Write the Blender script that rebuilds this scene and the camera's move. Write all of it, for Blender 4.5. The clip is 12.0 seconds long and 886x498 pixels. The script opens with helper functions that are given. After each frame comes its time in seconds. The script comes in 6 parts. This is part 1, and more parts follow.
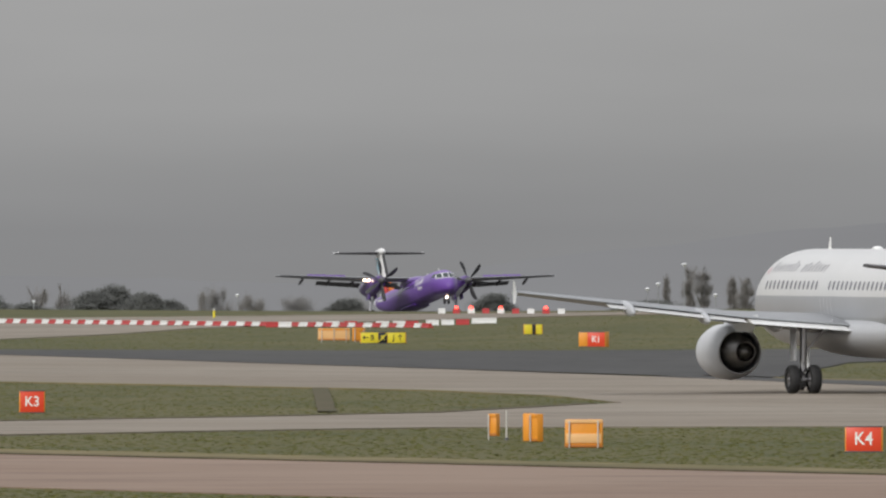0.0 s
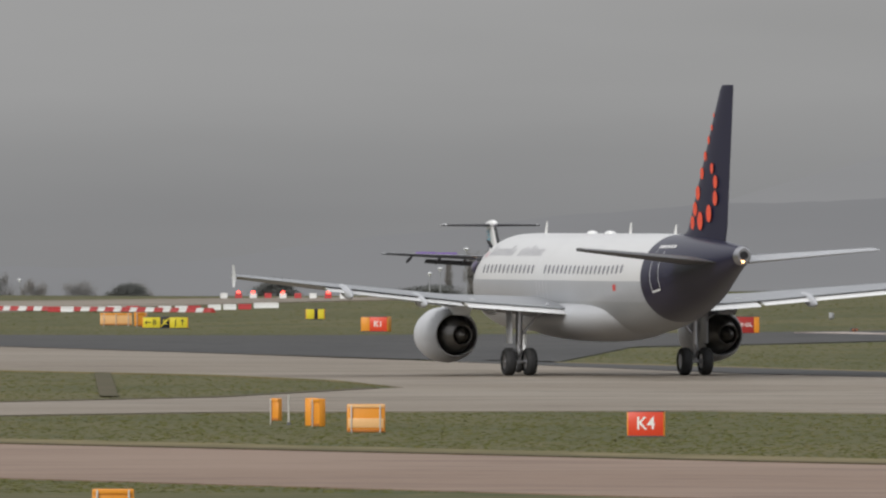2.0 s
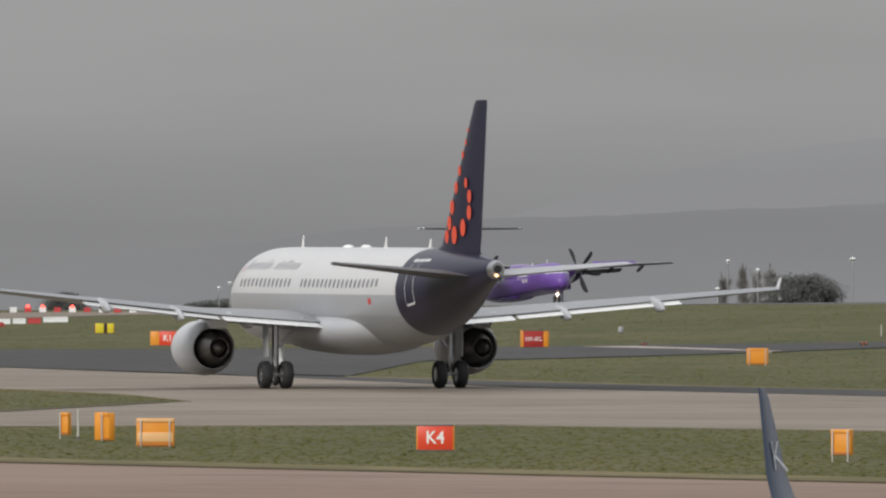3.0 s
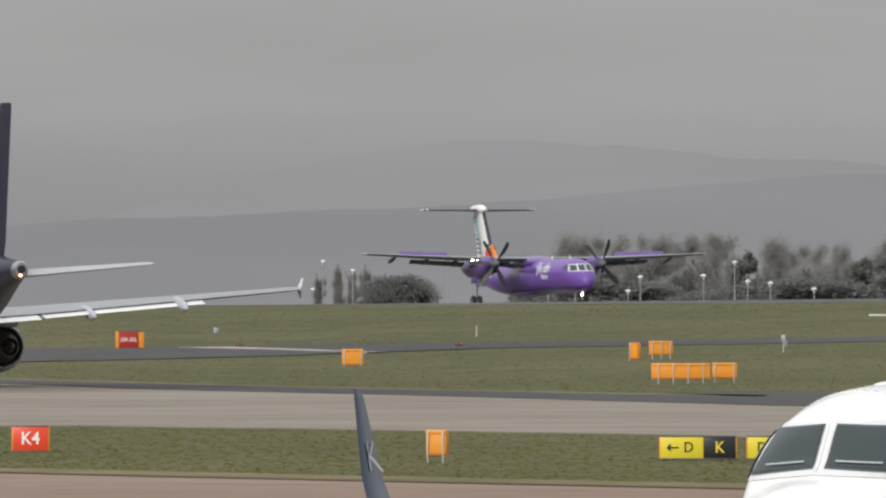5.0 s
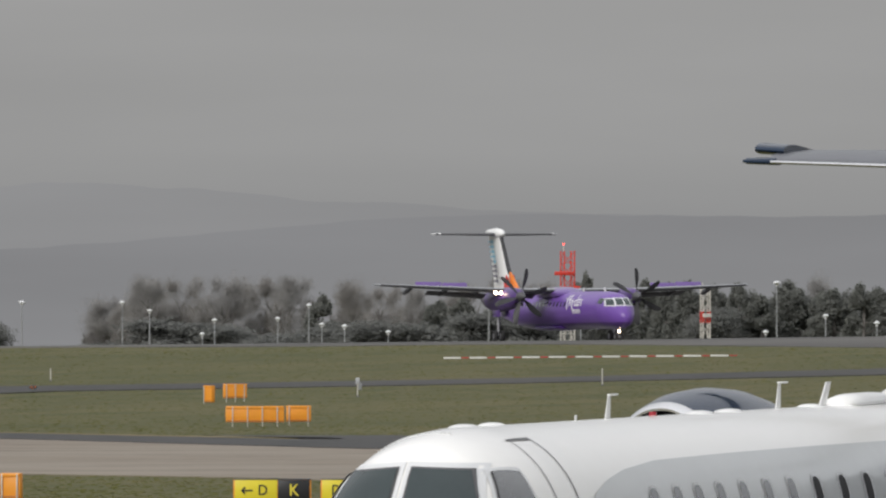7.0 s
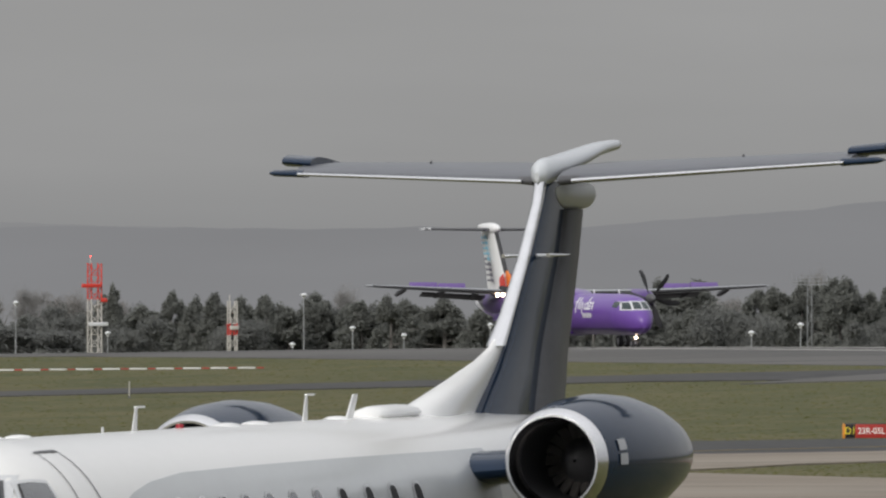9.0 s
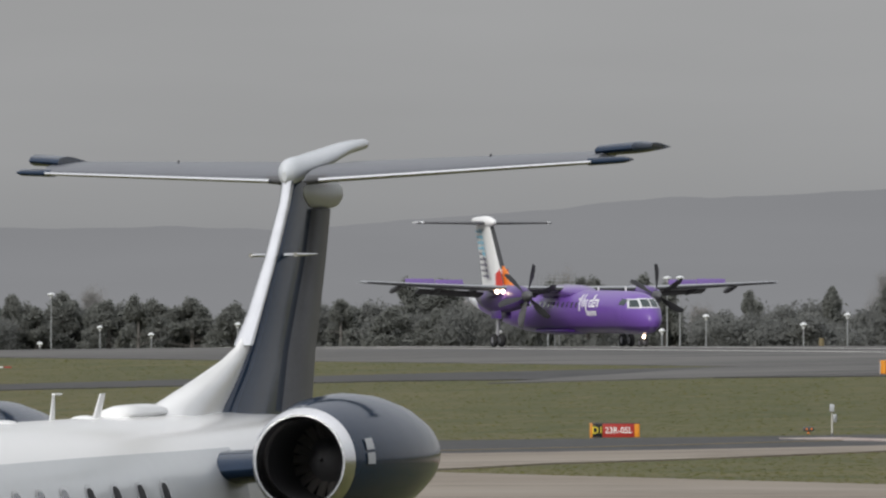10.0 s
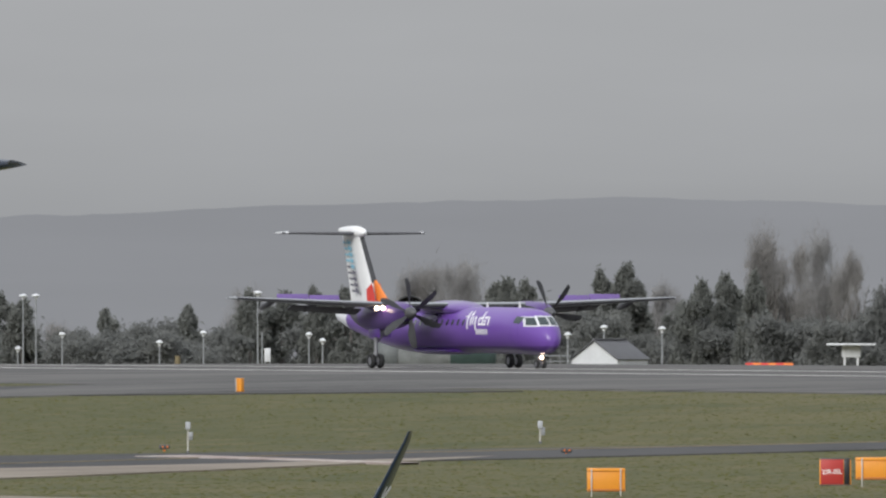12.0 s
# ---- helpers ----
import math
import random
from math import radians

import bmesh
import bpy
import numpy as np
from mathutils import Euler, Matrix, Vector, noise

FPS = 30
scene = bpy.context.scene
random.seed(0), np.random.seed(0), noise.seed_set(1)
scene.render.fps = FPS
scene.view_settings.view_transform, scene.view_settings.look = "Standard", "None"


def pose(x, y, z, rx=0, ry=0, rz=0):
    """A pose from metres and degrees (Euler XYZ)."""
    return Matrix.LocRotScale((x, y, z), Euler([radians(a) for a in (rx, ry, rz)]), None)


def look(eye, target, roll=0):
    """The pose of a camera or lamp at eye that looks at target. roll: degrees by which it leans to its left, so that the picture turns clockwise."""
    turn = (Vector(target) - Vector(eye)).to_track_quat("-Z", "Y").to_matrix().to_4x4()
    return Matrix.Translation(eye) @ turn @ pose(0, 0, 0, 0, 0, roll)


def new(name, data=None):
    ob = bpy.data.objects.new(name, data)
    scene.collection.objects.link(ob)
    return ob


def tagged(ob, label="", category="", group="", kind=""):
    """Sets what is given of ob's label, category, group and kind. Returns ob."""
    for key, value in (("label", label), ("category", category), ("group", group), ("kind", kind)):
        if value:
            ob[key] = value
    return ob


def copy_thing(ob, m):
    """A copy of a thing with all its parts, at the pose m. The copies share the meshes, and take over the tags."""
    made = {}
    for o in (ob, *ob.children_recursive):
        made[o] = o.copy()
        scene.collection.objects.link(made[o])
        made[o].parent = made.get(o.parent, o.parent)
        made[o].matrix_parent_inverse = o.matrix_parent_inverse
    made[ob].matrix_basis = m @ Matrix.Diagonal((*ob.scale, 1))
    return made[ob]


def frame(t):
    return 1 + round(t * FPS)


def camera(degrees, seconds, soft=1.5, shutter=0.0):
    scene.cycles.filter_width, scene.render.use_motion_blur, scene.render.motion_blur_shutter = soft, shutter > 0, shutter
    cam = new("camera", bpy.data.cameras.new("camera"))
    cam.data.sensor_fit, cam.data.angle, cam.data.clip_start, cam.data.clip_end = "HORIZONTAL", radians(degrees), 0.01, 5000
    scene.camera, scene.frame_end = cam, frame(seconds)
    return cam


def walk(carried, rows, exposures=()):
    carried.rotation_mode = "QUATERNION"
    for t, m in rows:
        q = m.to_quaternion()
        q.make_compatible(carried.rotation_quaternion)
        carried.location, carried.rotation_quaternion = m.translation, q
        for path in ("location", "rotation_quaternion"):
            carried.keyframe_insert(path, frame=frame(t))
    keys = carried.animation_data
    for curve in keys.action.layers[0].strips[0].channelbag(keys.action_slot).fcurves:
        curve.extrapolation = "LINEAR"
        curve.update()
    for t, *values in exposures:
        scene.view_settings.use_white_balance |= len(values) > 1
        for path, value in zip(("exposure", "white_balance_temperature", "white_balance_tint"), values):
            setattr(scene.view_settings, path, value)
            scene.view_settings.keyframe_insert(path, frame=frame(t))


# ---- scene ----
# The camera stands on a viewing mound beside the airfield and pans with the landing aircraft.
EYE = Vector((0.0, 0.0, 6.65))
cam = camera(3.2485, 12.0, soft=2.3)
# seconds, bearing to the right of +y and rise above the level, both in degrees
PAN = [(0, -4.2061, -0.065), (0.5, -3.8986, -0.0563), (1, -3.9599, 0.0174), (1.5, -3.874, -0.0445), (2, -3.4071, -0.1211),
       (2.3, -3.0203, -0.1312), (2.5, -2.8605, -0.0878), (3, -2.635, -0.0693), (3.5, -2.2809, -0.1176), (3.7, -2.1316, -0.1321),
       (5.3, -0.955, -0.0569), (5.5, -0.8256, -0.0534), (6, -0.3631, -0.0141), (6.5, 0.0, 0.0), (7, 0.4108, 0.0908),
       (7.2, 0.5894, 0.1109), (8.8, 1.9616, 0.1217), (9, 2.1454, 0.1358), (9.5, 2.5993, 0.1222), (10, 3.0719, 0.1338),
       (10.5, 3.7203, 0.129), (11, 4.4279, 0.1146), (11.5, 4.944, 0.1348), (12, 5.4335, 0.1991)]


def heading(bearing, rise=0.0):
    a, e = radians(bearing), radians(rise)
    return Vector((math.sin(a) * math.cos(e), math.cos(a) * math.cos(e), math.sin(e)))


walk(cam, [(t, look(EYE, EYE + 100 * heading(b, e))) for t, b, e in PAN],
     exposures=[(0, 0.0, 6480, 10), (2.5, -0.06, 6480, 10), (3.7, 0.0, 6500, 10), (5.5, 0.15, 6500, 10), (6.2, 0.05, 6500, 10), (7, -0.06, 6500, 10), (9, -0.12, 6480, 10), (10, -0.03, 6400, 10), (10.5, 0.11, 6320, 10), (11, 0.13, 6280, 10), (12, 0.15, 6250, 10)])

# ---- overcast daylight ----
SUN_TURN, SUN_RISE = radians(215), radians(27)


def build_world():
    w = bpy.data.worlds.new("overcast")
    w.use_nodes = True
    nt = w.node_tree
    nt.nodes.clear()
    n, link = nt.nodes.new, nt.links.new
    out, bg = n("ShaderNodeOutputWorld"), n("ShaderNodeBackground")
    sky = n("ShaderNodeTexSky")
    sky.sky_type, sky.sun_disc, sky.sun_elevation, sky.sun_rotation = "NISHITA", False, SUN_RISE, SUN_TURN
    dim = n("ShaderNodeVectorMath")
    dim.operation = "SCALE"
    dim.inputs["Scale"].default_value = 0.05
    link(sky.outputs[0], dim.inputs[0])
    geo = n("ShaderNodeTexCoord")
    sep = n("ShaderNodeSeparateXYZ")
    link(geo.outputs["Generated"], sep.inputs[0])
    ramp = n("ShaderNodeValToRGB")          # cloud cover, brighter towards the zenith
    els = ramp.color_ramp.elements
    els[0].position, els[0].color = 0.0, (0.262, 0.263, 0.270, 1)
    els[1].position, els[1].color = 1.0, (1.22, 1.23, 1.26, 1)
    for p, c in ((0.0018, (0.270, 0.271, 0.277, 1)), (0.0036, (0.296, 0.297, 0.302, 1)), (0.0066, (0.345, 0.345, 0.348, 1)), (0.02, (0.372, 0.371, 0.374, 1)), (0.25, (0.62, 0.63, 0.65, 1))):
        e = els.new(p)
        e.color = c
    link(sep.outputs["Z"], ramp.inputs[0])
    mp = n("ShaderNodeMapping")
    mp.inputs["Scale"].default_value = (16, 16, 95)
    link(geo.outputs["Generated"], mp.inputs[0])
    cl = n("ShaderNodeTexNoise")
    cl.inputs["Scale"].default_value, cl.inputs["Detail"].default_value, cl.inputs["Roughness"].default_value = 1.0, 4, 0.5
    link(mp.outputs[0], cl.inputs["Vector"])
    mr = n("ShaderNodeMapRange")
    mr.inputs["From Min"].default_value, mr.inputs["From Max"].default_value = 0.25, 0.75
    mr.inputs["To Min"].default_value, mr.inputs["To Max"].default_value = 0.91, 1.05
    link(cl.outputs["Fac"], mr.inputs["Value"])
    mul = n("ShaderNodeVectorMath")
    mul.operation = "SCALE"
    link(ramp.outputs[0], mul.inputs[0])
    link(mr.outputs[0], mul.inputs["Scale"])
    mix = n("ShaderNodeMix")
    mix.data_type = "RGBA"
    mix.inputs[0].default_value = 0.92
    link(dim.outputs[0], mix.inputs[6])
    link(mul.outputs[0], mix.inputs[7])
    link(mix.outputs[2], bg.inputs["Color"])
    bg.inputs["Strength"].default_value = 1.0
    link(bg.outputs[0], out.inputs["Surface"])
    scene.world = w
    sun = bpy.data.lights.new("sun", "SUN")
    sun.energy, sun.angle, sun.color = 2.05, radians(25), (1.0, 0.97, 0.92)
    ob = new("sun", sun)
    d = Vector((math.sin(SUN_TURN) * math.cos(SUN_RISE), math.cos(SUN_TURN) * math.cos(SUN_RISE), math.sin(SUN_RISE)))
    ob.matrix_basis = look(d * 200, (0, 0, 0))


build_world()


# ---- materials ----
def mat(name, col, rough=0.6, metal=0.0, var=0.12, scale=2.0, bump=0.0, stretch=(1, 1, 1), emit=None, coat=0.0, spec=0.5):
    """A surface with a base colour that varies at two scales, in the thing's own space."""
    m = bpy.data.materials.new(name)
    m.use_nodes = True
    nt = m.node_tree
    n, link = nt.nodes.new, nt.links.new
    b = nt.nodes["Principled BSDF"]
    b.inputs["Roughness"].default_value, b.inputs["Metallic"].default_value = rough, metal
    b.inputs["Coat Weight"].default_value = coat
    b.inputs["Specular IOR Level"].default_value = spec
    b.inputs["Coat Roughness"].default_value = 0.12
    if emit:
        b.inputs["Emission Color"].default_value, b.inputs["Emission Strength"].default_value = (*emit[0], 1), emit[1]
    co = n("ShaderNodeTexCoord")
    mp = n("ShaderNodeMapping")
    mp.inputs["Scale"].default_value = stretch
    link(co.outputs["Object"], mp.inputs[0])
    a, c = n("ShaderNodeTexNoise"), n("ShaderNodeTexNoise")
    a.inputs["Scale"].default_value, a.inputs["Detail"].default_value = scale, 4
    c.inputs["Scale"].default_value, c.inputs["Detail"].default_value = scale * 9, 3
    link(mp.outputs[0], a.inputs["Vector"])
    link(mp.outputs[0], c.inputs["Vector"])
    add = n("ShaderNodeMath")
    add.operation = "MULTIPLY_ADD"
    add.inputs[1].default_value = 0.5
    link(c.outputs["Fac"], add.inputs[0])
    link(a.outputs["Fac"], add.inputs[2])
    mr = n("ShaderNodeMapRange")
    mr.inputs["From Min"].default_value, mr.inputs["From Max"].default_value = 0.45, 1.05
    mr.inputs["To Min"].default_value, mr.inputs["To Max"].default_value = 1 - var, 1 + var
    link(add.outputs[0], mr.inputs["Value"])
    mul = n("ShaderNodeVectorMath")
    mul.operation = "SCALE"
    mul.name = "tone"
    mul.inputs[0].default_value = col
    link(mr.outputs[0], mul.inputs["Scale"])
    link(mul.outputs[0], b.inputs["Base Color"])
    if bump:
        bp = n("ShaderNodeBump")
        bp.inputs["Strength"].default_value, bp.inputs["Distance"].default_value = 0.5, bump
        link(c.outputs["Fac"], bp.inputs["Height"])
        link(bp.outputs[0], b.inputs["Normal"])
    return m


def paint_split(m, tests):
    """Livery and painted belly shade: tests of (axis, sign, limit, colour), later ones over earlier ones, in the
    thing's own space.
    """
    nt = m.node_tree
    n, link = nt.nodes.new, nt.links.new
    co, sep = n("ShaderNodeTexCoord"), n("ShaderNodeSeparateXYZ")
    link(co.outputs["Object"], sep.inputs[0])
    tone = nt.nodes["tone"]
    last = None
    for axis, op, limit, col in tests:
        t = n("ShaderNodeMath")
        t.operation = op
        t.inputs[1].default_value = limit
        link(sep.outputs[axis], t.inputs[0])
        mx = n("ShaderNodeMix")
        mx.data_type = "RGBA"
        link(t.outputs[0], mx.inputs[0])
        if last:
            link(last, mx.inputs[6])
        else:
            mx.inputs[6].default_value = (*tone.inputs[0].default_value, 1)
        mx.inputs[7].default_value = (*col, 1)
        last = mx.outputs[2]
    link(last, tone.inputs[0])
    return m


def glow(name, col, strength):
    m = bpy.data.materials.new(name)
    m.use_nodes = True
    b = m.node_tree.nodes["Principled BSDF"]
    b.inputs["Base Color"].default_value = (*col, 1)
    b.inputs["Emission Color"].default_value, b.inputs["Emission Strength"].default_value = (*col, 1), strength
    return m


def land(name, cols, scales, rough=0.9, stretch=(1, 1, 1), bump=0.0, turn=0.0):
    """Ground cover: broad patches, finer patches and grain between three colours."""
    m = bpy.data.materials.new(name)
    m.use_nodes = True
    nt = m.node_tree
    n, link = nt.nodes.new, nt.links.new
    b = nt.nodes["Principled BSDF"]
    b.inputs["Roughness"].default_value = rough
    b.inputs["Specular IOR Level"].default_value = 0.25
    co, mp = n("ShaderNodeTexCoord"), n("ShaderNodeMapping")
    mp.inputs["Rotation"].default_value = (0, 0, turn)
    mp.inputs["Scale"].default_value = stretch
    link(co.outputs["Object"], mp.inputs[0])
    last = None
    for i, (sc, lo, hi) in enumerate(scales):
        t = n("ShaderNodeTexNoise")
        t.inputs["Scale"].default_value, t.inputs["Detail"].default_value = sc, 5
        link(mp.outputs[0], t.inputs["Vector"])
        r = n("ShaderNodeMapRange")
        r.inputs["From Min"].default_value, r.inputs["From Max"].default_value = lo, hi
        link(t.outputs["Fac"], r.inputs["Value"])
        mx = n("ShaderNodeMix")
        mx.data_type = "RGBA"
        link(r.outputs[0], mx.inputs[0])
        if last:
            link(last, mx.inputs[6])
        else:
            mx.inputs[6].default_value = (*cols[0], 1)
        mx.inputs[7].default_value = (*cols[i + 1], 1)
        last = mx.outputs[2]
        grain = t
    link(last, b.inputs["Base Color"])
    if bump:
        bp = n("ShaderNodeBump")
        bp.inputs["Strength"].default_value, bp.inputs["Distance"].default_value = 0.6, bump
        link(grain.outputs["Fac"], bp.inputs["Height"])
        link(bp.outputs[0], b.inputs["Normal"])
    return m


RUN = radians(17.77)                                    # the runway's direction
DOWN = Vector((math.sin(RUN), -math.cos(RUN), 0))       # the way in which the landing aircraft rolls
ACROSS = Vector((math.cos(RUN), math.sin(RUN), 0))

GRASS = land("grass", [(0.074, 0.075, 0.025), (0.098, 0.090, 0.035), (0.058, 0.065, 0.021), (0.120, 0.102, 0.046)],
             [(0.03, 0.40, 0.62), (0.11, 0.46, 0.66), (0.6, 0.50, 0.72)], stretch=(1.0, 0.7, 1), bump=0.05)
STRAW = land("worn_straw_verge", [(0.185, 0.150, 0.075), (0.115, 0.102, 0.042), (0.215, 0.172, 0.092), (0.125, 0.105, 0.048)],
             [(0.06, 0.42, 0.6), (0.3, 0.48, 0.66), (1.2, 0.5, 0.72)])
CONCRETE = land("taxiway_concrete", [(0.200, 0.165, 0.128), (0.262, 0.227, 0.184), (0.148, 0.121, 0.095), (0.243, 0.209, 0.168)],
                [(0.05, 0.4, 0.62), (0.22, 0.47, 0.66), (1.6, 0.42, 0.72)], stretch=(0.45, 1.0, 1), rough=0.75)
REDDISH = land("taxiway_reddish_concrete", [(0.216, 0.147, 0.107), (0.264, 0.190, 0.144), (0.168, 0.113, 0.084), (0.243, 0.172, 0.13)],
               [(0.05, 0.4, 0.62), (0.25, 0.47, 0.66), (1.6, 0.42, 0.72)], stretch=(0.45, 1.0, 1), rough=0.75)
ASPHALT = land("taxiway_asphalt", [(0.036, 0.035, 0.034), (0.050, 0.048, 0.046), (0.027, 0.026, 0.0255), (0.056, 0.054, 0.051)],
               [(0.04, 0.4, 0.62), (0.3, 0.5, 0.68), (1.6, 0.5, 0.75)], stretch=(1.0, 0.3, 1), rough=0.7)
RUNWAY = land("runway_asphalt", [(0.080, 0.078, 0.074), (0.128, 0.123, 0.116), (0.052, 0.051, 0.049), (0.128, 0.122, 0.114)],
              [(0.03, 0.4, 0.62), (0.14, 0.47, 0.66), (1.2, 0.43, 0.75)], stretch=(0.4, 1.0, 1), rough=0.85)
SOIL = land("bare_soil", [(0.088, 0.070, 0.040), (0.070, 0.064, 0.032), (0.105, 0.084, 0.05), (0.076, 0.074, 0.034)],
            [(0.1, 0.4, 0.62), (0.5, 0.5, 0.68), (2.0, 0.5, 0.75)])
PALE = land("bleached_marking", [(0.4000, 0.3520, 0.3200), (0.2880, 0.2240, 0.2000), (0.4640, 0.4240, 0.3920), (0.2400, 0.1760, 0.1520)],
            [(0.1, 0.42, 0.6), (0.4, 0.5, 0.68), (1.5, 0.5, 0.75)])
LINE = mat("line_paint", (0.50, 0.49, 0.47), 0.7, var=0.2, scale=0.4)
YELLOW_LINE = mat("yellow_line_paint", (0.17, 0.135, 0.07), 0.7, var=0.25, scale=0.4)

WHITE = mat("white_paint", (0.80, 0.80, 0.79), 0.28, var=0.03, scale=0.7, coat=0.4)
GREY = mat("grey_paint", (0.42, 0.43, 0.45), 0.4, var=0.06, scale=0.8)
WINGGREY = mat("wing_grey", (0.27, 0.28, 0.295), 0.38, var=0.07, scale=0.6, stretch=(1, 0.25, 1))
PALEGREY = mat("pale_grey_paint", (0.66, 0.67, 0.68), 0.35, var=0.05, scale=0.8)
DARKGREY = mat("dark_grey_metal", (0.10, 0.10, 0.105), 0.5, 0.3, var=0.15, scale=2)
BLACK = mat("black_rubber", (0.022, 0.022, 0.023), 0.75, var=0.2, scale=5)
BOOT = mat("black_deicing_boot", (0.035, 0.035, 0.038), 0.55, var=0.1, scale=3)
NAVY = mat("navy_paint", (0.014, 0.013, 0.034), 0.4, var=0.06, scale=1.0, coat=0.0, spec=0.3)
JETBLUE = mat("dark_blue_jet_paint", (0.013, 0.027, 0.055), 0.10, var=0.06, scale=1.0, coat=0.0, spec=0.32)
CHROME = mat("polished_metal", (0.78, 0.78, 0.79), 0.16, 1.0, var=0.05, scale=3)
METAL = mat("bare_metal", (0.48, 0.48, 0.50), 0.32, 1.0, var=0.1, scale=3)
BURNT = mat("burnt_metal", (0.20, 0.19, 0.18), 0.42, 0.8, var=0.2, scale=4)
# Near black for inlets and openings; stands in for shade in the flap gap.
DARKHOLE = mat("dark_inlet_gap_shade", (0.012, 0.012, 0.014), 0.7, var=0.1)
PURPLE = mat("purple_paint", (0.135, 0.072, 0.27), 0.28, var=0.05, scale=0.7, coat=0.5)
DEEPPURPLE = mat("deep_purple_paint", (0.10, 0.035, 0.27), 0.3, var=0.06, scale=0.7, coat=0.4)
ORANGE = mat("orange_paint", (0.80, 0.22, 0.03), 0.4, var=0.05)
RED = mat("red_paint", (0.62, 0.045, 0.03), 0.45, var=0.06)
DOTRED = mat("orange_red_dot_paint", (0.78, 0.075, 0.025), 0.35, var=0.05)
SKYBLUE = mat("light_blue_paint", (0.22, 0.47, 0.60), 0.4, var=0.05)
LETTERGREY = mat("dark_blue_grey_lettering", (0.12, 0.115, 0.15), 0.4, var=0.05)
GLASS = mat("dark_cockpit_glass", (0.036, 0.050, 0.053), 0.08, var=0.1, spec=0.42)
SIDEGLASS = mat("pale_cockpit_glass", (0.09, 0.095, 0.10), 0.06, var=0.35, scale=2.5, coat=1.0)
PORT = mat("cabin_window_glass", (0.07, 0.075, 0.085), 0.1, var=0.3, scale=1.4, coat=1.0)
# Airliner windows, paled to a grey that holds the distance haze.
HAZEPORT = mat("hazed_cabin_window", (0.20, 0.20, 0.22), 0.25, var=0.2, scale=1.4)
SIGNORANGE = mat("orange_sign_back", (0.78, 0.30, 0.025), 0.45, var=0.07, scale=1.5)
PALEORANGE = mat("faded_orange_sign_back", (0.80, 0.47, 0.20), 0.5, var=0.07, scale=1.5)
SIGNRED = mat("red_sign_face", (0.62, 0.055, 0.02), 0.4, var=0.04, emit=((0.9, 0.07, 0.02), 0.10))
SIGNYELLOW = mat("yellow_sign_face", (0.66, 0.55, 0.03), 0.4, var=0.04, emit=((0.9, 0.75, 0.05), 0.06))
SIGNBLACK = mat("black_sign_face", (0.018, 0.018, 0.02), 0.4, var=0.05)
LEGWHITE = mat("white_leg_paint", (0.52, 0.50, 0.46), 0.5, var=0.08)
PLASTICW = mat("white_plastic_barrier", (0.66, 0.66, 0.64), 0.5, var=0.12, scale=1.2)
PLASTICR = mat("red_plastic_barrier", (0.40, 0.030, 0.03), 0.5, var=0.12, scale=1.2)
REDLAMP = glow("red_lamp", (1.0, 0.06, 0.04), 5.0)
LANDLAMP = glow("landing_lamp", (1.0, 0.74, 0.52), 13.0)
TAILLAMP = glow("tail_lamp", (1.0, 0.5, 0.2), 6.0)
BARK = mat("bark", (0.15, 0.14, 0.13), 0.9, var=0.25, scale=3, bump=0.02)
LAMPGREY = mat("galvanised_steel", (0.34, 0.35, 0.36), 0.45, 0.6, var=0.1)
LAMPHEAD = mat("pale_lamp_head", (0.62, 0.63, 0.64), 0.4, var=0.05)
ROOFWHITE = mat("white_roof_sheet", (0.62, 0.63, 0.64), 0.5, var=0.1, scale=0.6)
SOOT = mat("sooty_metal", (0.045, 0.045, 0.047), 0.7, var=0.3, scale=1.5)
RIGGREEN = mat("weathered_green_paint", (0.052, 0.084, 0.078), 0.6, var=0.3, scale=0.9)
RIGGREY = mat("weathered_grey_paint", (0.13, 0.14, 0.14), 0.6, var=0.3, scale=0.9)


def leaf(name, col, var, thinness=0.5):
    """Foliage or twigs: a share of the light passes through."""
    m = mat(name, col, 0.9, var=var, scale=0.5, spec=0.1)
    nt = m.node_tree
    geo = nt.nodes.new("ShaderNodeNewGeometry")
    mr = nt.nodes.new("ShaderNodeMapRange")
    mr.inputs["To Min"].default_value, mr.inputs["To Max"].default_value = 0.94, 1.06
    nt.links.new(geo.outputs["Random Per Island"], mr.inputs["Value"])
    mul = nt.nodes.new("ShaderNodeVectorMath")
    mul.operation = "SCALE"
    nt.links.new(nt.nodes["tone"].outputs[0], mul.inputs[0])
    nt.links.new(mr.outputs[0], mul.inputs["Scale"])
    bs = nt.nodes["Principled BSDF"]
    nt.links.new(mul.outputs[0], bs.inputs["Base Color"])
    thin = nt.nodes.new("ShaderNodeBsdfTranslucent")
    nt.links.new(mul.outputs[0], thin.inputs["Color"])
    mix = nt.nodes.new("ShaderNodeMixShader")
    mix.inputs[0].default_value = thinness
    nt.links.new(bs.outputs[0], mix.inputs[1])
    nt.links.new(thin.outputs[0], mix.inputs[2])
    nt.links.new(mix.outputs[0], nt.nodes["Material Output"].inputs["Surface"])
    return m


# Needles, leaves and twigs are paled: distance haze put into their colours.
PINE = leaf("hazed_needles", (0.215, 0.222, 0.205), 0.10)
EVERGREEN = leaf("hazed_evergreen_leaves", (0.205, 0.210, 0.200), 0.10)
TWIG = leaf("hazed_bare_twigs", (0.33, 0.322, 0.315), 0.2)
BROWNTWIG = leaf("hazed_brownish_twigs", (0.31, 0.297, 0.284), 0.2)


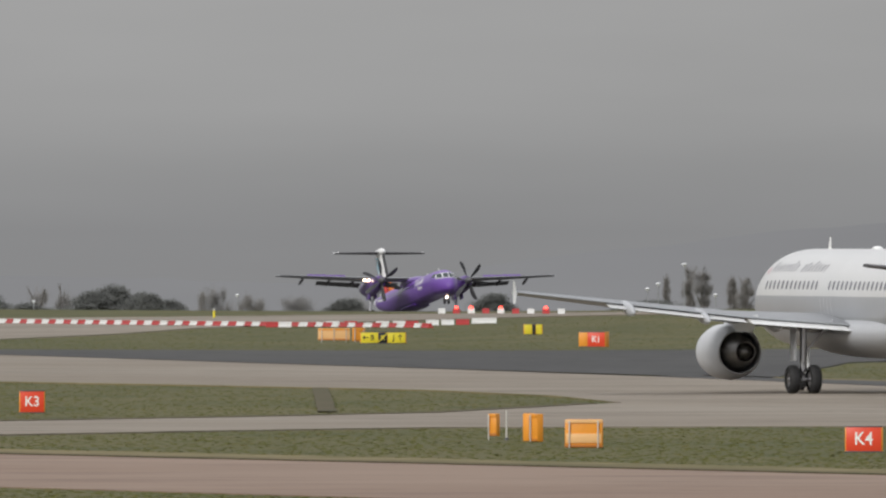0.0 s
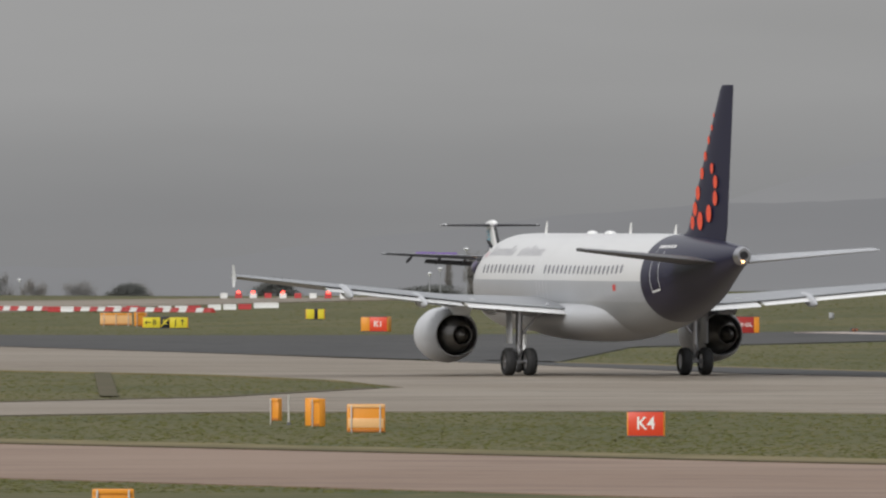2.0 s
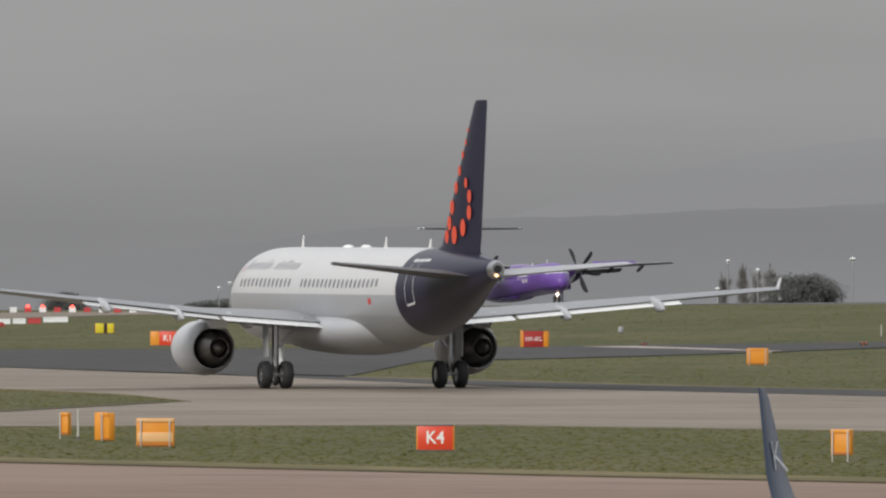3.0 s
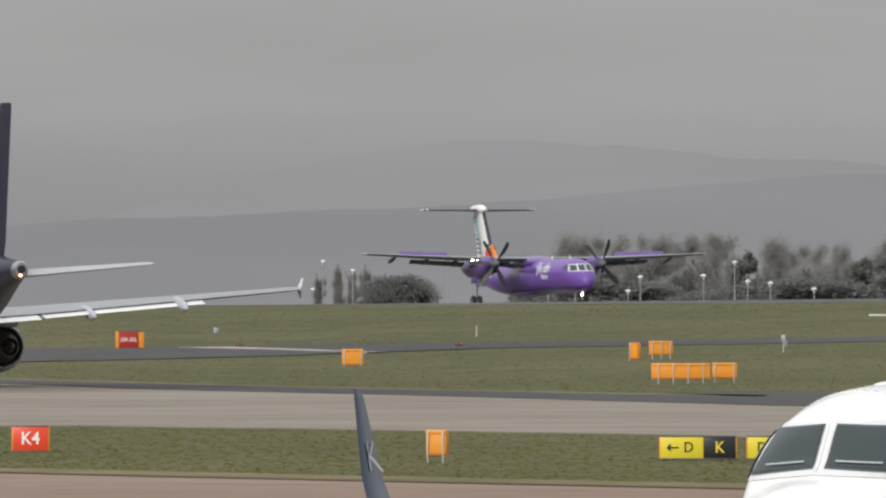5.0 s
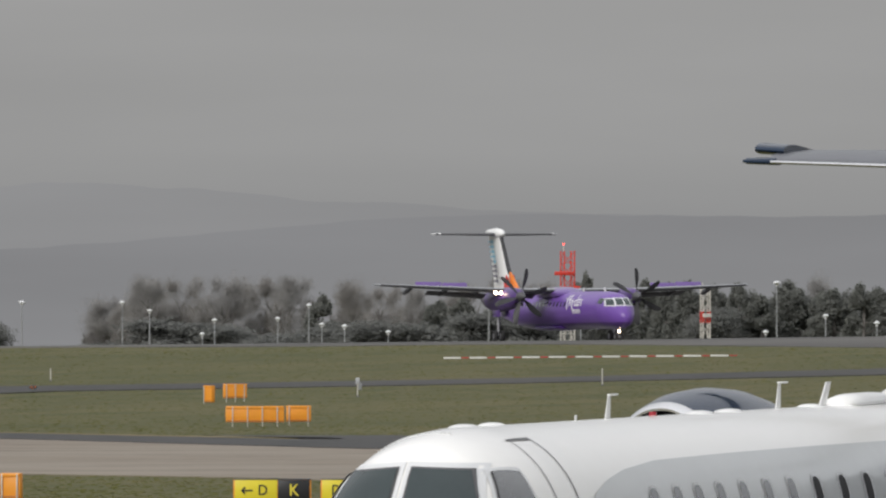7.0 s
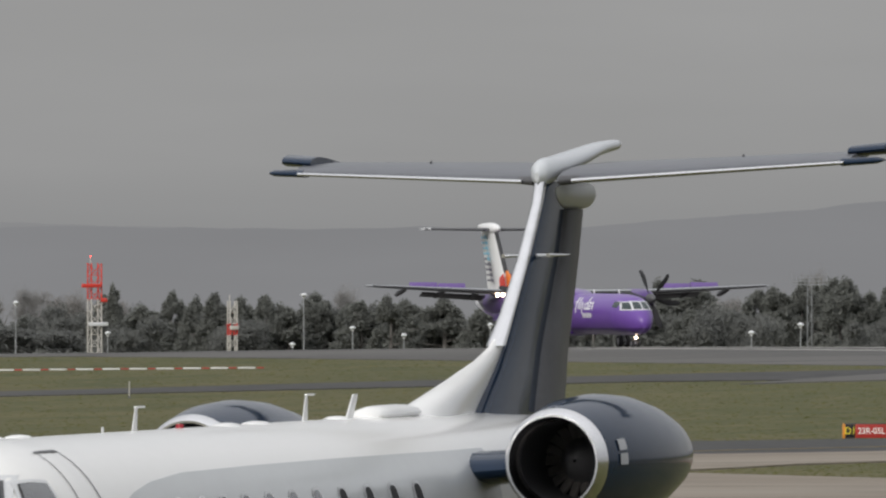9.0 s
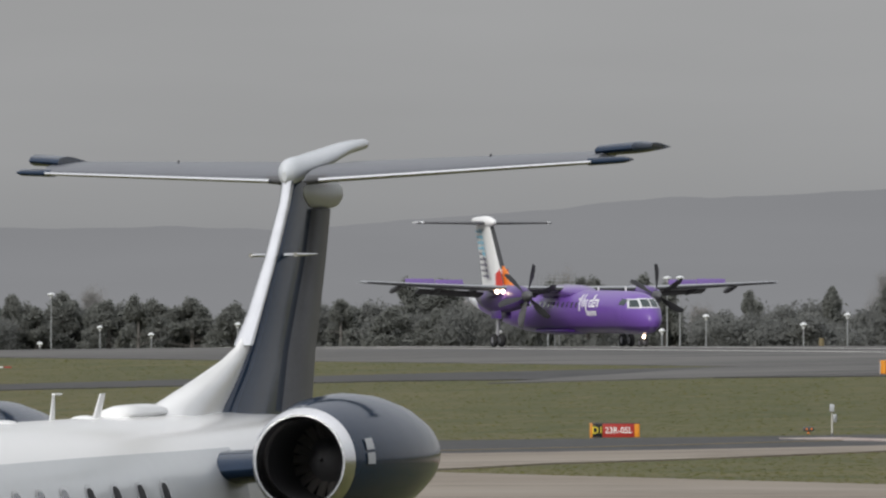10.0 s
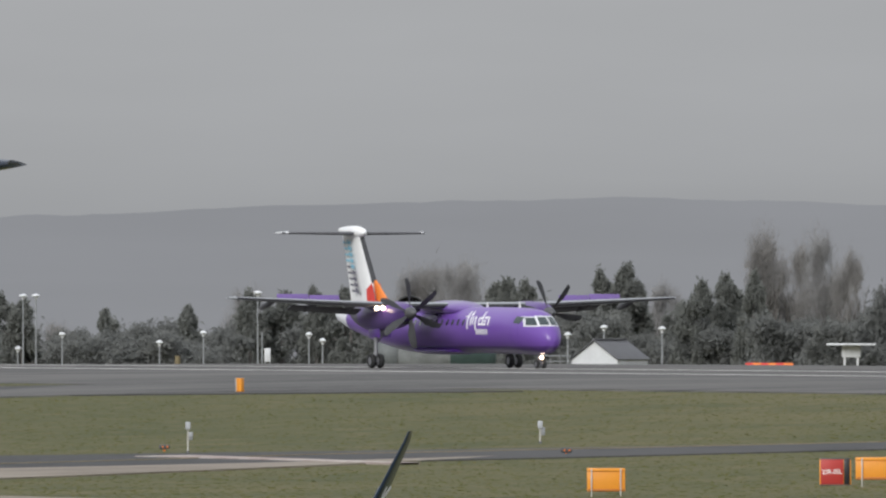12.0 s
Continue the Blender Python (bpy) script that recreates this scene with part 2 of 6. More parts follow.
def tuft_cover():
    """Grass blades: green to straw from tuft to tuft and from patch to patch."""
    m = leaf("grass_tufts", (0.068, 0.070, 0.024), 0.2, 0.1)
    nt = m.node_tree
    geo = nt.nodes.new("ShaderNodeNewGeometry")
    ramp = nt.nodes.new("ShaderNodeValToRGB")
    els = ramp.color_ramp.elements
    els[0].position, els[0].color = 0.0, (0.094, 0.101, 0.033, 1)
    els[1].position, els[1].color = 1.0, (0.150, 0.130, 0.056, 1)
    e = els.new(0.7)
    e.color = (0.110, 0.111, 0.037, 1)
    nt.links.new(geo.outputs["Random Per Island"], ramp.inputs[0])
    nt.links.new(ramp.outputs[0], nt.nodes["tone"].inputs[0])
    return m


TUFT = tuft_cover()


# ---- mesh helpers ----
def mesh_of(bm, name, material, smooth=True):
    me = bpy.data.meshes.new(name)
    bmesh.ops.recalc_face_normals(bm, faces=bm.faces)
    bm.to_mesh(me)
    bm.free()
    for m in material if isinstance(material, (list, tuple)) else [material]:
        me.materials.append(m)
    if smooth:
        me.shade_smooth()
        me.set_sharp_from_angle(angle=radians(38))
    return me


def part(name, bm, material, parent=None, label="", smooth=True):
    ob = new(name, mesh_of(bm, name, material, smooth))
    ob.parent = parent
    return tagged(ob, label) if label else ob


def thing(name, label, category, m=None, group="", kind=""):
    ob = new(name)
    ob.empty_display_size = 0.5
    if m is not None:
        ob.matrix_basis = m
    return tagged(ob, label, category, group, kind)


def box(bm, c, size, bevel=0.0, m=None):
    t = Matrix.Translation(c) @ Matrix.Diagonal((*size, 1))
    vs = bmesh.ops.create_cube(bm, size=1, matrix=(m @ t) if m is not None else t)["verts"]
    if bevel:
        bmesh.ops.bevel(bm, geom=list({e for v in vs for e in v.link_edges}), offset=bevel, segments=2, affect="EDGES", profile=0.5)
    return bm


def rod(bm, a, b, r1, r2=None, n=10):
    a, b = Vector(a), Vector(b)
    d = b - a
    m = Matrix.Translation((a + b) / 2) @ d.to_track_quat("Z", "Y").to_matrix().to_4x4()
    bmesh.ops.create_cone(bm, cap_ends=True, segments=n, radius1=r1, radius2=r1 if r2 is None else r2, depth=d.length, matrix=m)
    return bm


def rings(bm, loops, close=True, cap=True):
    """Skins a row of equal point loops."""
    vs = [[bm.verts.new(p) for p in lp] for lp in loops]
    n = len(vs[0])
    for a, b in zip(vs, vs[1:]):
        for i in range(n if close else n - 1):
            j = (i + 1) % n
            bm.faces.new((a[i], a[j], b[j], b[i]))
    if cap:
        bm.faces.new(vs[0])
        bm.faces.new(list(reversed(vs[-1])))
    return bm


def smooth_stations(st, steps=4):
    """Catmull-Rom between body stations (x, centre height, half width, half height)."""
    out = []
    for i in range(len(st) - 1):
        p0, p1, p2, p3 = st[max(i - 1, 0)], st[i], st[i + 1], st[min(i + 2, len(st) - 1)]
        for k in range(steps):
            t = k / steps
            row = [p1[0] + (p2[0] - p1[0]) * t]
            for j in range(1, len(p1)):
                m1 = (p2[j] - p0[j]) / (p2[0] - p0[0]) * (p2[0] - p1[0])
                m2 = (p3[j] - p1[j]) / (p3[0] - p1[0]) * (p2[0] - p1[0])
                row.append((2 * t**3 - 3 * t**2 + 1) * p1[j] + (t**3 - 2 * t**2 + t) * m1 + (3 * t**2 - 2 * t**3) * p2[j] + (t**3 - t**2) * m2)
            out.append(tuple(row))
    out.append(tuple(st[-1]))
    return [(x, z, max(a, 0.01), max(b, 0.01)) for x, z, a, b in out]


def hull(bm, st, n=40, y=0.0, cap=True):
    return rings(bm, [[(x, y + a * math.cos(2 * math.pi * i / n), z + b * math.sin(2 * math.pi * i / n)) for i in range(n)] for x, z, a, b in st], cap=cap)


def on_hull(st, x, ang, lift=0.0):
    """The place on a hull at x and at an angle (degrees, 0 the left side, 90 the top)."""
    xs = [s[0] for s in st]
    v = [float(np.interp(-x, [-q for q in xs], [s[k] for s in st])) for k in (1, 2, 3)]
    a = radians(ang)
    return Vector((x, (v[1] + lift) * math.cos(a), v[0] + (v[2] + lift) * math.sin(a)))


def patch(bm, st, corners, lift=0.02, nx=3, na=4):
    """A panel that follows a hull: four corners (x, angle), with a skirt that gives it thickness."""
    (a, b, c, d) = corners
    grid = []
    for j in range(na + 1):
        row = []
        for i in range(nx + 1):
            s, t = i / nx, j / na
            x = (1 - t) * ((1 - s) * a[0] + s * b[0]) + t * ((1 - s) * d[0] + s * c[0])
            g = (1 - t) * ((1 - s) * a[1] + s * b[1]) + t * ((1 - s) * d[1] + s * c[1])
            row.append(bm.verts.new(on_hull(st, x, g, lift)))
        grid.append(row)
    for j in range(na):
        for i in range(nx):
            bm.faces.new((grid[j][i], grid[j][i + 1], grid[j + 1][i + 1], grid[j + 1][i]))
    return bm


def rounded_patch(bm, st, x, ang, wx, wa, lift=0.012, n=16, power=3.0, slant=0.0):
    """A rounded panel on a hull round (x, angle), half sizes wx metres and wa degrees."""
    mid = bm.verts.new(on_hull(st, x, ang, lift))
    ring = []
    for i in range(n):
        t = 2 * math.pi * i / n
        c, s = math.cos(t), math.sin(t)
        k = (abs(c) ** power + abs(s) ** power) ** (-1 / power)
        ring.append(bm.verts.new(on_hull(st, x + wx * k * c + slant * k * s, ang + wa * k * s, lift)))
    for i in range(n):
        bm.faces.new((mid, ring[i], ring[(i + 1) % n]))
    return bm


FOIL = [(0, 0), (0.012, 0.018), (0.05, 0.036), (0.15, 0.055), (0.3, 0.06), (0.5, 0.05), (0.75, 0.026), (1, 0.003),
        (1, -0.003), (0.75, -0.02), (0.5, -0.036), (0.3, -0.044), (0.15, -0.042), (0.05, -0.028), (0.012, -0.014)]


def foil(bm, st, up=(0, 0, 1), thick=1.0):
    """A wing or fin skinned over stations (leading edge x, y, z, chord)."""
    up = Vector(up)
    return rings(bm, [[Vector((x, y, z)) + Vector((-c * ch, 0, 0)) + up * (h * ch * thick) for c, h in FOIL] for x, y, z, ch in st])


def wheel(r, w):
    """A tyre with rounded shoulders and its hub, axle along y."""
    prof = [(0.55 * r, -w / 2), (0.86 * r, -w / 2), (0.97 * r, -w * 0.36), (r, -w * 0.15), (r, w * 0.15), (0.97 * r, w * 0.36), (0.86 * r, w / 2), (0.55 * r, w / 2)]
    n = 28
    bm = bmesh.new()
    rings(bm, [[(q * math.cos(2 * math.pi * i / n), y, q * math.sin(2 * math.pi * i / n)) for i in range(n)] for q, y in prof], cap=False)
    hub = bmesh.new()
    rod(hub, (0, -w * 0.42, 0), (0, w * 0.42, 0), 0.57 * r, n=20)
    rod(hub, (0, -w * 0.5, 0), (0, w * 0.5, 0), 0.2 * r, n=14)
    for k in range(6):
        a = k * math.pi / 3
        rod(hub, (0.4 * r * math.cos(a), -w * 0.46, 0.4 * r * math.sin(a)), (0.4 * r * math.cos(a), w * 0.46, 0.4 * r * math.sin(a)), 0.06 * r, n=8)
    return bm, hub


def add_wheel(parent, at, r, w):
    t, h = wheel(r, w)
    ob = part("wheel", t, BLACK, parent, "black rubber aircraft tyre")
    ob.location = at
    part("hub", h, METAL, ob, "bare metal wheel hub")
    return ob


# ---- the ground ----
def smoothstep(a, b, x):
    t = min(1.0, max(0.0, (x - a) / (b - a)))
    return t * t * (3 - 2 * t)


def plan(s, lat):
    """World x and y from metres up the runway and across to it."""
    p = ACROSS * lat - DOWN * s
    return p.x, p.y


def camber(x, y):
    """How far the runway's far half, and what lies behind it, falls away from its crown."""
    s, lat = -(x * DOWN.x + y * DOWN.y), x * ACROSS.x + y * ACROSS.y
    return 0.013 * min(36.0, max(0.0, lat - 364)) * smoothstep(1060, 1160, s) * (1 - smoothstep(1420, 1520, s))


def ground_z(x, y):
    """The airfield: level taxiways, a runway that rises and then runs level, lower land beyond it, a rise at the stands."""
    p = Vector((x, y, 0))
    s, lat = -p.dot(DOWN), p.dot(ACROSS)
    k = (s - 975) / 40
    crest = 2.85 - 7.5 * (1 - math.exp(-0.0667 * (k if k > 30 else math.log1p(math.exp(k)))))
    z = crest * smoothstep(200, 335, lat)
    z += (0.20 * smoothstep(1000, 1100, s) + 0.25 * smoothstep(1200, 1350, s)) * smoothstep(215, 270, lat) * (1 - smoothstep(290, 345, lat))
    z -= 0.45 * smoothstep(1300, 1480, s) * smoothstep(215, 300, lat) * (1 - smoothstep(400, 460, lat))
    z -= 0.28 * smoothstep(890, 965, s) * (1 - smoothstep(1300, 1480, s)) * smoothstep(215, 300, lat) * (1 - smoothstep(340, 358, lat))
    z -= smoothstep(395, 620, lat) * 4.5
    z -= 60 * smoothstep(2150, 3800, s)
    z += 1.66 * (1 - smoothstep(210, 330, y))
    return z - camber(x, y)


def stops(spans):
    out = []
    for a, b, n in spans:
        out += [a + (b - a) * i / n for i in range(n)]
    return out + [spans[-1][1]]


def build_ground():
    ss = stops([(-1500, 100, 10), (100, 1700, 80), (1700, 2600, 18), (2600, 4600, 20)])
    ls = stops([(-2500, 0, 12), (0, 190, 19), (190, 420, 46), (420, 640, 22), (640, 4200, 30)])
    bm = bmesh.new()
    rows = []
    for s in ss:
        row = []
        for lat in ls:
            x, y = plan(s, lat)
            row.append(bm.verts.new((x, y, ground_z(x, y))))
        rows.append(row)
    for a, b in zip(rows, rows[1:]):
        for i in range(len(ls) - 1):
            bm.faces.new((a[i], a[i + 1], b[i + 1], b[i]))
    tagged(part("ground", bm, GRASS), "rough green airfield grass with straw-coloured patches", "grass", kind="structure")


PAVED = []     # outlines of what is paved, in metres up the runway and across to it


def strip(name, left, right, material, label, category, lift=0.04, along=60, over=12, kind="structure"):
    """A paved strip between two edges, each a short row of (s, lat), that lies on the ground."""
    def at(line, t):
        seg = [math.dist(a, b) for a, b in zip(line, line[1:])]
        d = t * sum(seg)
        for (a, b), q in zip(zip(line, line[1:]), seg):
            if d <= q or (a, b) == (line[-2], line[-1]):
                f = min(1.0, d / q)
                return a[0] + (b[0] - a[0]) * f, a[1] + (b[1] - a[1]) * f
            d -= q
    bm = bmesh.new()
    rows = []
    for i in range(along + 1):
        a, b = at(left, i / along), at(right, i / along)
        row = []
        for j in (0, *range(over + 1), over):
            f = j / over
            x, y = plan(a[0] + (b[0] - a[0]) * f, a[1] + (b[1] - a[1]) * f)
            sunk = len(row) in (0, over + 2)
            row.append(bm.verts.new((x, y, ground_z(x, y) + (-0.1 if sunk else lift))))
        rows.append(row)
    for a, b in zip(rows, rows[1:]):
        for i in range(over + 2):
            bm.faces.new((a[i], a[i + 1], b[i + 1], b[i]))
    if category not in ("grass", "soil"):
        PAVED.append([at(left, i / 40) for i in range(41)] + [at(right, i / 40) for i in range(40, -1, -1)])
    return tagged(part(name, bm, material), label, category, kind=kind)


build_ground()
strip("runway", [(-600, 306), (1700, 300)], [(-600, 400), (1700, 400)], RUNWAY, "grey grooved asphalt runway, worn and streaked", "runway", 0.03, 150, 24)
strip("taxiway_parallel", [(300, 152), (485, 153), (516, 139), (590, 149), (610, 152), (633, 152.5), (660, 146.8), (675, 142), (1100, 60)],
      [(300, 214), (460, 200), (520, 197), (563, 181.5), (600, 179), (630, 175), (680, 176.5), (730, 176), (1100, 165)], CONCRETE,
      "weathered pale brown concrete taxiway with streaks", "taxiway", 0.03, 120, 12)
strip("taxiway_branch", [(488, 60), (497, 105), (506, 114.7), (513, 124), (512, 145)], [(520, 60), (532, 112.5), (541, 122.6), (553, 133.3), (582, 147), (590, 151)], CONCRETE,
      "pale brown concrete taxiway branching off", "taxiway", 0.045, 60, 10)
strip("taxiway_near", [(520, 52), (396, 84), (340, 101), (200, 150)], [(580, 62), (454, 96), (433, 103.5), (405, 112.5), (387, 119), (220, 190)], REDDISH,
      "reddish brown concrete taxiway, streaked with wear", "taxiway", 0.03, 80, 12)
strip("taxiway_link", [(676, 178), (762, 205), (782, 236), (762, 253), (740, 279), (690, 300)],
      [(860, 172), (834, 212), (808, 236), (776, 258), (758, 288), (748, 304)], ASPHALT, "dark asphalt link taxiway between grass", "taxiway", 0.05, 80, 14)
strip("taxiway_exit", [(566, 190), (566, 212), (558, 232), (546, 256), (500, 306)],
      [(610, 190), (596, 226), (584, 238), (566, 252), (520, 306)], ASPHALT, "dark asphalt exit taxiway", "taxiway", 0.05, 60, 10)
strip("taxiway_apron", [(520, 196), (538, 209), (548, 224), (557, 240)], [(575, 196), (566, 212), (560, 232), (559, 242)], CONCRETE,
      "pale concrete shoulder of the exit taxiway", "taxiway", 0.06, 30, 6)
strip("taxiway_old", [(900, 186), (940, 199), (975, 214), (1007, 226), (1030, 240), (1046, 258), (1050, 275)], [(1180, 190), (1150, 215), (1120, 236), (1102, 250), (1092, 260), (1080, 268), (1070, 276)], CONCRETE,
      "pale disused taxiway closed off by barriers", "taxiway", 0.05, 40, 10)
strip("scrape_far", [(812, 227.5), (795, 228), (776, 227.5)], [(809, 229.5), (792, 229), (775, 228.3)], PALE, "bleached bare patch at the taxiway edge", "taxiway", 0.075, 20, 3)
strip("scrape_near", [(579, 234.8), (567, 234.6), (551, 234)], [(577, 236.6), (565, 235.9), (550, 234.8)], PALE, "bleached bare patch at the taxiway edge", "taxiway", 0.085, 20, 3)
strip("soil_patch", [(642, 149.2), (595, 138.4), (558, 129.9)], [(642, 149.9), (595, 139.1), (558, 130.6)], SOIL, "bare brown soil trench across grass", "soil", 0.05, 20, 3)
strip("taxiway_shoulder", [(540, 190), (563, 181.3), (600, 178.8), (630, 174.8), (690, 176.4)], [(548, 201), (578, 192), (607, 187), (636, 182.5), (690, 178.5)], ASPHALT,
      "dark asphalt shoulder along the concrete taxiway", "taxiway", 0.055, 60, 4)
VERGES = (([(470, 91.7), (454, 96), (433, 103.5), (405, 112.5), (387, 119), (340, 138)], 9.0, 2.5, STRAW, "straw-coloured worn grass verge", 0.05),
          ([(470, 91.7), (454, 96), (433, 103.5), (405, 112.5), (387, 119), (340, 138)], 1.1, 0.3, SOIL, "dark soil edge of the taxiway", 0.07),
          ([(520, 60), (532, 112.5), (541, 122.6), (553, 133.3), (580, 146)], 1.2, -0.3, SOIL, "dark soil edge of the taxiway", 0.07),
          ([(590, 148.8), (610, 151.8), (633, 152.3), (660, 146.6), (675, 141.8), (760, 123)], -3.0, -0.6, STRAW, "straw-coloured worn grass verge", 0.05),
          ([(594, 191), (607, 187.2), (636, 182.7), (690, 178.7)], 5.0, 1.2, STRAW, "straw-coloured worn grass verge", 0.05))
for line, ds, dl, material, label, lift in VERGES:
    strip("grass_verge", line, [(a + ds, b + dl) for a, b in line], material, label, "grass", lift, 60, 2)
strip("runway_centreline", [(300, 359.9), (1500, 359.9)], [(300, 360.8), (1500, 360.8)], LINE, "worn white runway centre line", "runway", 0.05, 150, 1)
strip("runway_edge_line", [(300, 338.0), (1500, 338.0)], [(300, 339.0), (1500, 339.0)], LINE, "worn white runway edge line", "runway", 0.05, 150, 1)
strip("exit_lead_line", [(566, 200), (572, 220), (572, 240), (556, 262)], [(566.4, 200), (572.4, 220), (572.4, 240), (556.4, 262)], YELLOW_LINE, "faded yellow taxi line", "taxiway", 0.075, 60, 1)
strip("runway_shoulder", [(640, 302), (700, 304), (716, 293), (724, 278)], [(640, 320), (720, 320), (745, 312), (748, 300)], RUNWAY,
      "grey asphalt shoulder where the link meets the runway", "runway", 0.06, 30, 8)


def build_tufts():
    """Grass tufts over the unpaved ground between the stands and the runway."""
    rng = np.random.default_rng(5)
    n = 150000
    bear = np.radians(rng.uniform(-6.2, 7.4, n))
    d = 1 / rng.uniform(1 / 1150, 1 / 375, n)
    x, y = d * np.sin(bear), d * np.cos(bear)
    up, lat = -(x * DOWN.x + y * DOWN.y), x * ACROSS.x + y * ACROSS.y
    keep = (lat < 303) & (y > 335)
    for poly in PAVED:
        inside = np.zeros(n, bool)
        for (s0, l0), (s1, l1) in zip(poly, poly[1:] + poly[:1]):
            if l0 != l1:
                inside ^= ((l0 > lat) != (l1 > lat)) & (up < (s1 - s0) * (lat - l0) / (l1 - l0) + s0)
        keep &= ~inside
    verts, faces = [], []
    for px, py, a, h, w, lean in zip(x[keep], y[keep], rng.uniform(-0.6, 0.6, n)[keep], rng.uniform(0.004, 0.028, n)[keep], rng.uniform(0.06, 0.20, n)[keep], rng.uniform(-0.04, 0.04, n)[keep]):
        z = ground_z(px, py) - 0.02
        c, q = math.cos(a) * w, math.sin(a) * w
        k = len(verts)
        verts += [(px - c, py - q, z), (px + c, py + q, z), (px + c * 0.35 + lean, py + h, z + 0.02 + h), (px - c * 0.45 + lean, py + h, z + 0.02 + h * 0.7)]
        faces.append((k, k + 1, k + 2, k + 3))
    me = bpy.data.meshes.new("grass_tufts")
    me.from_pydata(verts, [], faces)
    me.materials.append(TUFT)
    tagged(new("grass_tufts", me), "short uneven green and straw-coloured grass tufts", "grass", kind="stuff")


build_tufts()


# ---- hills and far land ----
def build_hills():
    def ridge(name, dist, pts, col, amp, seed):
        bm = bmesh.new()
        rows = []
        xs = [p[0] for p in pts]
        for i in range(601):
            b = -14 + 30 * i / 600
            w = [np.interp(b + o, xs, [p[1] for p in pts]) for o in (-0.35, -0.2, 0, 0.2, 0.35)]
            top = sum(w) / 5 + amp * (noise.noise((b * 2.2, seed, 0)) + 0.5 * noise.noise((b * 7, seed, 3)) + 0.15 * noise.noise((b * 30, seed, 3)))
            d = heading(b)
            rows.append([bm.verts.new((d.x * dist, d.y * dist, -90)), bm.verts.new((d.x * dist, d.y * dist, top)),
                         bm.verts.new((d.x * (dist + 150), d.y * (dist + 150), top - 40))])
        for a, b in zip(rows, rows[1:]):
            bm.faces.new((a[0], a[1], b[1], b[0]))
            bm.faces.new((a[1], a[2], b[2], b[1]))
        m = bpy.data.materials.new(name)
        m.use_nodes = True
        nt = m.node_tree
        bs = nt.nodes["Principled BSDF"]
        bs.inputs["Roughness"].default_value = 1.0
        bs.inputs["Base Color"].default_value = (0.02, 0.02, 0.02, 1)
        bs.inputs["Specular IOR Level"].default_value = 0.0
        co, mp = nt.nodes.new("ShaderNodeTexCoord"), nt.nodes.new("ShaderNodeMapping")
        mp.inputs["Scale"].default_value = (0.004, 0.004, 0.03)
        nt.links.new(co.outputs["Object"], mp.inputs[0])
        t = nt.nodes.new("ShaderNodeTexNoise")
        t.inputs["Scale"].default_value, t.inputs["Detail"].default_value = 1.0, 4
        nt.links.new(mp.outputs[0], t.inputs["Vector"])
        r = nt.nodes.new("ShaderNodeMapRange")
        r.inputs["From Min"].default_value, r.inputs["From Max"].default_value = 0.3, 0.7
        r.inputs["To Min"].default_value, r.inputs["To Max"].default_value = 0.93, 1.07
        nt.links.new(t.outputs["Fac"], r.inputs["Value"])
        # Haze is put into the hills as a flat grey-blue glow.
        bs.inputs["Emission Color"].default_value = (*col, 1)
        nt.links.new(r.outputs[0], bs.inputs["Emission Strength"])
        tagged(part(name, bm, m), "hills under low cloud, grey-blue haze put in as glow", "hill", kind="structure")

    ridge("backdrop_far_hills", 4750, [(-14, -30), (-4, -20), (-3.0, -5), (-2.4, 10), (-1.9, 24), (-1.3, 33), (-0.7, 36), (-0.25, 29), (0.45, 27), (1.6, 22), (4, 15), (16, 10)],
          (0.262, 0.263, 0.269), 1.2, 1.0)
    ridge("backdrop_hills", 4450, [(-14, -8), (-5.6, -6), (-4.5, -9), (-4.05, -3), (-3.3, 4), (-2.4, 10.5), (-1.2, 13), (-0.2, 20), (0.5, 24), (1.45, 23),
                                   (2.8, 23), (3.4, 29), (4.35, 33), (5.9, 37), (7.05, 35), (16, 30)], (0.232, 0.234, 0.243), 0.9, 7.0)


build_hills()


def face_patch(bm, st, quad, lift=0.02, nu=8, nv=8):
    """A panel on the front of a hull, its corners given across and up (y, z)."""
    def x_at(y, z):
        for (x0, c0, a0, b0), (x1, c1, a1, b1) in zip(st, st[1:]):
            e0, e1 = (y / a0) ** 2 + ((z - c0) / b0) ** 2, (y / a1) ** 2 + ((z - c1) / b1) ** 2
            if e0 >= 1 > e1:
                return x0 + (x1 - x0) * (e0 - 1) / (e0 - e1)
        return st[-1][0]
    (a, b, c, d) = quad
    grid = []
    for j in range(nv + 1):
        row = []
        for i in range(nu + 1):
            s, t = i / nu, j / nv
            y = (1 - t) * ((1 - s) * a[0] + s * b[0]) + t * ((1 - s) * d[0] + s * c[0])
            z = (1 - t) * ((1 - s) * a[1] + s * b[1]) + t * ((1 - s) * d[1] + s * c[1])
            row.append(bm.verts.new((x_at(y, z) + lift * 0.8, y * (1 + lift * 0.5), z + lift * 0.6)))
        grid.append(row)
    for j in range(nv):
        for i in range(nu):
            bm.faces.new((grid[j][i], grid[j][i + 1], grid[j + 1][i + 1], grid[j + 1][i]))
    return bm


# ---- the twin-jet airliner that taxies away ----
def airframe_paint(name, base, tests, rough=0.32):
    return paint_split(mat(name, base, rough, var=0.03, scale=0.6, coat=0.1, spec=0.4), tests)


def disc_on_fin(bm, x, z, r, y, n=18, sx=1.0):
    mid = bm.verts.new((x, y, z))
    ring = [bm.verts.new((x + sx * r * math.cos(2 * math.pi * i / n), y, z + r * math.sin(2 * math.pi * i / n))) for i in range(n)]
    for i in range(n):
        bm.faces.new((mid, ring[i], ring[(i + 1) % n]))


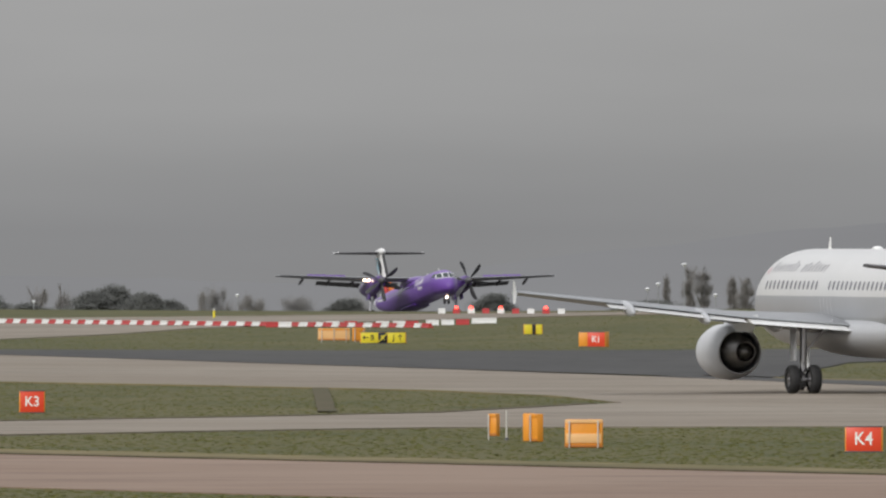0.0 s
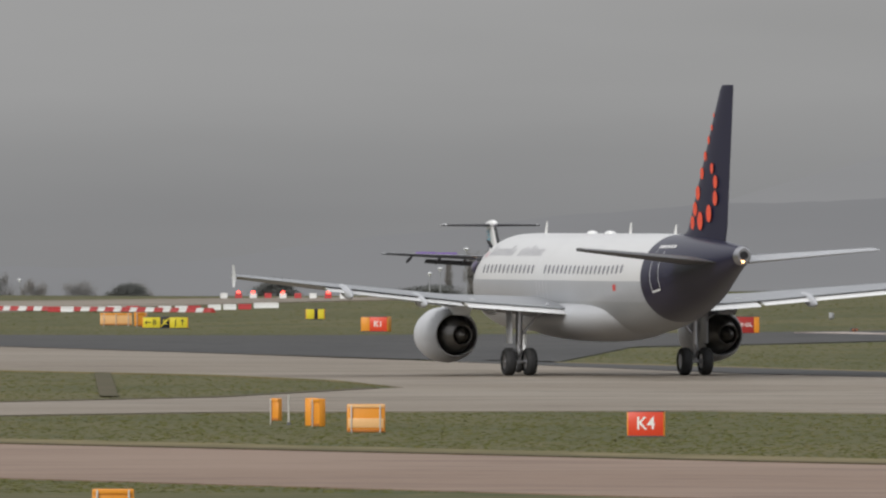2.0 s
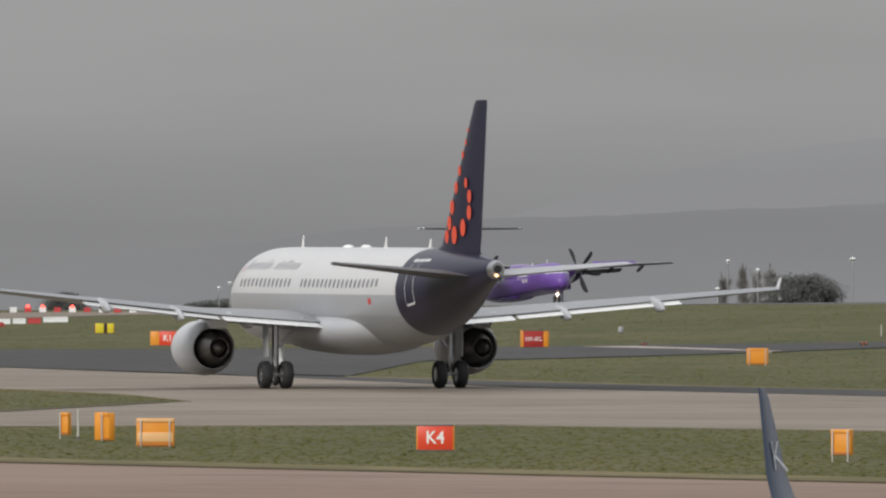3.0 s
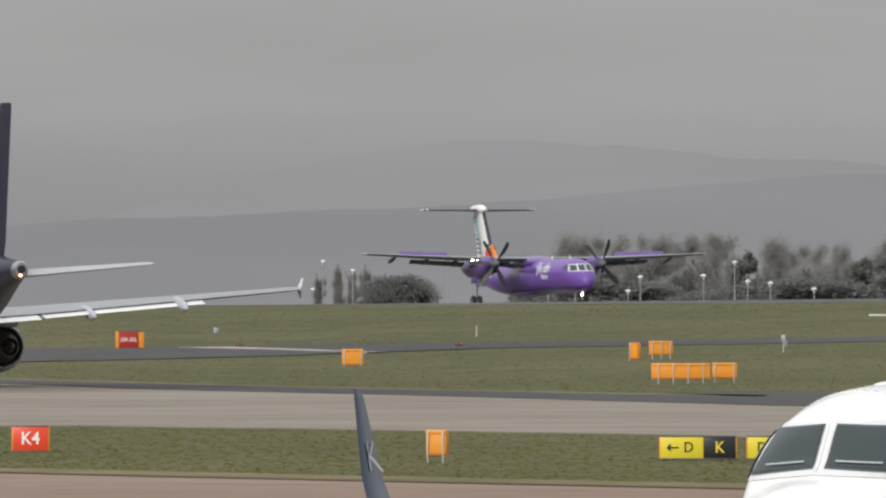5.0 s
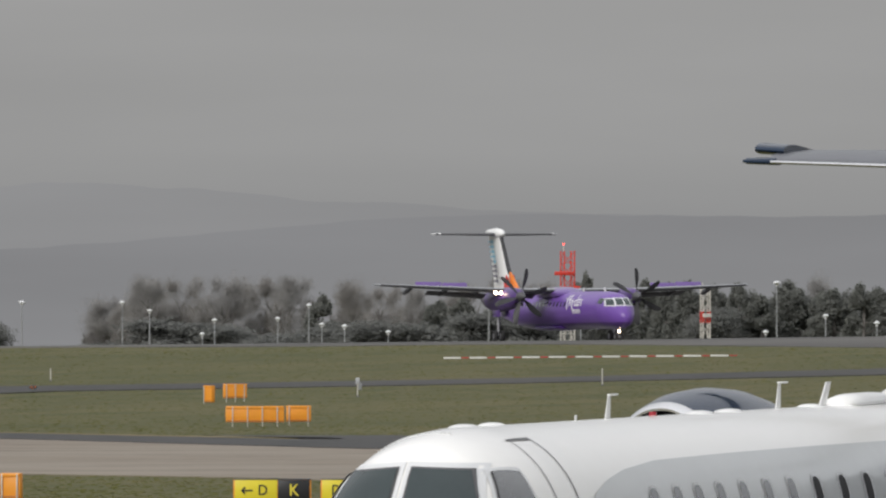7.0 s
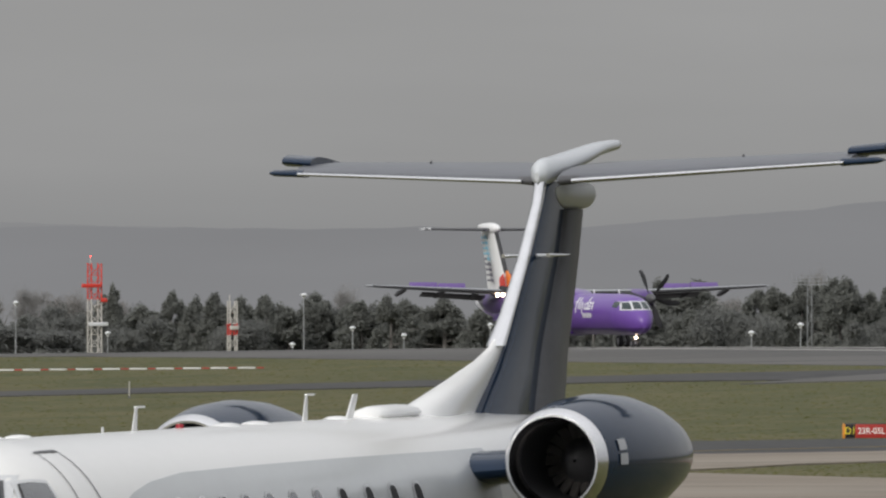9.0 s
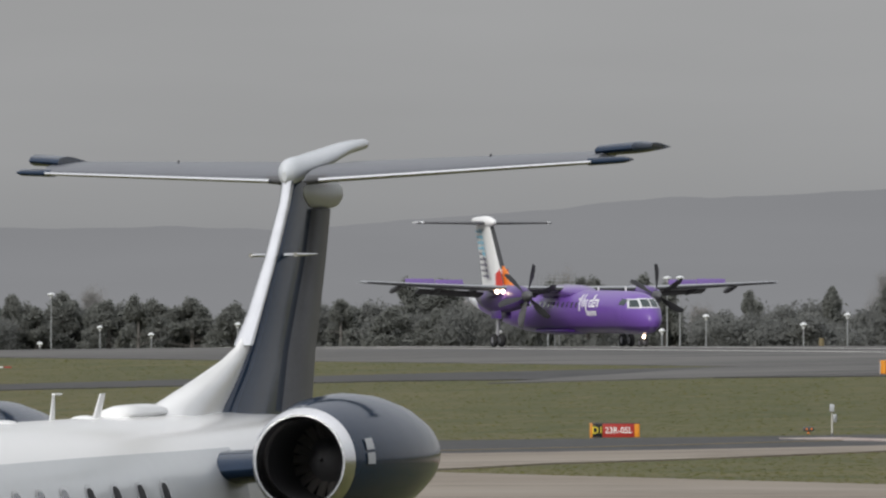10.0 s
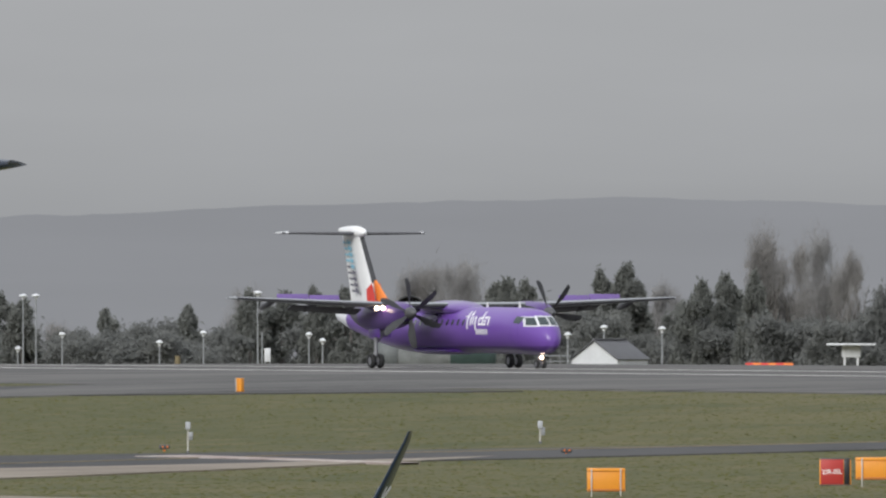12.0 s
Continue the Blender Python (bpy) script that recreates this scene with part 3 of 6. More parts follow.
def gear_leg(parent, x, y, top, r, w, gap, door_side=0.0, mat_leg=None, label="silver main landing gear leg", low=0.0):
    """A strut with torque links, side stay, axle and two wheels. Returns the wheels."""
    bm = bmesh.new()
    rod(bm, (x, y, r + 0.3), (x, y, top), 0.13 * r / 0.58 + 0.02)
    rod(bm, (x, y, r * 0.9), (x, y, r + 0.7), 0.075 * r / 0.58 + 0.02)
    rod(bm, (x, y - gap - w * 0.3, r - low), (x, y + gap + w * 0.3, r - low), 0.07, n=10)
    rod(bm, (x, y, r - low), (x, y, r + 0.2), 0.06, n=10)
    rod(bm, (x - 0.28, y, r + 0.45), (x - 0.02, y, r + 0.1), 0.04)
    rod(bm, (x - 0.28, y, r + 0.45), (x - 0.02, y, r + 0.85), 0.04)
    leg = part("landing_gear", bm, mat_leg or METAL, parent, label)
    bm = bmesh.new()
    rod(bm, (x, y, r + 1.0), (x, y - math.copysign(1.25, y) if y else 0.0, top + 0.1), 0.055)
    rod(bm, (x + 0.12, y, r + 0.2), (x + 0.12, y, top), 0.025)
    part("side_stay", bm, METAL, leg)
    if door_side:
        bm = bmesh.new()
        box(bm, (x + 0.02, y + door_side, (r + 0.75 + top) / 2), (0.85, 0.05, top - r - 0.75), 0.02)
        part("gear_door", bm, GREY, leg, "grey gear door")
    return [add_wheel(leg, (x, y + k * gap, r - low), r, w) for k in (-1, 1)]


def nacelle(parent, x0, y, z, outline, core, body_mat, lip_mat, n=36, body_label="pale grey engine cowling"):
    """An engine: cowling as a turned shell with an open inlet and nozzle, lip ring, fan, core and plug."""
    def turn(bm, prof):
        rings(bm, [[(x0 + x, y + r * math.cos(2 * math.pi * i / n), z + r * math.sin(2 * math.pi * i / n)) for i in range(n)] for x, r in prof], cap=False)
        return bm
    cowl = part("engine_cowling", turn(bmesh.new(), outline["cowl"]), body_mat, parent, body_label)
    part("inlet_lip", turn(bmesh.new(), outline["lip"]), lip_mat, cowl, "polished metal inlet lip")
    part("inlet_duct", turn(bmesh.new(), outline["duct"]), DARKHOLE, cowl)
    part("exhaust_core", turn(bmesh.new(), core), BURNT, cowl, "burnt metal exhaust core")
    fx, fr = outline["fan"]
    bm = bmesh.new()
    rings(bm, [[(x0 + fx + dx, y + r * math.cos(2 * math.pi * i / n), z + r * math.sin(2 * math.pi * i / n)) for i in range(n)]
               for dx, r in ((0.35, 0.02), (0.28, 0.1 * fr / 0.5), (0.1, 0.24 * fr / 0.5), (0.0, 0.3 * fr / 0.5))], cap=False)
    part("spinner", bm, DARKGREY, cowl)
    for k in range(20):
        a = 2 * math.pi * k / 20
        bm = bmesh.new()
        m = Matrix.Translation((x0 + fx, y, z)) @ Matrix.Rotation(a, 4, "X") @ Matrix.Translation((0, 0, fr * 0.62)) @ Matrix.Rotation(0.6, 4, "Z")
        box(bm, (0, 0, 0), (0.03, fr * 0.24, fr * 0.72), 0, m)
        part("fan_blade", bm, BURNT, cowl)
    return cowl


def build_airliner():
    air = thing("airliner", "white twin-jet airliner with red-dotted navy tail, taxiing on concrete", "airplane")
    st = smooth_stations([(17.7, 3.35, 0.03, 0.03), (17.45, 3.37, 0.42, 0.4), (16.9, 3.42, 0.86, 0.84), (15.9, 3.55, 1.32, 1.30), (14.6, 3.7, 1.68, 1.75),
                          (13, 3.8, 1.9, 2.0), (11.3, 3.83, 1.975, 2.06), (8, 3.83, 1.975, 2.07), (0, 3.83, 1.975, 2.07), (-6, 3.83, 1.975, 2.07),
                          (-8.5, 3.9, 1.95, 2.0), (-11, 4.08, 1.78, 1.8), (-13.5, 4.32, 1.44, 1.5), (-16, 4.62, 0.98, 1.06), (-18, 4.86, 0.62, 0.68),
                          (-19.2, 4.98, 0.42, 0.46), (-19.5, 5.0, 0.36, 0.4)])
    navy = (0.014, 0.013, 0.034)
    # White on top, greyer below 3.95 and again below 3.1, navy behind -11.
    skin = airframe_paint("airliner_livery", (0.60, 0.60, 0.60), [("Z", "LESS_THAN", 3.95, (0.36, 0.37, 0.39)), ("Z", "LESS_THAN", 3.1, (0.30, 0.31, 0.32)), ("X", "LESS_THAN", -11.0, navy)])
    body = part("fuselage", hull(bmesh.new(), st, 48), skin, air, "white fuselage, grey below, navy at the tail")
    bm = bmesh.new()
    hull(bm, smooth_stations([(8.6, 2.35, 0.3, 0.2), (7.5, 2.35, 1.5, 0.6), (5, 2.4, 2.15, 0.92), (0, 2.4, 2.25, 1.0), (-3.5, 2.45, 2.1, 0.95), (-6, 2.6, 1.5, 0.75), (-7.8, 2.6, 0.4, 0.4)]), 36)
    part("belly_fairing", bm, GREY, air, "grey belly fairing")
    bm = bmesh.new()
    hull(bm, [(-19.42, 5.0, 0.37, 0.40), (-19.75, 5.02, 0.33, 0.36), (-19.86, 5.02, 0.26, 0.3)], 24)
    apu = part("exhaust_cone", bm, METAL, air, "bare metal tail cone")
    bm = bmesh.new()
    rod(bm, (-19.8, 0, 5.03), (-19.9, 0, 5.03), 0.17, n=18)
    part("exhaust_opening", bm, DARKHOLE, apu)
    bm = bmesh.new()
    bmesh.ops.create_uvsphere(bm, u_segments=10, v_segments=8, radius=0.06, matrix=Matrix.Translation((-19.9, 0.05, 4.78)))
    part("tail_light", bm, TAILLAMP, apu, "lit tail light")
    # cabin windows, doors and lettering on both sides
    for side in (0, 1):
        flip = (lambda a: a) if side == 0 else (lambda a: 180 - a)
        for k in range(34):
            x = 12.2 - 0.63 * k
            if k in (13, 14) or x < -9.9:
                continue
            bm = bmesh.new()
            rounded_patch(bm, st, x, flip(16.0), 0.15, 5.4, 0.006, 12)
            part("cabin_window", bm, HAZEPORT, body, smooth=False)
        for x, hw in ((14.0, 0.42), (-12.4, 0.40), (3.6, 0.26), (2.6, 0.26)):
            for dx in (-hw, hw):
                bm = bmesh.new()
                patch(bm, st, [(x + dx - 0.015, flip(-22)), (x + dx + 0.015, flip(-22)), (x + dx + 0.015, flip(38 if hw > 0.3 else 30)), (x + dx - 0.03, flip(38 if hw > 0.3 else 30))], 0.008, 1, 10)
                part("door_seam", bm, PALEGREY, body)
            if hw > 0.3:
                bm = bmesh.new()
                patch(bm, st, [(x - hw, flip(-24)), (x + hw, flip(-24)), (x + hw, flip(-21)), (x - hw, flip(-21))], 0.012, 2, 2)
                part("door_sill", bm, PALEGREY, body)
        # airline name: plain slanted bars
        for k in range(16):
            x = (12.2 - 0.47 * k) if k < 8 else (12.0 - 0.47 * (k + 0.9))
            hgt = (15, 10, 10, 10, 10, 10, 15, 10, 10, 13, 10, 15, 13, 10, 10, 10)[k]
            bm = bmesh.new()
            patch(bm, st, [(x, flip(33)), (x - 0.13, flip(33)), (x - 0.33, flip(33 + hgt)), (x - 0.20, flip(33 + hgt))], 0.008, 2, 4)
            part("lettering_bar", bm, LETTERGREY, body, "dark slanted lettering bar")
        bm = bmesh.new()
        rounded_patch(bm, st, 12.9, flip(36), 0.33, 4.5, 0.008, 14, 2.0)
        part("logo", bm, mat("pink_grey_logo", (0.55, 0.40, 0.42), 0.4), body, "small pinkish round logo")
        for k in range(6):
            x = -11.9 - 0.30 * k
            bm = bmesh.new()
            patch(bm, st, [(x, flip(42)), (x - 0.2, flip(42)), (x - 0.2, flip(48)), (x, flip(48))], 0.008, 1, 2)
            part("registration_bar", bm, WHITE, body, "white registration bar")
        bm = bmesh.new()
        patch(bm, st, [(-7.6, flip(-9)), (-8.0, flip(-9)), (-8.0, flip(-2)), (-7.6, flip(-2))], 0.008, 1, 2)
        part("flag", bm, RED, body, "small red flag panel")
        # cockpit windows
        for a, b, lo, hi in ((16.1, 15.35, 28, 56), (15.3, 14.75, 26, 48), (14.7, 14.3, 24, 42)):
            bm = bmesh.new()
            patch(bm, st, [(a, flip(lo)), (b, flip(lo)), (b - 0.1, flip(hi)), (a - 0.35, flip(hi))], 0.01, 3, 4)
            part("cockpit_window", bm, GLASS, body)
    # wings with flaps, fences and fairings
    for sd in (1, -1):
        wing_st = [(6.3, sd * 1.6, 2.75, 7.2), (3.5, sd * 6.4, 3.1, 4.15), (-2.6, sd * 16.6, 4.1, 1.7), (-2.9, sd * 16.95, 4.14, 1.45)]
        w = part("wing", foil(bmesh.new(), wing_st, thick=1.15), WINGGREY, air, "light grey swept wing")
        for y0, y1 in ((2.2, 6.3), (6.5, 12.9)):
            def edge(y):
                f = (y - 1.6) / 4.8 if y < 6.4 else (y - 6.4) / 10.2
                p, q = (wing_st[0], wing_st[1]) if y < 6.4 else (wing_st[1], wing_st[2])
                le, ch, z = p[0] + (q[0] - p[0]) * f, p[3] + (q[3] - p[3]) * f, p[2] + (q[2] - p[2]) * f
                return le - ch, z
            fl = []
            for y in (y0, (y0 + y1) / 2, y1):
                te, z = edge(y)
                fl.append((te + 0.42, sd * y, z - 0.06, 1.12 if y0 < 4 else 0.92))
            # A thin black foil drawn in place of the shade between wing and flap.
            bm = foil(bmesh.new(), [(x + 0.33, y, z + 0.10, 0.16) for x, y, z, c in fl], thick=1.0)
            part("flap_gap_shade", bm, DARKHOLE, w, "black strip for the shade in the flap gap")
            bm = foil(bmesh.new(), fl, thick=1.0)
            for v in bm.verts:     # drooped about its own nose
                nose = float(np.interp(abs(v.co.y), [abs(q[1]) for q in fl], [q[0] for q in fl]))
                v.co.z -= 0.16 * max(0.0, nose - v.co.x)
            part("flap", bm, WHITE, w, "white lowered flap")
        bm = bmesh.new()
        foil(bm, [(6.32, sd * 1.7, 2.76, 0.35), (3.55, sd * 6.4, 3.12, 0.3), (-2.5, sd * 16.6, 4.12, 0.2)], thick=4)
        part("leading_edge", bm, METAL, w, "bare metal leading edge")
        fence = foil(bmesh.new(), [(-3.7, sd * 17.05, 3.70, 0.35), (-3.4, sd * 16.98, 4.14, 0.6), (-3.8, sd * 17.08, 4.62, 0.25)], (0, 1, 0), 0.7)
        part("wingtip_fence", fence, PALEGREY, w, "white wingtip fence")
        for y, x, ln in ((5.1, 0.1, 2.6), (8.4, -1.2, 2.2), (12.0, -2.9, 1.9)):
            bm = bmesh.new()
            zz = 2.55 + (y - 1.6) * 0.098
            hull(bm, smooth_stations([(x + ln * 0.55, zz + 0.22, 0.03, 0.03), (x + ln * 0.3, zz + 0.05, 0.14, 0.2), (x - ln * 0.1, zz - 0.12, 0.17, 0.26), (x - ln * 0.38, zz - 0.22, 0.1, 0.14), (x - ln * 0.5, zz - 0.26, 0.02, 0.02)], 3), 16, sd * y)
            part("flap_fairing", bm, GREY, w, "grey flap track fairing")
        # engine with pylon
        outline = {"cowl": [(3.25, 0.92), (3.1, 1.0), (2.4, 1.13), (1.4, 1.17), (0.6, 1.08), (0, 0.90), (0.0, 0.86), (0.8, 0.86)],
                   "lip": [(3.0, 0.78), (3.25, 0.82), (3.3, 0.87), (3.25, 0.925)], "duct": [(3.2, 0.81), (2.4, 0.80), (2.2, 0.8), (2.19, 0.02)], "fan": (2.25, 0.8)}
        cw = nacelle(air, 2.65, sd * 5.75, 1.68, outline, [(0.9, 0.86), (0.3, 0.74), (-0.5, 0.52), (-0.9, 0.42), (-0.88, 0.38), (-0.5, 0.36), (-0.9, 0.26), (-1.3, 0.04)], mat("cowling_grey", (0.50, 0.51, 0.53), 0.4, var=0.06), METAL)
        bm = bmesh.new()
        rings(bm, [[(x, sd * 5.75 + a, z) for x, a, z in ((5.0, 0.0, z0 + 0.0), (4.2, 0.16, z0), (1.6, 0.2, z0), (0.6 - dx, 0.02, z0), (1.6, -0.2, z0), (4.2, -0.16, z0))] for z0, dx in ((2.5, 0.0), (2.95, 0.6), (3.2, 0.8))])
        part("pylon", bm, PALEGREY, cw, "grey engine pylon")
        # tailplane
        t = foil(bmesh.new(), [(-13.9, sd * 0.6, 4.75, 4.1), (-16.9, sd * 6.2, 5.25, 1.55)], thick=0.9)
        # The near side's shade is put into a darker grey than the far side's.
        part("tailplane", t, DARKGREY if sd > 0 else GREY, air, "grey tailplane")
    fin_st = [(-10.6, 0, 5.55, 6.6), (-12.2, 0, 6.0, 5.2), (-12.75, 0, 6.7, 4.75), (-16.6, 0, 11.75, 1.75), (-16.9, 0, 11.92, 1.4)]
    fin = part("fin", foil(bmesh.new(), fin_st, (0, 1, 0), 1.0), NAVY, air, "navy tail fin")
    bm = bmesh.new()
    foil(bm, [(-16.0, 0, 6.1, 1.5), (-17.5, 0, 11.7, 0.85)], (0, 1, 0), 0.9)
    part("rudder", bm, NAVY, fin)
    dots = [(-16.0, 8.55, 0.22), (-16.35, 8.0, 0.28), (-16.3, 7.35, 0.31), (-15.6, 6.72, 0.36), (-14.6, 6.42, 0.38), (-13.6, 6.35, 0.28),
            (-16.1, 10.7, 0.1), (-15.9, 10.2, 0.13), (-15.5, 9.7, 0.16), (-15.1, 9.05, 0.2), (-14.7, 8.35, 0.25), (-14.2, 7.55, 0.3), (-13.9, 6.9, 0.3)]
    for sd in (1, -1):
        for x, z, r in dots:
            # lies on the fin's skin
            f = (z - 6.7) / 5.05
            le, ch = -12.75 - 3.85 * max(f, -0.15), 4.75 - 3.0 * max(f, -0.15)
            c = min(1.0, max(0.0, (le - x) / ch))
            h = float(np.interp(c, [q[0] for q in FOIL[:8]], [q[1] for q in FOIL[:8]])) * ch
            bm = bmesh.new()
            disc_on_fin(bm, x, z, r, sd * (h + 0.035))
            part("painted_dot", bm, DOTRED, fin, "orange-red painted dot")
    # aerials and beacon on the roof
    for x, h in ((9.5, 0.55), (-3.2, 0.5), (-9.8, 0.42)):
        bm = foil(bmesh.new(), [(x, 0, 5.82, 0.45), (x - 0.3, 0, 5.85 + h, 0.16)], (0, 1, 0), 1.0)
        part("aerial", bm, WHITE, air, "white blade aerial")
    for x in (2.2, -0.5):
        bm = bmesh.new()
        hull(bm, smooth_stations([(x + 0.5, 5.86, 0.02, 0.02), (x + 0.2, 5.9, 0.2, 0.1), (x - 0.2, 5.9, 0.2, 0.1), (x - 0.5, 5.86, 0.02, 0.02)], 2), 12)
        part("roof_fairing", bm, WHITE, air)
    wheels = []
    for y in (3.8, -3.8):
        wheels += gear_leg(air, 0, y, 2.9, 0.58, 0.42, 0.45, door_side=math.copysign(0.42, y))
    wheels += gear_leg(air, 12.64, 0.0, 2.3, 0.38, 0.24, 0.25, mat_leg=PALEGREY, label="white nose landing gear leg")
    return air, wheels


# ---- the purple turboprop that lands ----
def build_turboprop():
    air = thing("turboprop_airliner", "purple twin-propeller airliner with a white T-tail, rolling on the runway", "airplane")
    st = smooth_stations([(16.0, 1.60, 0.03, 0.03), (15.88, 1.62, 0.30, 0.34), (15.45, 1.74, 0.62, 0.74), (14.85, 1.9, 0.90, 1.03), (14.0, 2.08, 1.15, 1.24), (12.8, 2.15, 1.33, 1.33),
                          (11, 2.2, 1.345, 1.345), (4, 2.24, 1.345, 1.345), (-4, 2.26, 1.345, 1.345), (-7, 2.4, 1.26, 1.24), (-11, 2.68, 0.95, 0.92), (-14, 2.9, 0.6, 0.6), (-15.8, 3.08, 0.28, 0.3), (-16.3, 3.1, 0.1, 0.12)])
    # Purple greyed for haze; belly shade is put into the darker purple.
    skin = airframe_paint("turboprop_livery_belly_shade", (0.150, 0.068, 0.33), [("Z", "LESS_THAN", 1.3, (0.075, 0.034, 0.17)), ("X", "LESS_THAN", -13.3, (0.72, 0.73, 0.75))])
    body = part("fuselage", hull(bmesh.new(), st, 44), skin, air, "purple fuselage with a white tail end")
    for side in (0, 1):
        flip = (lambda a: a) if side == 0 else (lambda a: 180 - a)
        for k in range(27):
            x = 9.6 - 0.79 * k
            if x < -11 or x > 5.8:
                continue
            bm = bmesh.new()
            rounded_patch(bm, st, x, flip(19), 0.16, 8.5, 0.006, 12)
            part("cabin_window", bm, PORT, body, smooth=False)
        # cockpit glazing in pale frames
        e = 1 if side == 0 else -1
        for y0, y1, y2, y3, z0, z1 in ((0.03, 0.56, 0.50, 0.03, 2.50, 3.02), (0.62, 1.06, 0.92, 0.56, 2.48, 2.98)):
            for lift, g, m, nm, lb in ((0.008, -0.04, PALEGREY, "window_frame", "pale cockpit window frame"), (0.02, 0.025, GLASS, "cockpit_window", "dark cockpit glass")):
                bm = bmesh.new()
                face_patch(bm, st, [(e * (y0 + g * 0.7), z0 + g), (e * (y1 - g), z0 + g), (e * (y2 - g), z1 - g), (e * (y3 + g * 0.7), z1 - g)], lift, 6, 6)
                part(nm, bm, m, body, lb)
        bm = bmesh.new()
        patch(bm, st, [(13.6, flip(22)), (12.85, flip(22)), (12.85, flip(42)), (13.75, flip(42))], 0.014, 3, 4)
        part("side_window", bm, GLASS, body)
        # airline name as plain white shapes, with a smaller row below it
        for x, lo, hi, wd, lean in ((9.35, 12, 36, 0.20, 0.18), (8.95, 12, 18, 0.45, 0.05), (9.0, 30, 36, 0.50, 0.05), (8.95, 21, 26, 0.42, 0.05), (8.35, 12, 54, 0.18, 0.32), (8.3, 12, 17, 0.42, 0.05), (8.25, 29, 34, 0.40, 0.05), (7.95, 14, 32, 0.18, 0.15),
                                    (7.5, 0, 36, 0.20, 0.42), (7.05, 14, 36, 0.18, 0.20), (6.65, 12, 54, 0.18, 0.34), (6.25, 2, 54, 0.20, 0.46), (6.2, 34, 38, 0.55, 0.04)):
            bm = bmesh.new()
            patch(bm, st, [(x + lean / 2, flip(lo)), (x + lean / 2 - wd, flip(lo)), (x - lean / 2 - wd, flip(hi)), (x - lean / 2, flip(hi))], 0.008, 2, 6)
            part("lettering_bar", bm, WHITE, body, "white slanted lettering shape")
        for k in range(6):
            x = 9.3 - 0.29 * k
            bm = bmesh.new()
            patch(bm, st, [(x, flip(-10)), (x - 0.20, flip(-10)), (x - 0.22, flip(3)), (x - 0.02, flip(3))], 0.008, 1, 3)
            part("small_lettering_bar", bm, WHITE, body, "small white lettering bar")
        for k in range(16):
            x = -6.3 - 0.34 * k
            bm = bmesh.new()
            patch(bm, st, [(x, flip(2)), (x - 0.22, flip(2)), (x - 0.22, flip(17)), (x, flip(17))], 0.008, 1, 3)
            part("slogan_bar", bm, PALEGREY, body, "pale slogan lettering bar")
        bm = bmesh.new()
        for dx in (0.0, 0.75):
            patch(bm, st, [(12.75 + dx, flip(-38)), (12.71 + dx, flip(-38)), (12.71 + dx, flip(36)), (12.75 + dx, flip(36))], 0.008, 1, 8)
        part("door_seam", bm, DEEPPURPLE, body)
    bm = bmesh.new()
    hull(bm, smooth_stations([(4.6, 3.35, 0.1, 0.08), (3.6, 3.4, 1.0, 0.42), (2.0, 3.45, 1.25, 0.5), (-0.5, 3.45, 1.2, 0.46), (-2.2, 3.3, 0.8, 0.3), (-3.4, 3.2, 0.05, 0.05)], 3), 28)
    part("wing_fairing", bm, PURPLE, air, "purple wing root fairing")
    bm = bmesh.new()
    hull(bm, smooth_stations([(4.5, 1.05, 0.1, 0.05), (3, 1.0, 0.95, 0.18), (-2, 1.02, 0.95, 0.2), (-4.5, 1.1, 0.1, 0.06)], 3), 24)
    part("belly_fairing", bm, DEEPPURPLE, air)
    props, wheels = [], []
    for sd in (1, -1):
        wst = [(2.7, 0, 3.62, 3.0), (2.7, sd * 4.6, 3.64, 3.0), (2.2, sd * 9.5, 3.86, 2.2), (1.75, sd * 13.9, 4.08, 1.3), (1.4, sd * 14.21, 4.1, 0.8)]
        w = part("wing", foil(bmesh.new(), wst, thick=1.3), WINGGREY, air, "straight grey high wing")
        bm = foil(bmesh.new(), [(2.74, sd * 0.1, 3.62, 0.42), (2.74, sd * 4.6, 3.64, 0.42), (2.24, sd * 9.5, 3.86, 0.32), (1.79, sd * 13.9, 4.08, 0.2)], thick=5)
        part("deicing_boot", bm, BOOT, w, "black leading edge boot")
        for y0, y1 in ((1.6, 3.3), (5.4, 9.8)):
            bm = foil(bmesh.new(), [(0.15, sd * y0, 3.45, 1.0), (0.2, sd * y1, 3.5 if y1 < 4 else 3.68, 0.85)], thick=1.3)
            bmesh.ops.rotate(bm, cent=(0.15, 0, 3.5), matrix=Matrix.Rotation(-0.35, 3, "Y"), verts=bm.verts)
            part("flap", bm, DARKGREY, w, "dark grey lowered flap")
        bm = bmesh.new()
        for y0, y1, z in ((7.0, 8.9, 4.05), (8.95, 10.9, 4.12)):
            box(bm, (0.75, sd * (y0 + y1) / 2, z), (0.09, y1 - y0, 0.50), 0.02)
        bmesh.ops.rotate(bm, cent=(0.75, 0, 3.85), matrix=Matrix.Rotation(-0.45, 3, "Y"), verts=bm.verts)
        part("spoiler", bm, PURPLE, w, "raised purple wing spoiler")
        for y in (6.3, 8.7, 11.4):
            bm = bmesh.new()
            zz = 3.42 + (y - 4.6) * 0.045
            hull(bm, smooth_stations([(1.4, zz + 0.1, 0.03, 0.03), (0.6, zz, 0.1, 0.16), (-0.5, zz - 0.16, 0.1, 0.18), (-1.0, zz - 0.25, 0.02, 0.02)], 3), 12, sd * y)
            part("flap_fairing", bm, DARKGREY, w)
        # nacelle
        bm = bmesh.new()
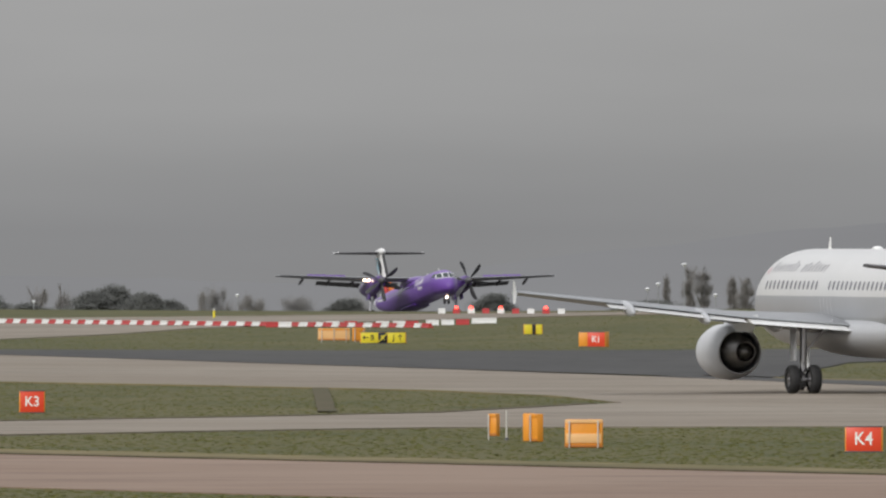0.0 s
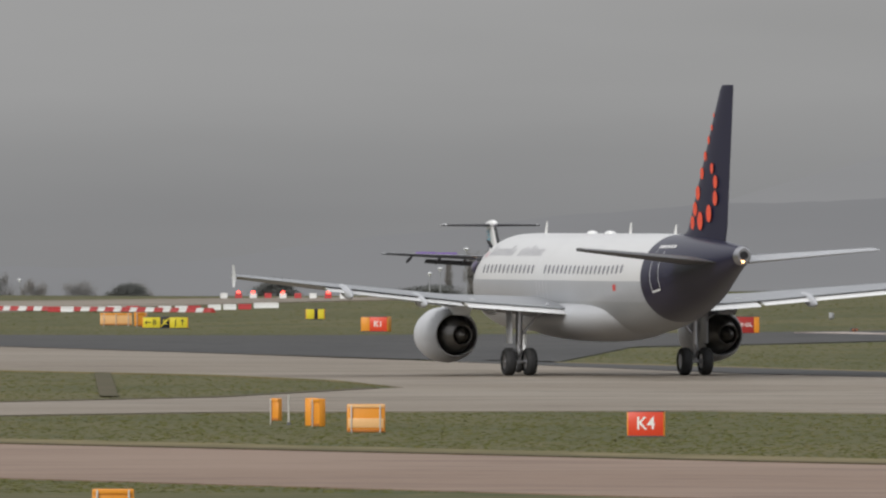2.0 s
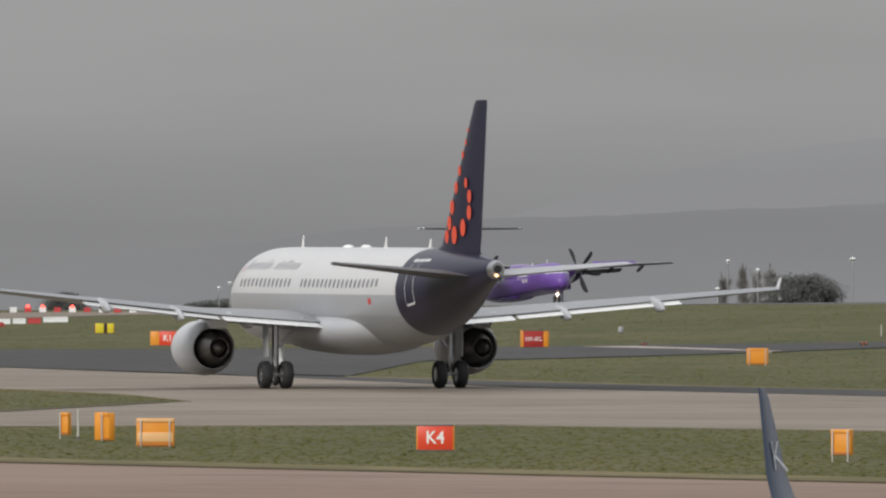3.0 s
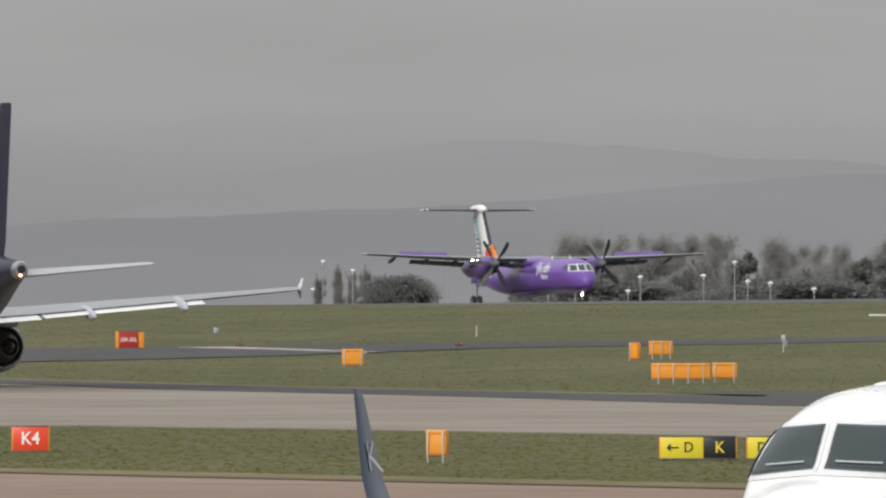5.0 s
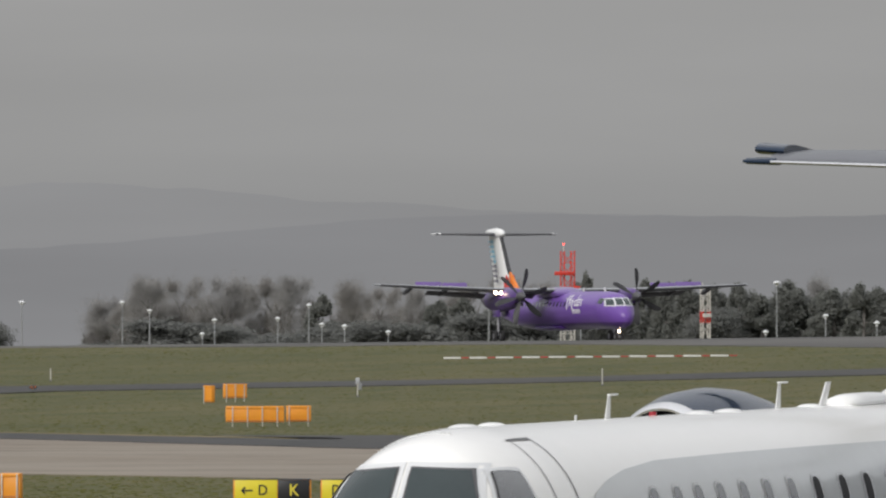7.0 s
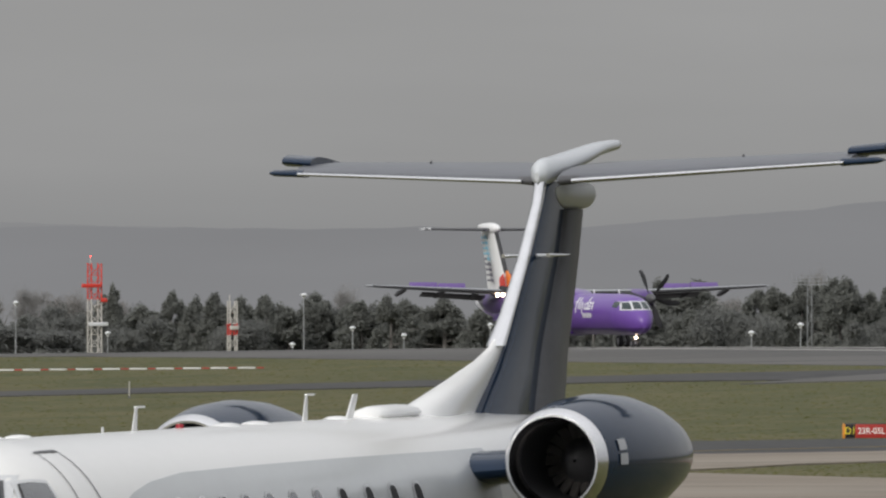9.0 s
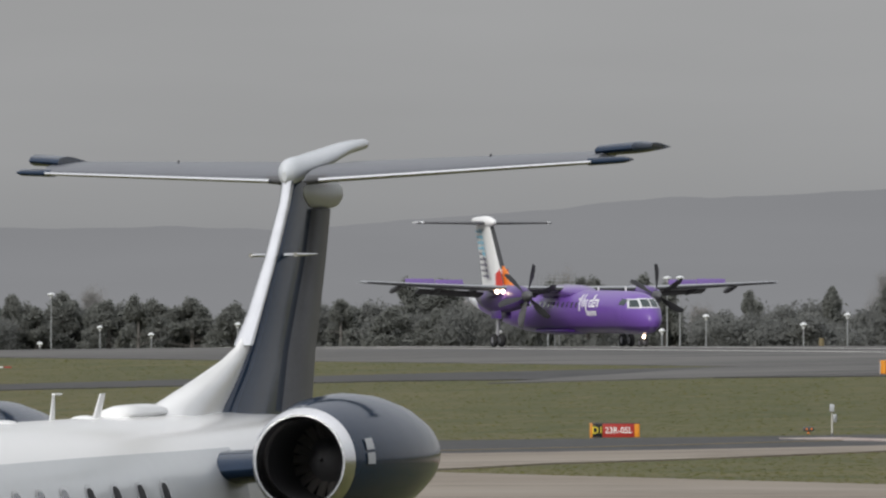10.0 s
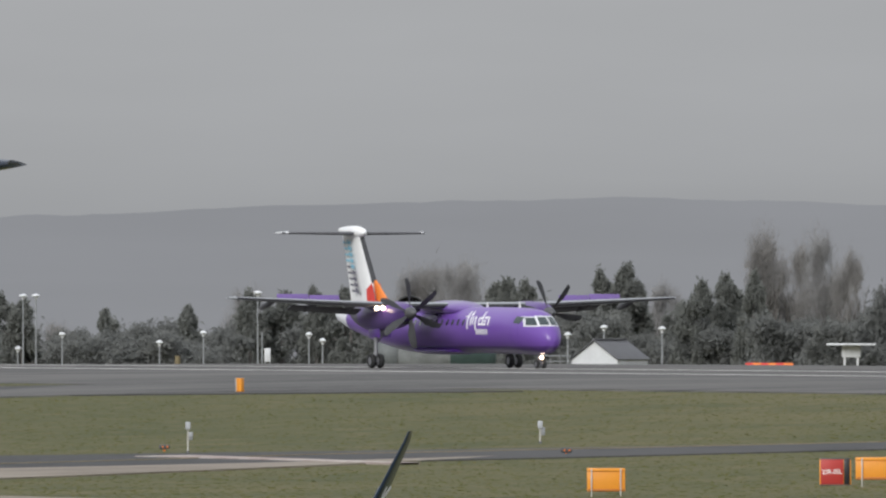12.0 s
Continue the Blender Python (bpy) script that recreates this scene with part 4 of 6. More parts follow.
        hull(bm, smooth_stations([(5.0, 3.22, 0.34, 0.36), (4.6, 3.2, 0.52, 0.58), (3.6, 3.12, 0.66, 0.76), (1.5, 3.05, 0.72, 0.86), (-0.5, 3.0, 0.72, 0.84), (-2.2, 3.1, 0.58, 0.6), (-3.6, 3.35, 0.24, 0.24), (-4.0, 3.42, 0.06, 0.06)], 3), 28, sd * 4.4)
        nac = part("nacelle", bm, airframe_paint("nacelle_purple", (0.095, 0.050, 0.20), [("X", "LESS_THAN", -1.2, (0.09, 0.085, 0.11))]), air, "purple engine nacelle")
        bm = bmesh.new()
        box(bm, (4.72, sd * 4.4, 2.66), (0.35, 0.6, 0.2), 0.08)
        part("air_intake", bm, DARKHOLE, nac)
        bm = bmesh.new()
        rod(bm, (0.4, sd * 3.72, 3.3), (-0.6, sd * 3.62, 3.35), 0.17, 0.15, 14)
        part("exhaust_stub", bm, BURNT, nac)
        # propeller: hub, spinner and six scimitar blades; turned about its own x axis
        hub = bmesh.new()
        rings(hub, [[(x, r * math.cos(2 * math.pi * i / 20), r * math.sin(2 * math.pi * i / 20)) for i in range(20)] for x, r in ((-0.15, 0.34), (0.15, 0.33), (0.45, 0.22), (0.62, 0.1), (0.68, 0.01))])
        prop = part("propeller", hub, DARKGREY, air, "six-bladed dark propeller")
        prop.location = (5.15, sd * 4.4, 3.22)
        for k in range(6):
            bm = bmesh.new()
            lp = []
            for r, c, tw, sw in ((0.3, 0.16, 1.1, 0), (0.7, 0.34, 0.9, 0.0), (1.2, 0.46, 0.65, 0.03), (1.7, 0.42, 0.5, 0.0), (2.0, 0.28, 0.42, -0.07), (2.055, 0.08, 0.4, -0.1)):
                sec = []
                for cc, hh in ((-0.5, 0), (-0.25, 0.06), (0.1, 0.07), (0.5, 0), (0.1, -0.04), (-0.25, -0.04)):
                    p = Vector((hh * c, cc * c + sw, 0))
                    p.rotate(Euler((0, 0, tw)))
                    sec.append((p.x, p.y, r))
                lp.append(sec)
            rings(bm, lp)
            bmesh.ops.rotate(bm, cent=(0, 0, 0), matrix=Matrix.Rotation(math.pi / 3 * k + (0.35 if sd > 0 else 0.1), 3, "X"), verts=bm.verts)
            part("propeller_blade", bm, BOOT, prop, "dark grey curved blade")
        props.append(prop)
        # lights in the wing beside the nacelle
        for y, on in (((5.2, True), (5.58, True)) if sd < 0 else ((5.0, True),)):
            bm = bmesh.new()
            bmesh.ops.create_uvsphere(bm, u_segments=12, v_segments=8, radius=0.13, matrix=Matrix.Translation((2.95, sd * y, 3.5)))
            part("landing_light", bm, LANDLAMP, w, "lit warm white landing light")
        wheels += gear_leg(air, 0, sd * 4.4, 2.7, 0.42, 0.28, 0.26, door_side=0.0, label="long main landing gear leg")
        bm = bmesh.new()
        box(bm, (0.6, sd * 4.05, 2.15), (1.6, 0.05, 0.7), 0.02)
        box(bm, (0.6, sd * 4.75, 2.15), (1.6, 0.05, 0.7), 0.02)
        part("gear_door", bm, DEEPPURPLE, nac)
        t = foil(bmesh.new(), [(-12.9, sd * 0.15, 7.92, 2.2), (-13.6, sd * 4.55, 7.95, 1.3), (-13.9, sd * 4.65, 7.95, 0.9)], thick=1.0)
        tp = part("tailplane", t, DARKGREY, air, "dark grey tailplane")
        bm = foil(bmesh.new(), [(-13.45, sd * 4.3, 7.96, 1.4), (-13.85, sd * 4.68, 7.96, 0.95)], thick=1.1)
        part("tailplane_tip", bm, PALEGREY, tp)
    wheels += gear_leg(air, 13.94, 0.0, 1.2, 0.28, 0.18, 0.2, label="nose landing gear leg")
    bm = bmesh.new()
    bmesh.ops.create_uvsphere(bm, u_segments=12, v_segments=8, radius=0.10, matrix=Matrix.Translation((14.1, 0.0, 0.66)))
    part("taxi_light", bm, LANDLAMP, air, "lit nose gear light")
    bm = bmesh.new()
    bmesh.ops.create_uvsphere(bm, u_segments=10, v_segments=8, radius=0.08, matrix=Matrix.Translation((14.1, 0.0, 1.05)))
    part("red_light", bm, REDLAMP, air, "lit red light")
    # fin with boot, dorsal fillet and painted tail
    fin_st = [(-9.6, 0, 3.3, 4.4), (-10.6, 0, 5.0, 3.8), (-12.6, 0, 7.9, 2.8)]
    fin = part("fin", foil(bmesh.new(), fin_st, (0, 1, 0), 1.1), WHITE, air, "white tail fin with painted waves")
    bm = foil(bmesh.new(), [(-10.5, 0, 5.0, 0.5), (-12.5, 0, 7.8, 0.42)], (0, 1, 0), 6.0)
    part("fin_boot", bm, BOOT, fin, "black fin leading edge boot")
    dorsal = foil(bmesh.new(), [(-6.9, 0, 3.3, 4.2), (-8.3, 0, 3.8, 3.0), (-9.6, 0, 4.7, 1.7), (-10.3, 0, 5.15, 0.9)], (0, 1, 0), 1.0)
    part("dorsal_fin", dorsal, ORANGE, fin, "orange dorsal fin fillet")
    for sd in (1, -1):
        bm = bmesh.new()
        vs = [bm.verts.new(v) for v in ((-9.4, sd * 0.30, 3.4), (-10.9, sd * 0.32, 3.4), (-11.2, sd * 0.27, 4.6), (-10.4, sd * 0.27, 5.0))]
        bm.faces.new(vs)
        part("painted_panel", bm, RED, fin, "red painted panel at the fin root")
        for k in range(9):
            z = 7.4 - 0.36 * k
            x = -14.2 + 0.22 * k
            for dx, hh, m in ((0.0, 0.17, SKYBLUE if k < 5 else LETTERGREY), (0.55, 0.10, SKYBLUE if k < 4 else LETTERGREY)):
                bm = bmesh.new()
                yy = sd * (0.20 + 0.022 * k)
                vs = [bm.verts.new(v) for v in ((x - dx + 0.3, yy, z - hh), (x - dx - 0.25, yy, z - hh * 0.1), (x - dx - 0.1, yy, z + hh), (x - dx + 0.4, yy, z + hh * 0.2))]
                bm.faces.new(vs)
                part("painted_wave", bm, m, fin, "painted wave shape")
    bm = bmesh.new()
    hull(bm, smooth_stations([(-12.0, 7.95, 0.05, 0.05), (-12.3, 7.97, 0.25, 0.24), (-13.2, 8.02, 0.34, 0.36), (-14.6, 8.05, 0.28, 0.32), (-15.8, 8.12, 0.12, 0.16), (-16.1, 8.14, 0.02, 0.03)], 3), 20)
    part("tail_bullet", bm, WHITE, fin, "white tail bullet fairing")
    for x in (11.2, 6.5):
        bm = foil(bmesh.new(), [(x, 0, 3.42, 0.4), (x - 0.2, 0, 3.85, 0.18)], (0, 1, 0), 1.0)
        part("aerial", bm, WHITE, air, "white blade aerial")
    return air, props, wheels


# ---- the parked business jet ----
def build_jet():
    jet = thing("business_jet", "white business jet with dark blue engines, winglets and a T-tail, parked", "airplane",
                pose(0.10, 157.9, 1.66, 0, 0, -109.52) @ pose(0, 0, 0, 1.05, 0.6, 0))
    st = smooth_stations([(0, 1.70, 0.02, 0.02), (-0.12, 1.71, 0.22, 0.18), (-0.5, 1.75, 0.46, 0.38), (-1.1, 1.80, 0.72, 0.55), (-1.75, 1.88, 0.92, 0.66), (-2.16, 2.06, 0.99, 0.90), (-2.6, 2.17, 1.05, 1.05), (-3.5, 2.22, 1.12, 1.13),
                          (-4.6, 2.22, 1.14, 1.14), (-10, 2.22, 1.14, 1.14), (-16.5, 2.22, 1.14, 1.14), (-19, 2.32, 1.04, 1.04), (-21.5, 2.52, 0.78, 0.8), (-23.8, 2.75, 0.45, 0.48), (-25.2, 2.9, 0.16, 0.2), (-25.6, 2.92, 0.04, 0.05)], 5)
    skin = mat("jet_white", (0.90, 0.89, 0.865), 0.2, var=0.02, scale=0.6, coat=0.6)
    body = part("fuselage", hull(bmesh.new(), st, 56), skin, jet, "glossy white fuselage")
    silver = mat("silver_grey_paint", (0.58, 0.595, 0.60), 0.24, 0.1, var=0.04, scale=0.5, coat=0.5)
    for side in (0, 1):
        flip = (lambda a: a) if side == 0 else (lambda a: 180 - a)
        # silver side band with a swept front end
        bm = bmesh.new()
        xs = [-4.42, -4.75, -5.1, -5.6, -6.3, -7.5, -10, -13, -16, -16.6, -17.2, -17.8, -18.4]
        tops = [-8, 14, 21.5, 28, 33.5, 38, 39.5, 40.5, 40.5, 40.3, 40, 39.5, 39]
        rows = []
        for x, top in zip(xs, tops):
            rows.append([bm.verts.new(on_hull(st, x, flip(a), 0.014)) for a in [-22 + (top + 22) * k / 8 for k in range(9)]])
        for a, b in zip(rows, rows[1:]):
            for i in range(8):
                bm.faces.new((a[i], a[i + 1], b[i + 1], b[i]))
        part("side_band", bm, silver, body, "silver grey painted side band")
        for k, x in enumerate((-6.92, -7.70, -8.40, -9.15, -9.95, -10.77, -11.60, -12.48, -13.40, -14.28, -15.16)):
            bm = bmesh.new()
            rounded_patch(bm, st, x, flip(13), 0.165, 10.2, 0.019, 18, 3.4)
            wf = part("window_surround", bm, PALEGREY, body)
            bm = bmesh.new()
            rounded_patch(bm, st, x, flip(13), 0.125, 8.6, 0.025, 18, 3.4)
            part("cabin_window", bm, PORT if k < 7 else DARKHOLE, body)
        # windscreen: framed front and side panes
        e = 1 if side == 0 else -1
        for lift, inset, m, nm, lb in ((0.010, -0.055, PALEGREY, "window_frame", "pale windscreen frame"), (0.020, 0.0, DARKGREY, "seal", "dark window seal"), (0.028, 0.022, GLASS, "windscreen_pane", "dark windscreen glass")):
            bm = bmesh.new()
            lo = max(inset, -0.05)
            face_patch(bm, st, [(e * (0.06 + lo), 2.535 + inset), (e * (0.85 - inset), 2.47 + inset), (e * (0.655 - inset), 2.95 - inset), (e * (0.06 + lo), 2.985 - inset)], lift)
            part(nm, bm, m, body, lb)
        for gl in (SIDEGLASS,):
            fr = [(-2.22, 20), (-3.28, 5), (-3.26, 40.5), (-2.56, 47.5)]
            pn = [(-2.29, 20.5), (-3.20, 7), (-3.19, 38.0), (-2.61, 44.5)]
            bm = bmesh.new()
            patch(bm, st, [(x, flip(a)) for x, a in fr], 0.010, 8, 8)
            part("window_frame", bm, PALEGREY, body, "pale windscreen frame")
            bm = bmesh.new()
            patch(bm, st, [(x, flip(a)) for x, a in pn], 0.022, 8, 8)
            part("seal", bm, DARKGREY, body, "dark window seal")
            bm = bmesh.new()
            cx, ca = sum(p[0] for p in pn) / 4, sum(p[1] for p in pn) / 4
            patch(bm, st, [(cx + (x - cx) * 0.93, flip(ca + (a - ca) * 0.95)) for x, a in pn], 0.030, 8, 8)
            part("side_pane", bm, gl, body, "pale side glass showing the cockpit wall")
        bm = bmesh.new()
        face_patch(bm, st, [(e * 0.16, 2.60), (e * 0.17, 2.585), (e * 0.62, 2.555), (e * 0.62, 2.57)], 0.05, 6, 2)
        part("wiper", bm, GREY, body)
    # passenger door on the left side, drawn by its seam
    seam = bmesh.new()
    for x, w in ((-3.80, 0.022), (-4.47, 0.030)):
        patch(seam, st, [(x, -30), (x - w, -30), (x - w, 61), (x, 61)], 0.008, 1, 16)
    patch(seam, st, [(-3.74, 60), (-4.48, 60), (-4.48, 62.5), (-3.74, 61.5)], 0.008, 3, 1)
    part("door_seam", seam, DARKGREY, body, "dark seam of the passenger door")
    # row of rivets over the windscreen
    for k in range(26):
        a = 82 + 55 * k / 25
        bm = bmesh.new()
        p = on_hull(st, -3.12, a, 0.004)
        box(bm, p, (0.03, 0.03, 0.015))
        part("rivet", bm, PALEGREY, body)
    # roof: antennas, domes and beacon
    for x, h, top in ((-8.6, 0.25, 0.13), (-14.5, 0.28, 0.13)):
        bm = foil(bmesh.new(), [(x, 0, 3.33, 0.20), (x - 0.14, 0, 3.36 + h, 0.09)], (0, 1, 0), 1.2)
        box(bm, (x - 0.30, 0, 3.36 + h), (top * 2.2, 0.04, 0.02), 0.008)
        part("aerial", bm, WHITE, jet, "white blade aerial")
    bm = foil(bmesh.new(), [(-16.05, 0, 3.33, 0.28), (-16.35, 0, 3.62, 0.20)], (0, 1, 0), 1.2)
    part("aerial", bm, WHITE, jet, "white blade aerial")
    bm = foil(bmesh.new(), [(-7.6, 0, 3.33, 0.10), (-7.62, 0, 3.42, 0.07)], (0, 1, 0), 1.4)
    part("aerial", bm, WHITE, jet)
    for x, y, sx in ((-4.35, -0.12, 0.26), (-5.25, -0.12, 0.2), (-11.82, 0, 0.30), (-12.86, 0, 0.30), (-15.75, 0, 0.16)):
        bm = bmesh.new()
        bmesh.ops.create_uvsphere(bm, u_segments=20, v_segments=10, radius=1, matrix=Matrix.Translation((x, y, 3.345)) @ Matrix.Diagonal((sx, 0.15, 0.045, 1)))
        part("roof_dome", bm, WHITE, jet, "flat white antenna dome")
    bm = bmesh.new()
    hull(bm, smooth_stations([(-16.80, 3.33, 0.10, 0.03), (-16.88, 3.37, 0.19, 0.085), (-17.6, 3.39, 0.22, 0.09), (-18.25, 3.39, 0.20, 0.07), (-18.35, 3.34, 0.08, 0.03)], 3), 16)
    part("roof_fairing", bm, WHITE, jet, "long white roof fairing")
    bm = bmesh.new()
    rod(bm, (-10.24, 0, 3.33), (-10.24, 0, 3.405), 0.05, 0.04, 14)
    beacon = part("beacon", bm, mat("dark_red_lens", (0.30, 0.02, 0.03), 0.2), jet, "red roof beacon")
    bm = bmesh.new()
    rod(bm, (-10.24, 0, 3.31), (-10.24, 0, 3.36), 0.085, 0.075, 14)
    part("beacon_base", bm, WHITE, beacon)
    # fin: white fillet, chrome leading edge, blue sides, dark rudder
    fin_st = [(-20.35, 0, 3.15, 3.2), (-20.72, 0, 3.36, 2.95), (-21.46, 0, 3.80, 2.35), (-21.92, 0, 4.11, 2.0), (-22.27, 0, 4.43, 1.85), (-22.85, 0, 5.07, 1.65), (-23.42, 0, 5.72, 1.4), (-23.60, 0, 5.95, 1.3)]
    fin = part("fin", foil(bmesh.new(), fin_st, (0, 1, 0), 1.0), JETBLUE, jet, "dark blue tail fin")
    bm = foil(bmesh.new(), [(-17.9, 0, 3.25, 3.0), (-18.38, 0, 3.42, 2.75), (-19.9, 0, 3.70, 1.75), (-21.0, 0, 3.92, 0.98), (-21.5, 0, 4.06, 0.66), (-21.75, 0, 4.18, 0.48), (-22.09, 0, 4.44, 0.30)], (0, 1, 0), 1.6)
    part("dorsal_fin", bm, WHITE, fin, "white dorsal fillet")
    bm = foil(bmesh.new(), [(-21.60, 0, 4.08, 0.46), (-22.09, 0, 4.44, 0.36), (-22.81, 0, 5.08, 0.30), (-23.41, 0, 5.72, 0.28), (-23.56, 0, 6.0, 0.3)], (0, 1, 0), 4.4)
    part("fin_leading_edge", bm, CHROME, fin, "polished metal fin edge")
    bm = foil(bmesh.new(), [(-22.95, 0, 3.30, 1.42), (-23.30, 0, 3.95, 1.26), (-23.64, 0, 4.41, 1.14), (-24.14, 0, 5.06, 0.94), (-24.40, 0, 5.62, 0.90)], (0, 1, 0), 2.2)
    part("rudder", bm, DARKGREY, fin, "dark grey rudder")
    bm = bmesh.new()
    for sd in (1, -1):
        rod(bm, (-23.1, sd * 0.10, 5.10), (-23.15, sd * 0.27, 5.10), 0.018)
        rod(bm, (-23.0, sd * 0.27, 5.10), (-23.85, sd * 0.27, 5.10), 0.026, 0.008)
    part("static_probe", bm, CHROME, fin, "small metal probe")
    bm = bmesh.new()
    hull(bm, smooth_stations([(-23.50, 6.0, 0.03, 0.06), (-23.62, 6.04, 0.11, 0.15), (-24.1, 6.10, 0.16, 0.14), (-25.0, 6.21, 0.16, 0.11), (-25.9, 6.32, 0.12, 0.08), (-26.7, 6.37, 0.06, 0.06), (-26.82, 6.37, 0.03, 0.04)], 4), 24)
    part("tail_bullet", bm, mat("silver_tail_fairing", (0.62, 0.64, 0.66), 0.22, 0.35, var=0.04), fin, "silver tail bullet fairing")
    bm = bmesh.new()
    hull(bm, smooth_stations([(-23.9, 5.86, 0.05, 0.08), (-24.2, 5.80, 0.13, 0.12), (-24.6, 5.77, 0.14, 0.15), (-25.35, 5.78, 0.13, 0.15), (-25.48, 5.80, 0.11, 0.13)], 3), 18)
    part("tail_fairing", bm, PALEGREY, fin, "pale fairing below the tailplane")
    for sd in (1, -1):
        t = foil(bmesh.new(), [(-23.65, sd * 0.12, 5.950, 2.0), (-24.55, sd * 3.21, 6.090, 1.3), (-24.60, sd * 3.36, 6.100, 1.25)], thick=0.8)
        for v in t.verts:      # trimmed with its leading edge down
            v.co.z += 0.105 * max(0.0, -23.65 - 0.285 * (abs(v.co.y) - 0.12) - v.co.x)
        tp = part("tailplane", t, mat("tailplane_grey", (0.115, 0.12, 0.135), 0.35, 0.1, var=0.08) if sd > 0 else bpy.data.materials["tailplane_grey"], jet, "grey tailplane")
        tp.location.y = 0.07
        bm = foil(bmesh.new(), [(-23.62, sd * 0.30, 5.950, 0.26), (-24.53, sd * 3.31, 6.095, 0.20)], thick=1.8)
        part("tailplane_edge", bm, CHROME, tp, "polished leading edge")
        bm = foil(bmesh.new(), [(-24.56, sd * 3.26, 6.095, 0.5), (-24.65, sd * 3.64, 6.110, 0.42), (-24.75, sd * 3.72, 6.115, 0.2)], thick=1.8)
        foil(bm, [(-24.90, sd * 3.26, 6.220, 1.25), (-25.05, sd * 3.66, 6.250, 1.35), (-25.50, sd * 3.76, 6.260, 0.9)], thick=1.0)
        part("tailplane_tip", bm, JETBLUE, tp, "dark blue tailplane tip")
        bm = foil(bmesh.new(), [(-25.10, sd * 1.90, 6.090, 0.25), (-25.25, sd * 1.90, 6.220, 0.06)], (0, 1, 0), 1.2)
        part("small_fin", bm, DARKGREY, tp)
        bm = foil(bmesh.new(), [(-23.60, sd * 0.16, 5.950, 0.5), (-23.72, sd * 0.36, 5.965, 0.42)], thick=2.2)
        part("root_seal", bm, DARKGREY, tp)
        # engine
        outline = {"cowl": [(0.0, 0.565), (-0.2, 0.61), (-0.8, 0.70), (-1.6, 0.735), (-2.4, 0.70), (-3.2, 0.60), (-3.9, 0.46), (-4.2, 0.38), (-4.2, 0.34), (-3.6, 0.34)],
                   "lip": [(-0.22, 0.45), (-0.05, 0.465), (0.05, 0.505), (0.05, 0.53), (0.0, 0.566), (-0.14, 0.598)], "duct": [(-0.2, 0.452), (-0.9, 0.44), (-1.2, 0.44), (-1.21, 0.02)], "fan": (-1.15, 0.44)}
        cw = nacelle(jet, -16.95, sd * 2.13, 2.82, outline, [(-3.6, 0.33), (-4.2, 0.28), (-4.5, 0.2), (-4.52, 0.03)], JETBLUE, CHROME, 44, "glossy dark blue engine cowling")
        bm = foil(bmesh.new(), [(-17.4, sd * 0.75, 2.7, 3.0), (-17.6, sd * 1.6, 2.75, 2.6)], thick=1.3)
        part("pylon", bm, JETBLUE, cw, "dark blue engine pylon")
        bm = bmesh.new()
        yo = sd * 2.13
        rr = 0.655
        for a0 in (-4, 10):
            vs = []
            for k in range(5):
                a = radians(a0 + 11 * k / 4)
                vs.append([bm.verts.new((x, yo + sd * (rr + e) * math.cos(a), 2.82 + (rr + e) * math.sin(a))) for x, e in ((-0.42 - 16.95, 0.004), (-0.62 - 16.95, 0.03))])
            for p, q in zip(vs, vs[1:]):
                bm.faces.new((p[0], p[1], q[1], q[0]))
        part("placard", bm, GREY, cw, "small pale placard")
        # wing and winglet
        w = foil(bmesh.new(), [(-10.3, sd * 0.9, 1.25, 5.0), (-12.6, sd * 4.2, 1.45, 2.9), (-15.0, sd * 9.9, 1.66, 1.35), (-15.05, sd * 10.05, 1.69, 1.3)], thick=1.1)
        wing = part("wing", w, WINGGREY, jet, "grey swept wing")
        out = 0.085
        lp = [(-15.3, 10.05, 1.67, 1.1), (-15.6, 10.22, 1.85, 0.9), (-15.95, 10.36 + out, 2.25, 0.72), (-16.6, 10.68 + out, 3.1, 0.36), (-16.68, 10.72 + out, 3.22, 0.22)]
        bm = foil(bmesh.new(), [(x, sd * y, z, c * 0.85) for x, y, z, c in lp], (0, 1, 0), 0.95)
        wl = part("winglet", bm, JETBLUE, wing, "dark blue winglet")
        for e in (1, -1):
            bm = bmesh.new()
            for (x0, z0), (x1, z1) in (((-16.18, 2.30), (-16.38, 2.62)), ((-16.32, 2.46), (-16.56, 2.62)), ((-16.32, 2.46), (-16.54, 2.28))):
                d = Vector((x1 - x0, 0, z1 - z0)).normalized()
                nrm = Vector((-d.z, 0, d.x)) * 0.018
                def yy(z):
                    return sd * (10.36 + out + (z - 2.25) * 0.376) + e * 0.045
                vs = [bm.verts.new((x + k * nrm.x, yy(z), z + k * nrm.z)) for (x, z), k in (((x0, z0), 1), ((x1, z1), 1), ((x1, z1), -1), ((x0, z0), -1))]
                bm.faces.new(vs)
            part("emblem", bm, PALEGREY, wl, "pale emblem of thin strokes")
    for y in (2.05, -2.05):
        gear_leg(jet, -13.6, y, 1.4, 0.36, 0.22, 0.2, low=0.14 + 0.018 * y)
    gear_leg(jet, -1.6, 0.0, 1.4, 0.25, 0.16, 0.16, low=0.017)
    return jet


airliner, airliner_wheels = build_airliner()
turboprop, propellers, turboprop_wheels = build_turboprop()
build_jet()


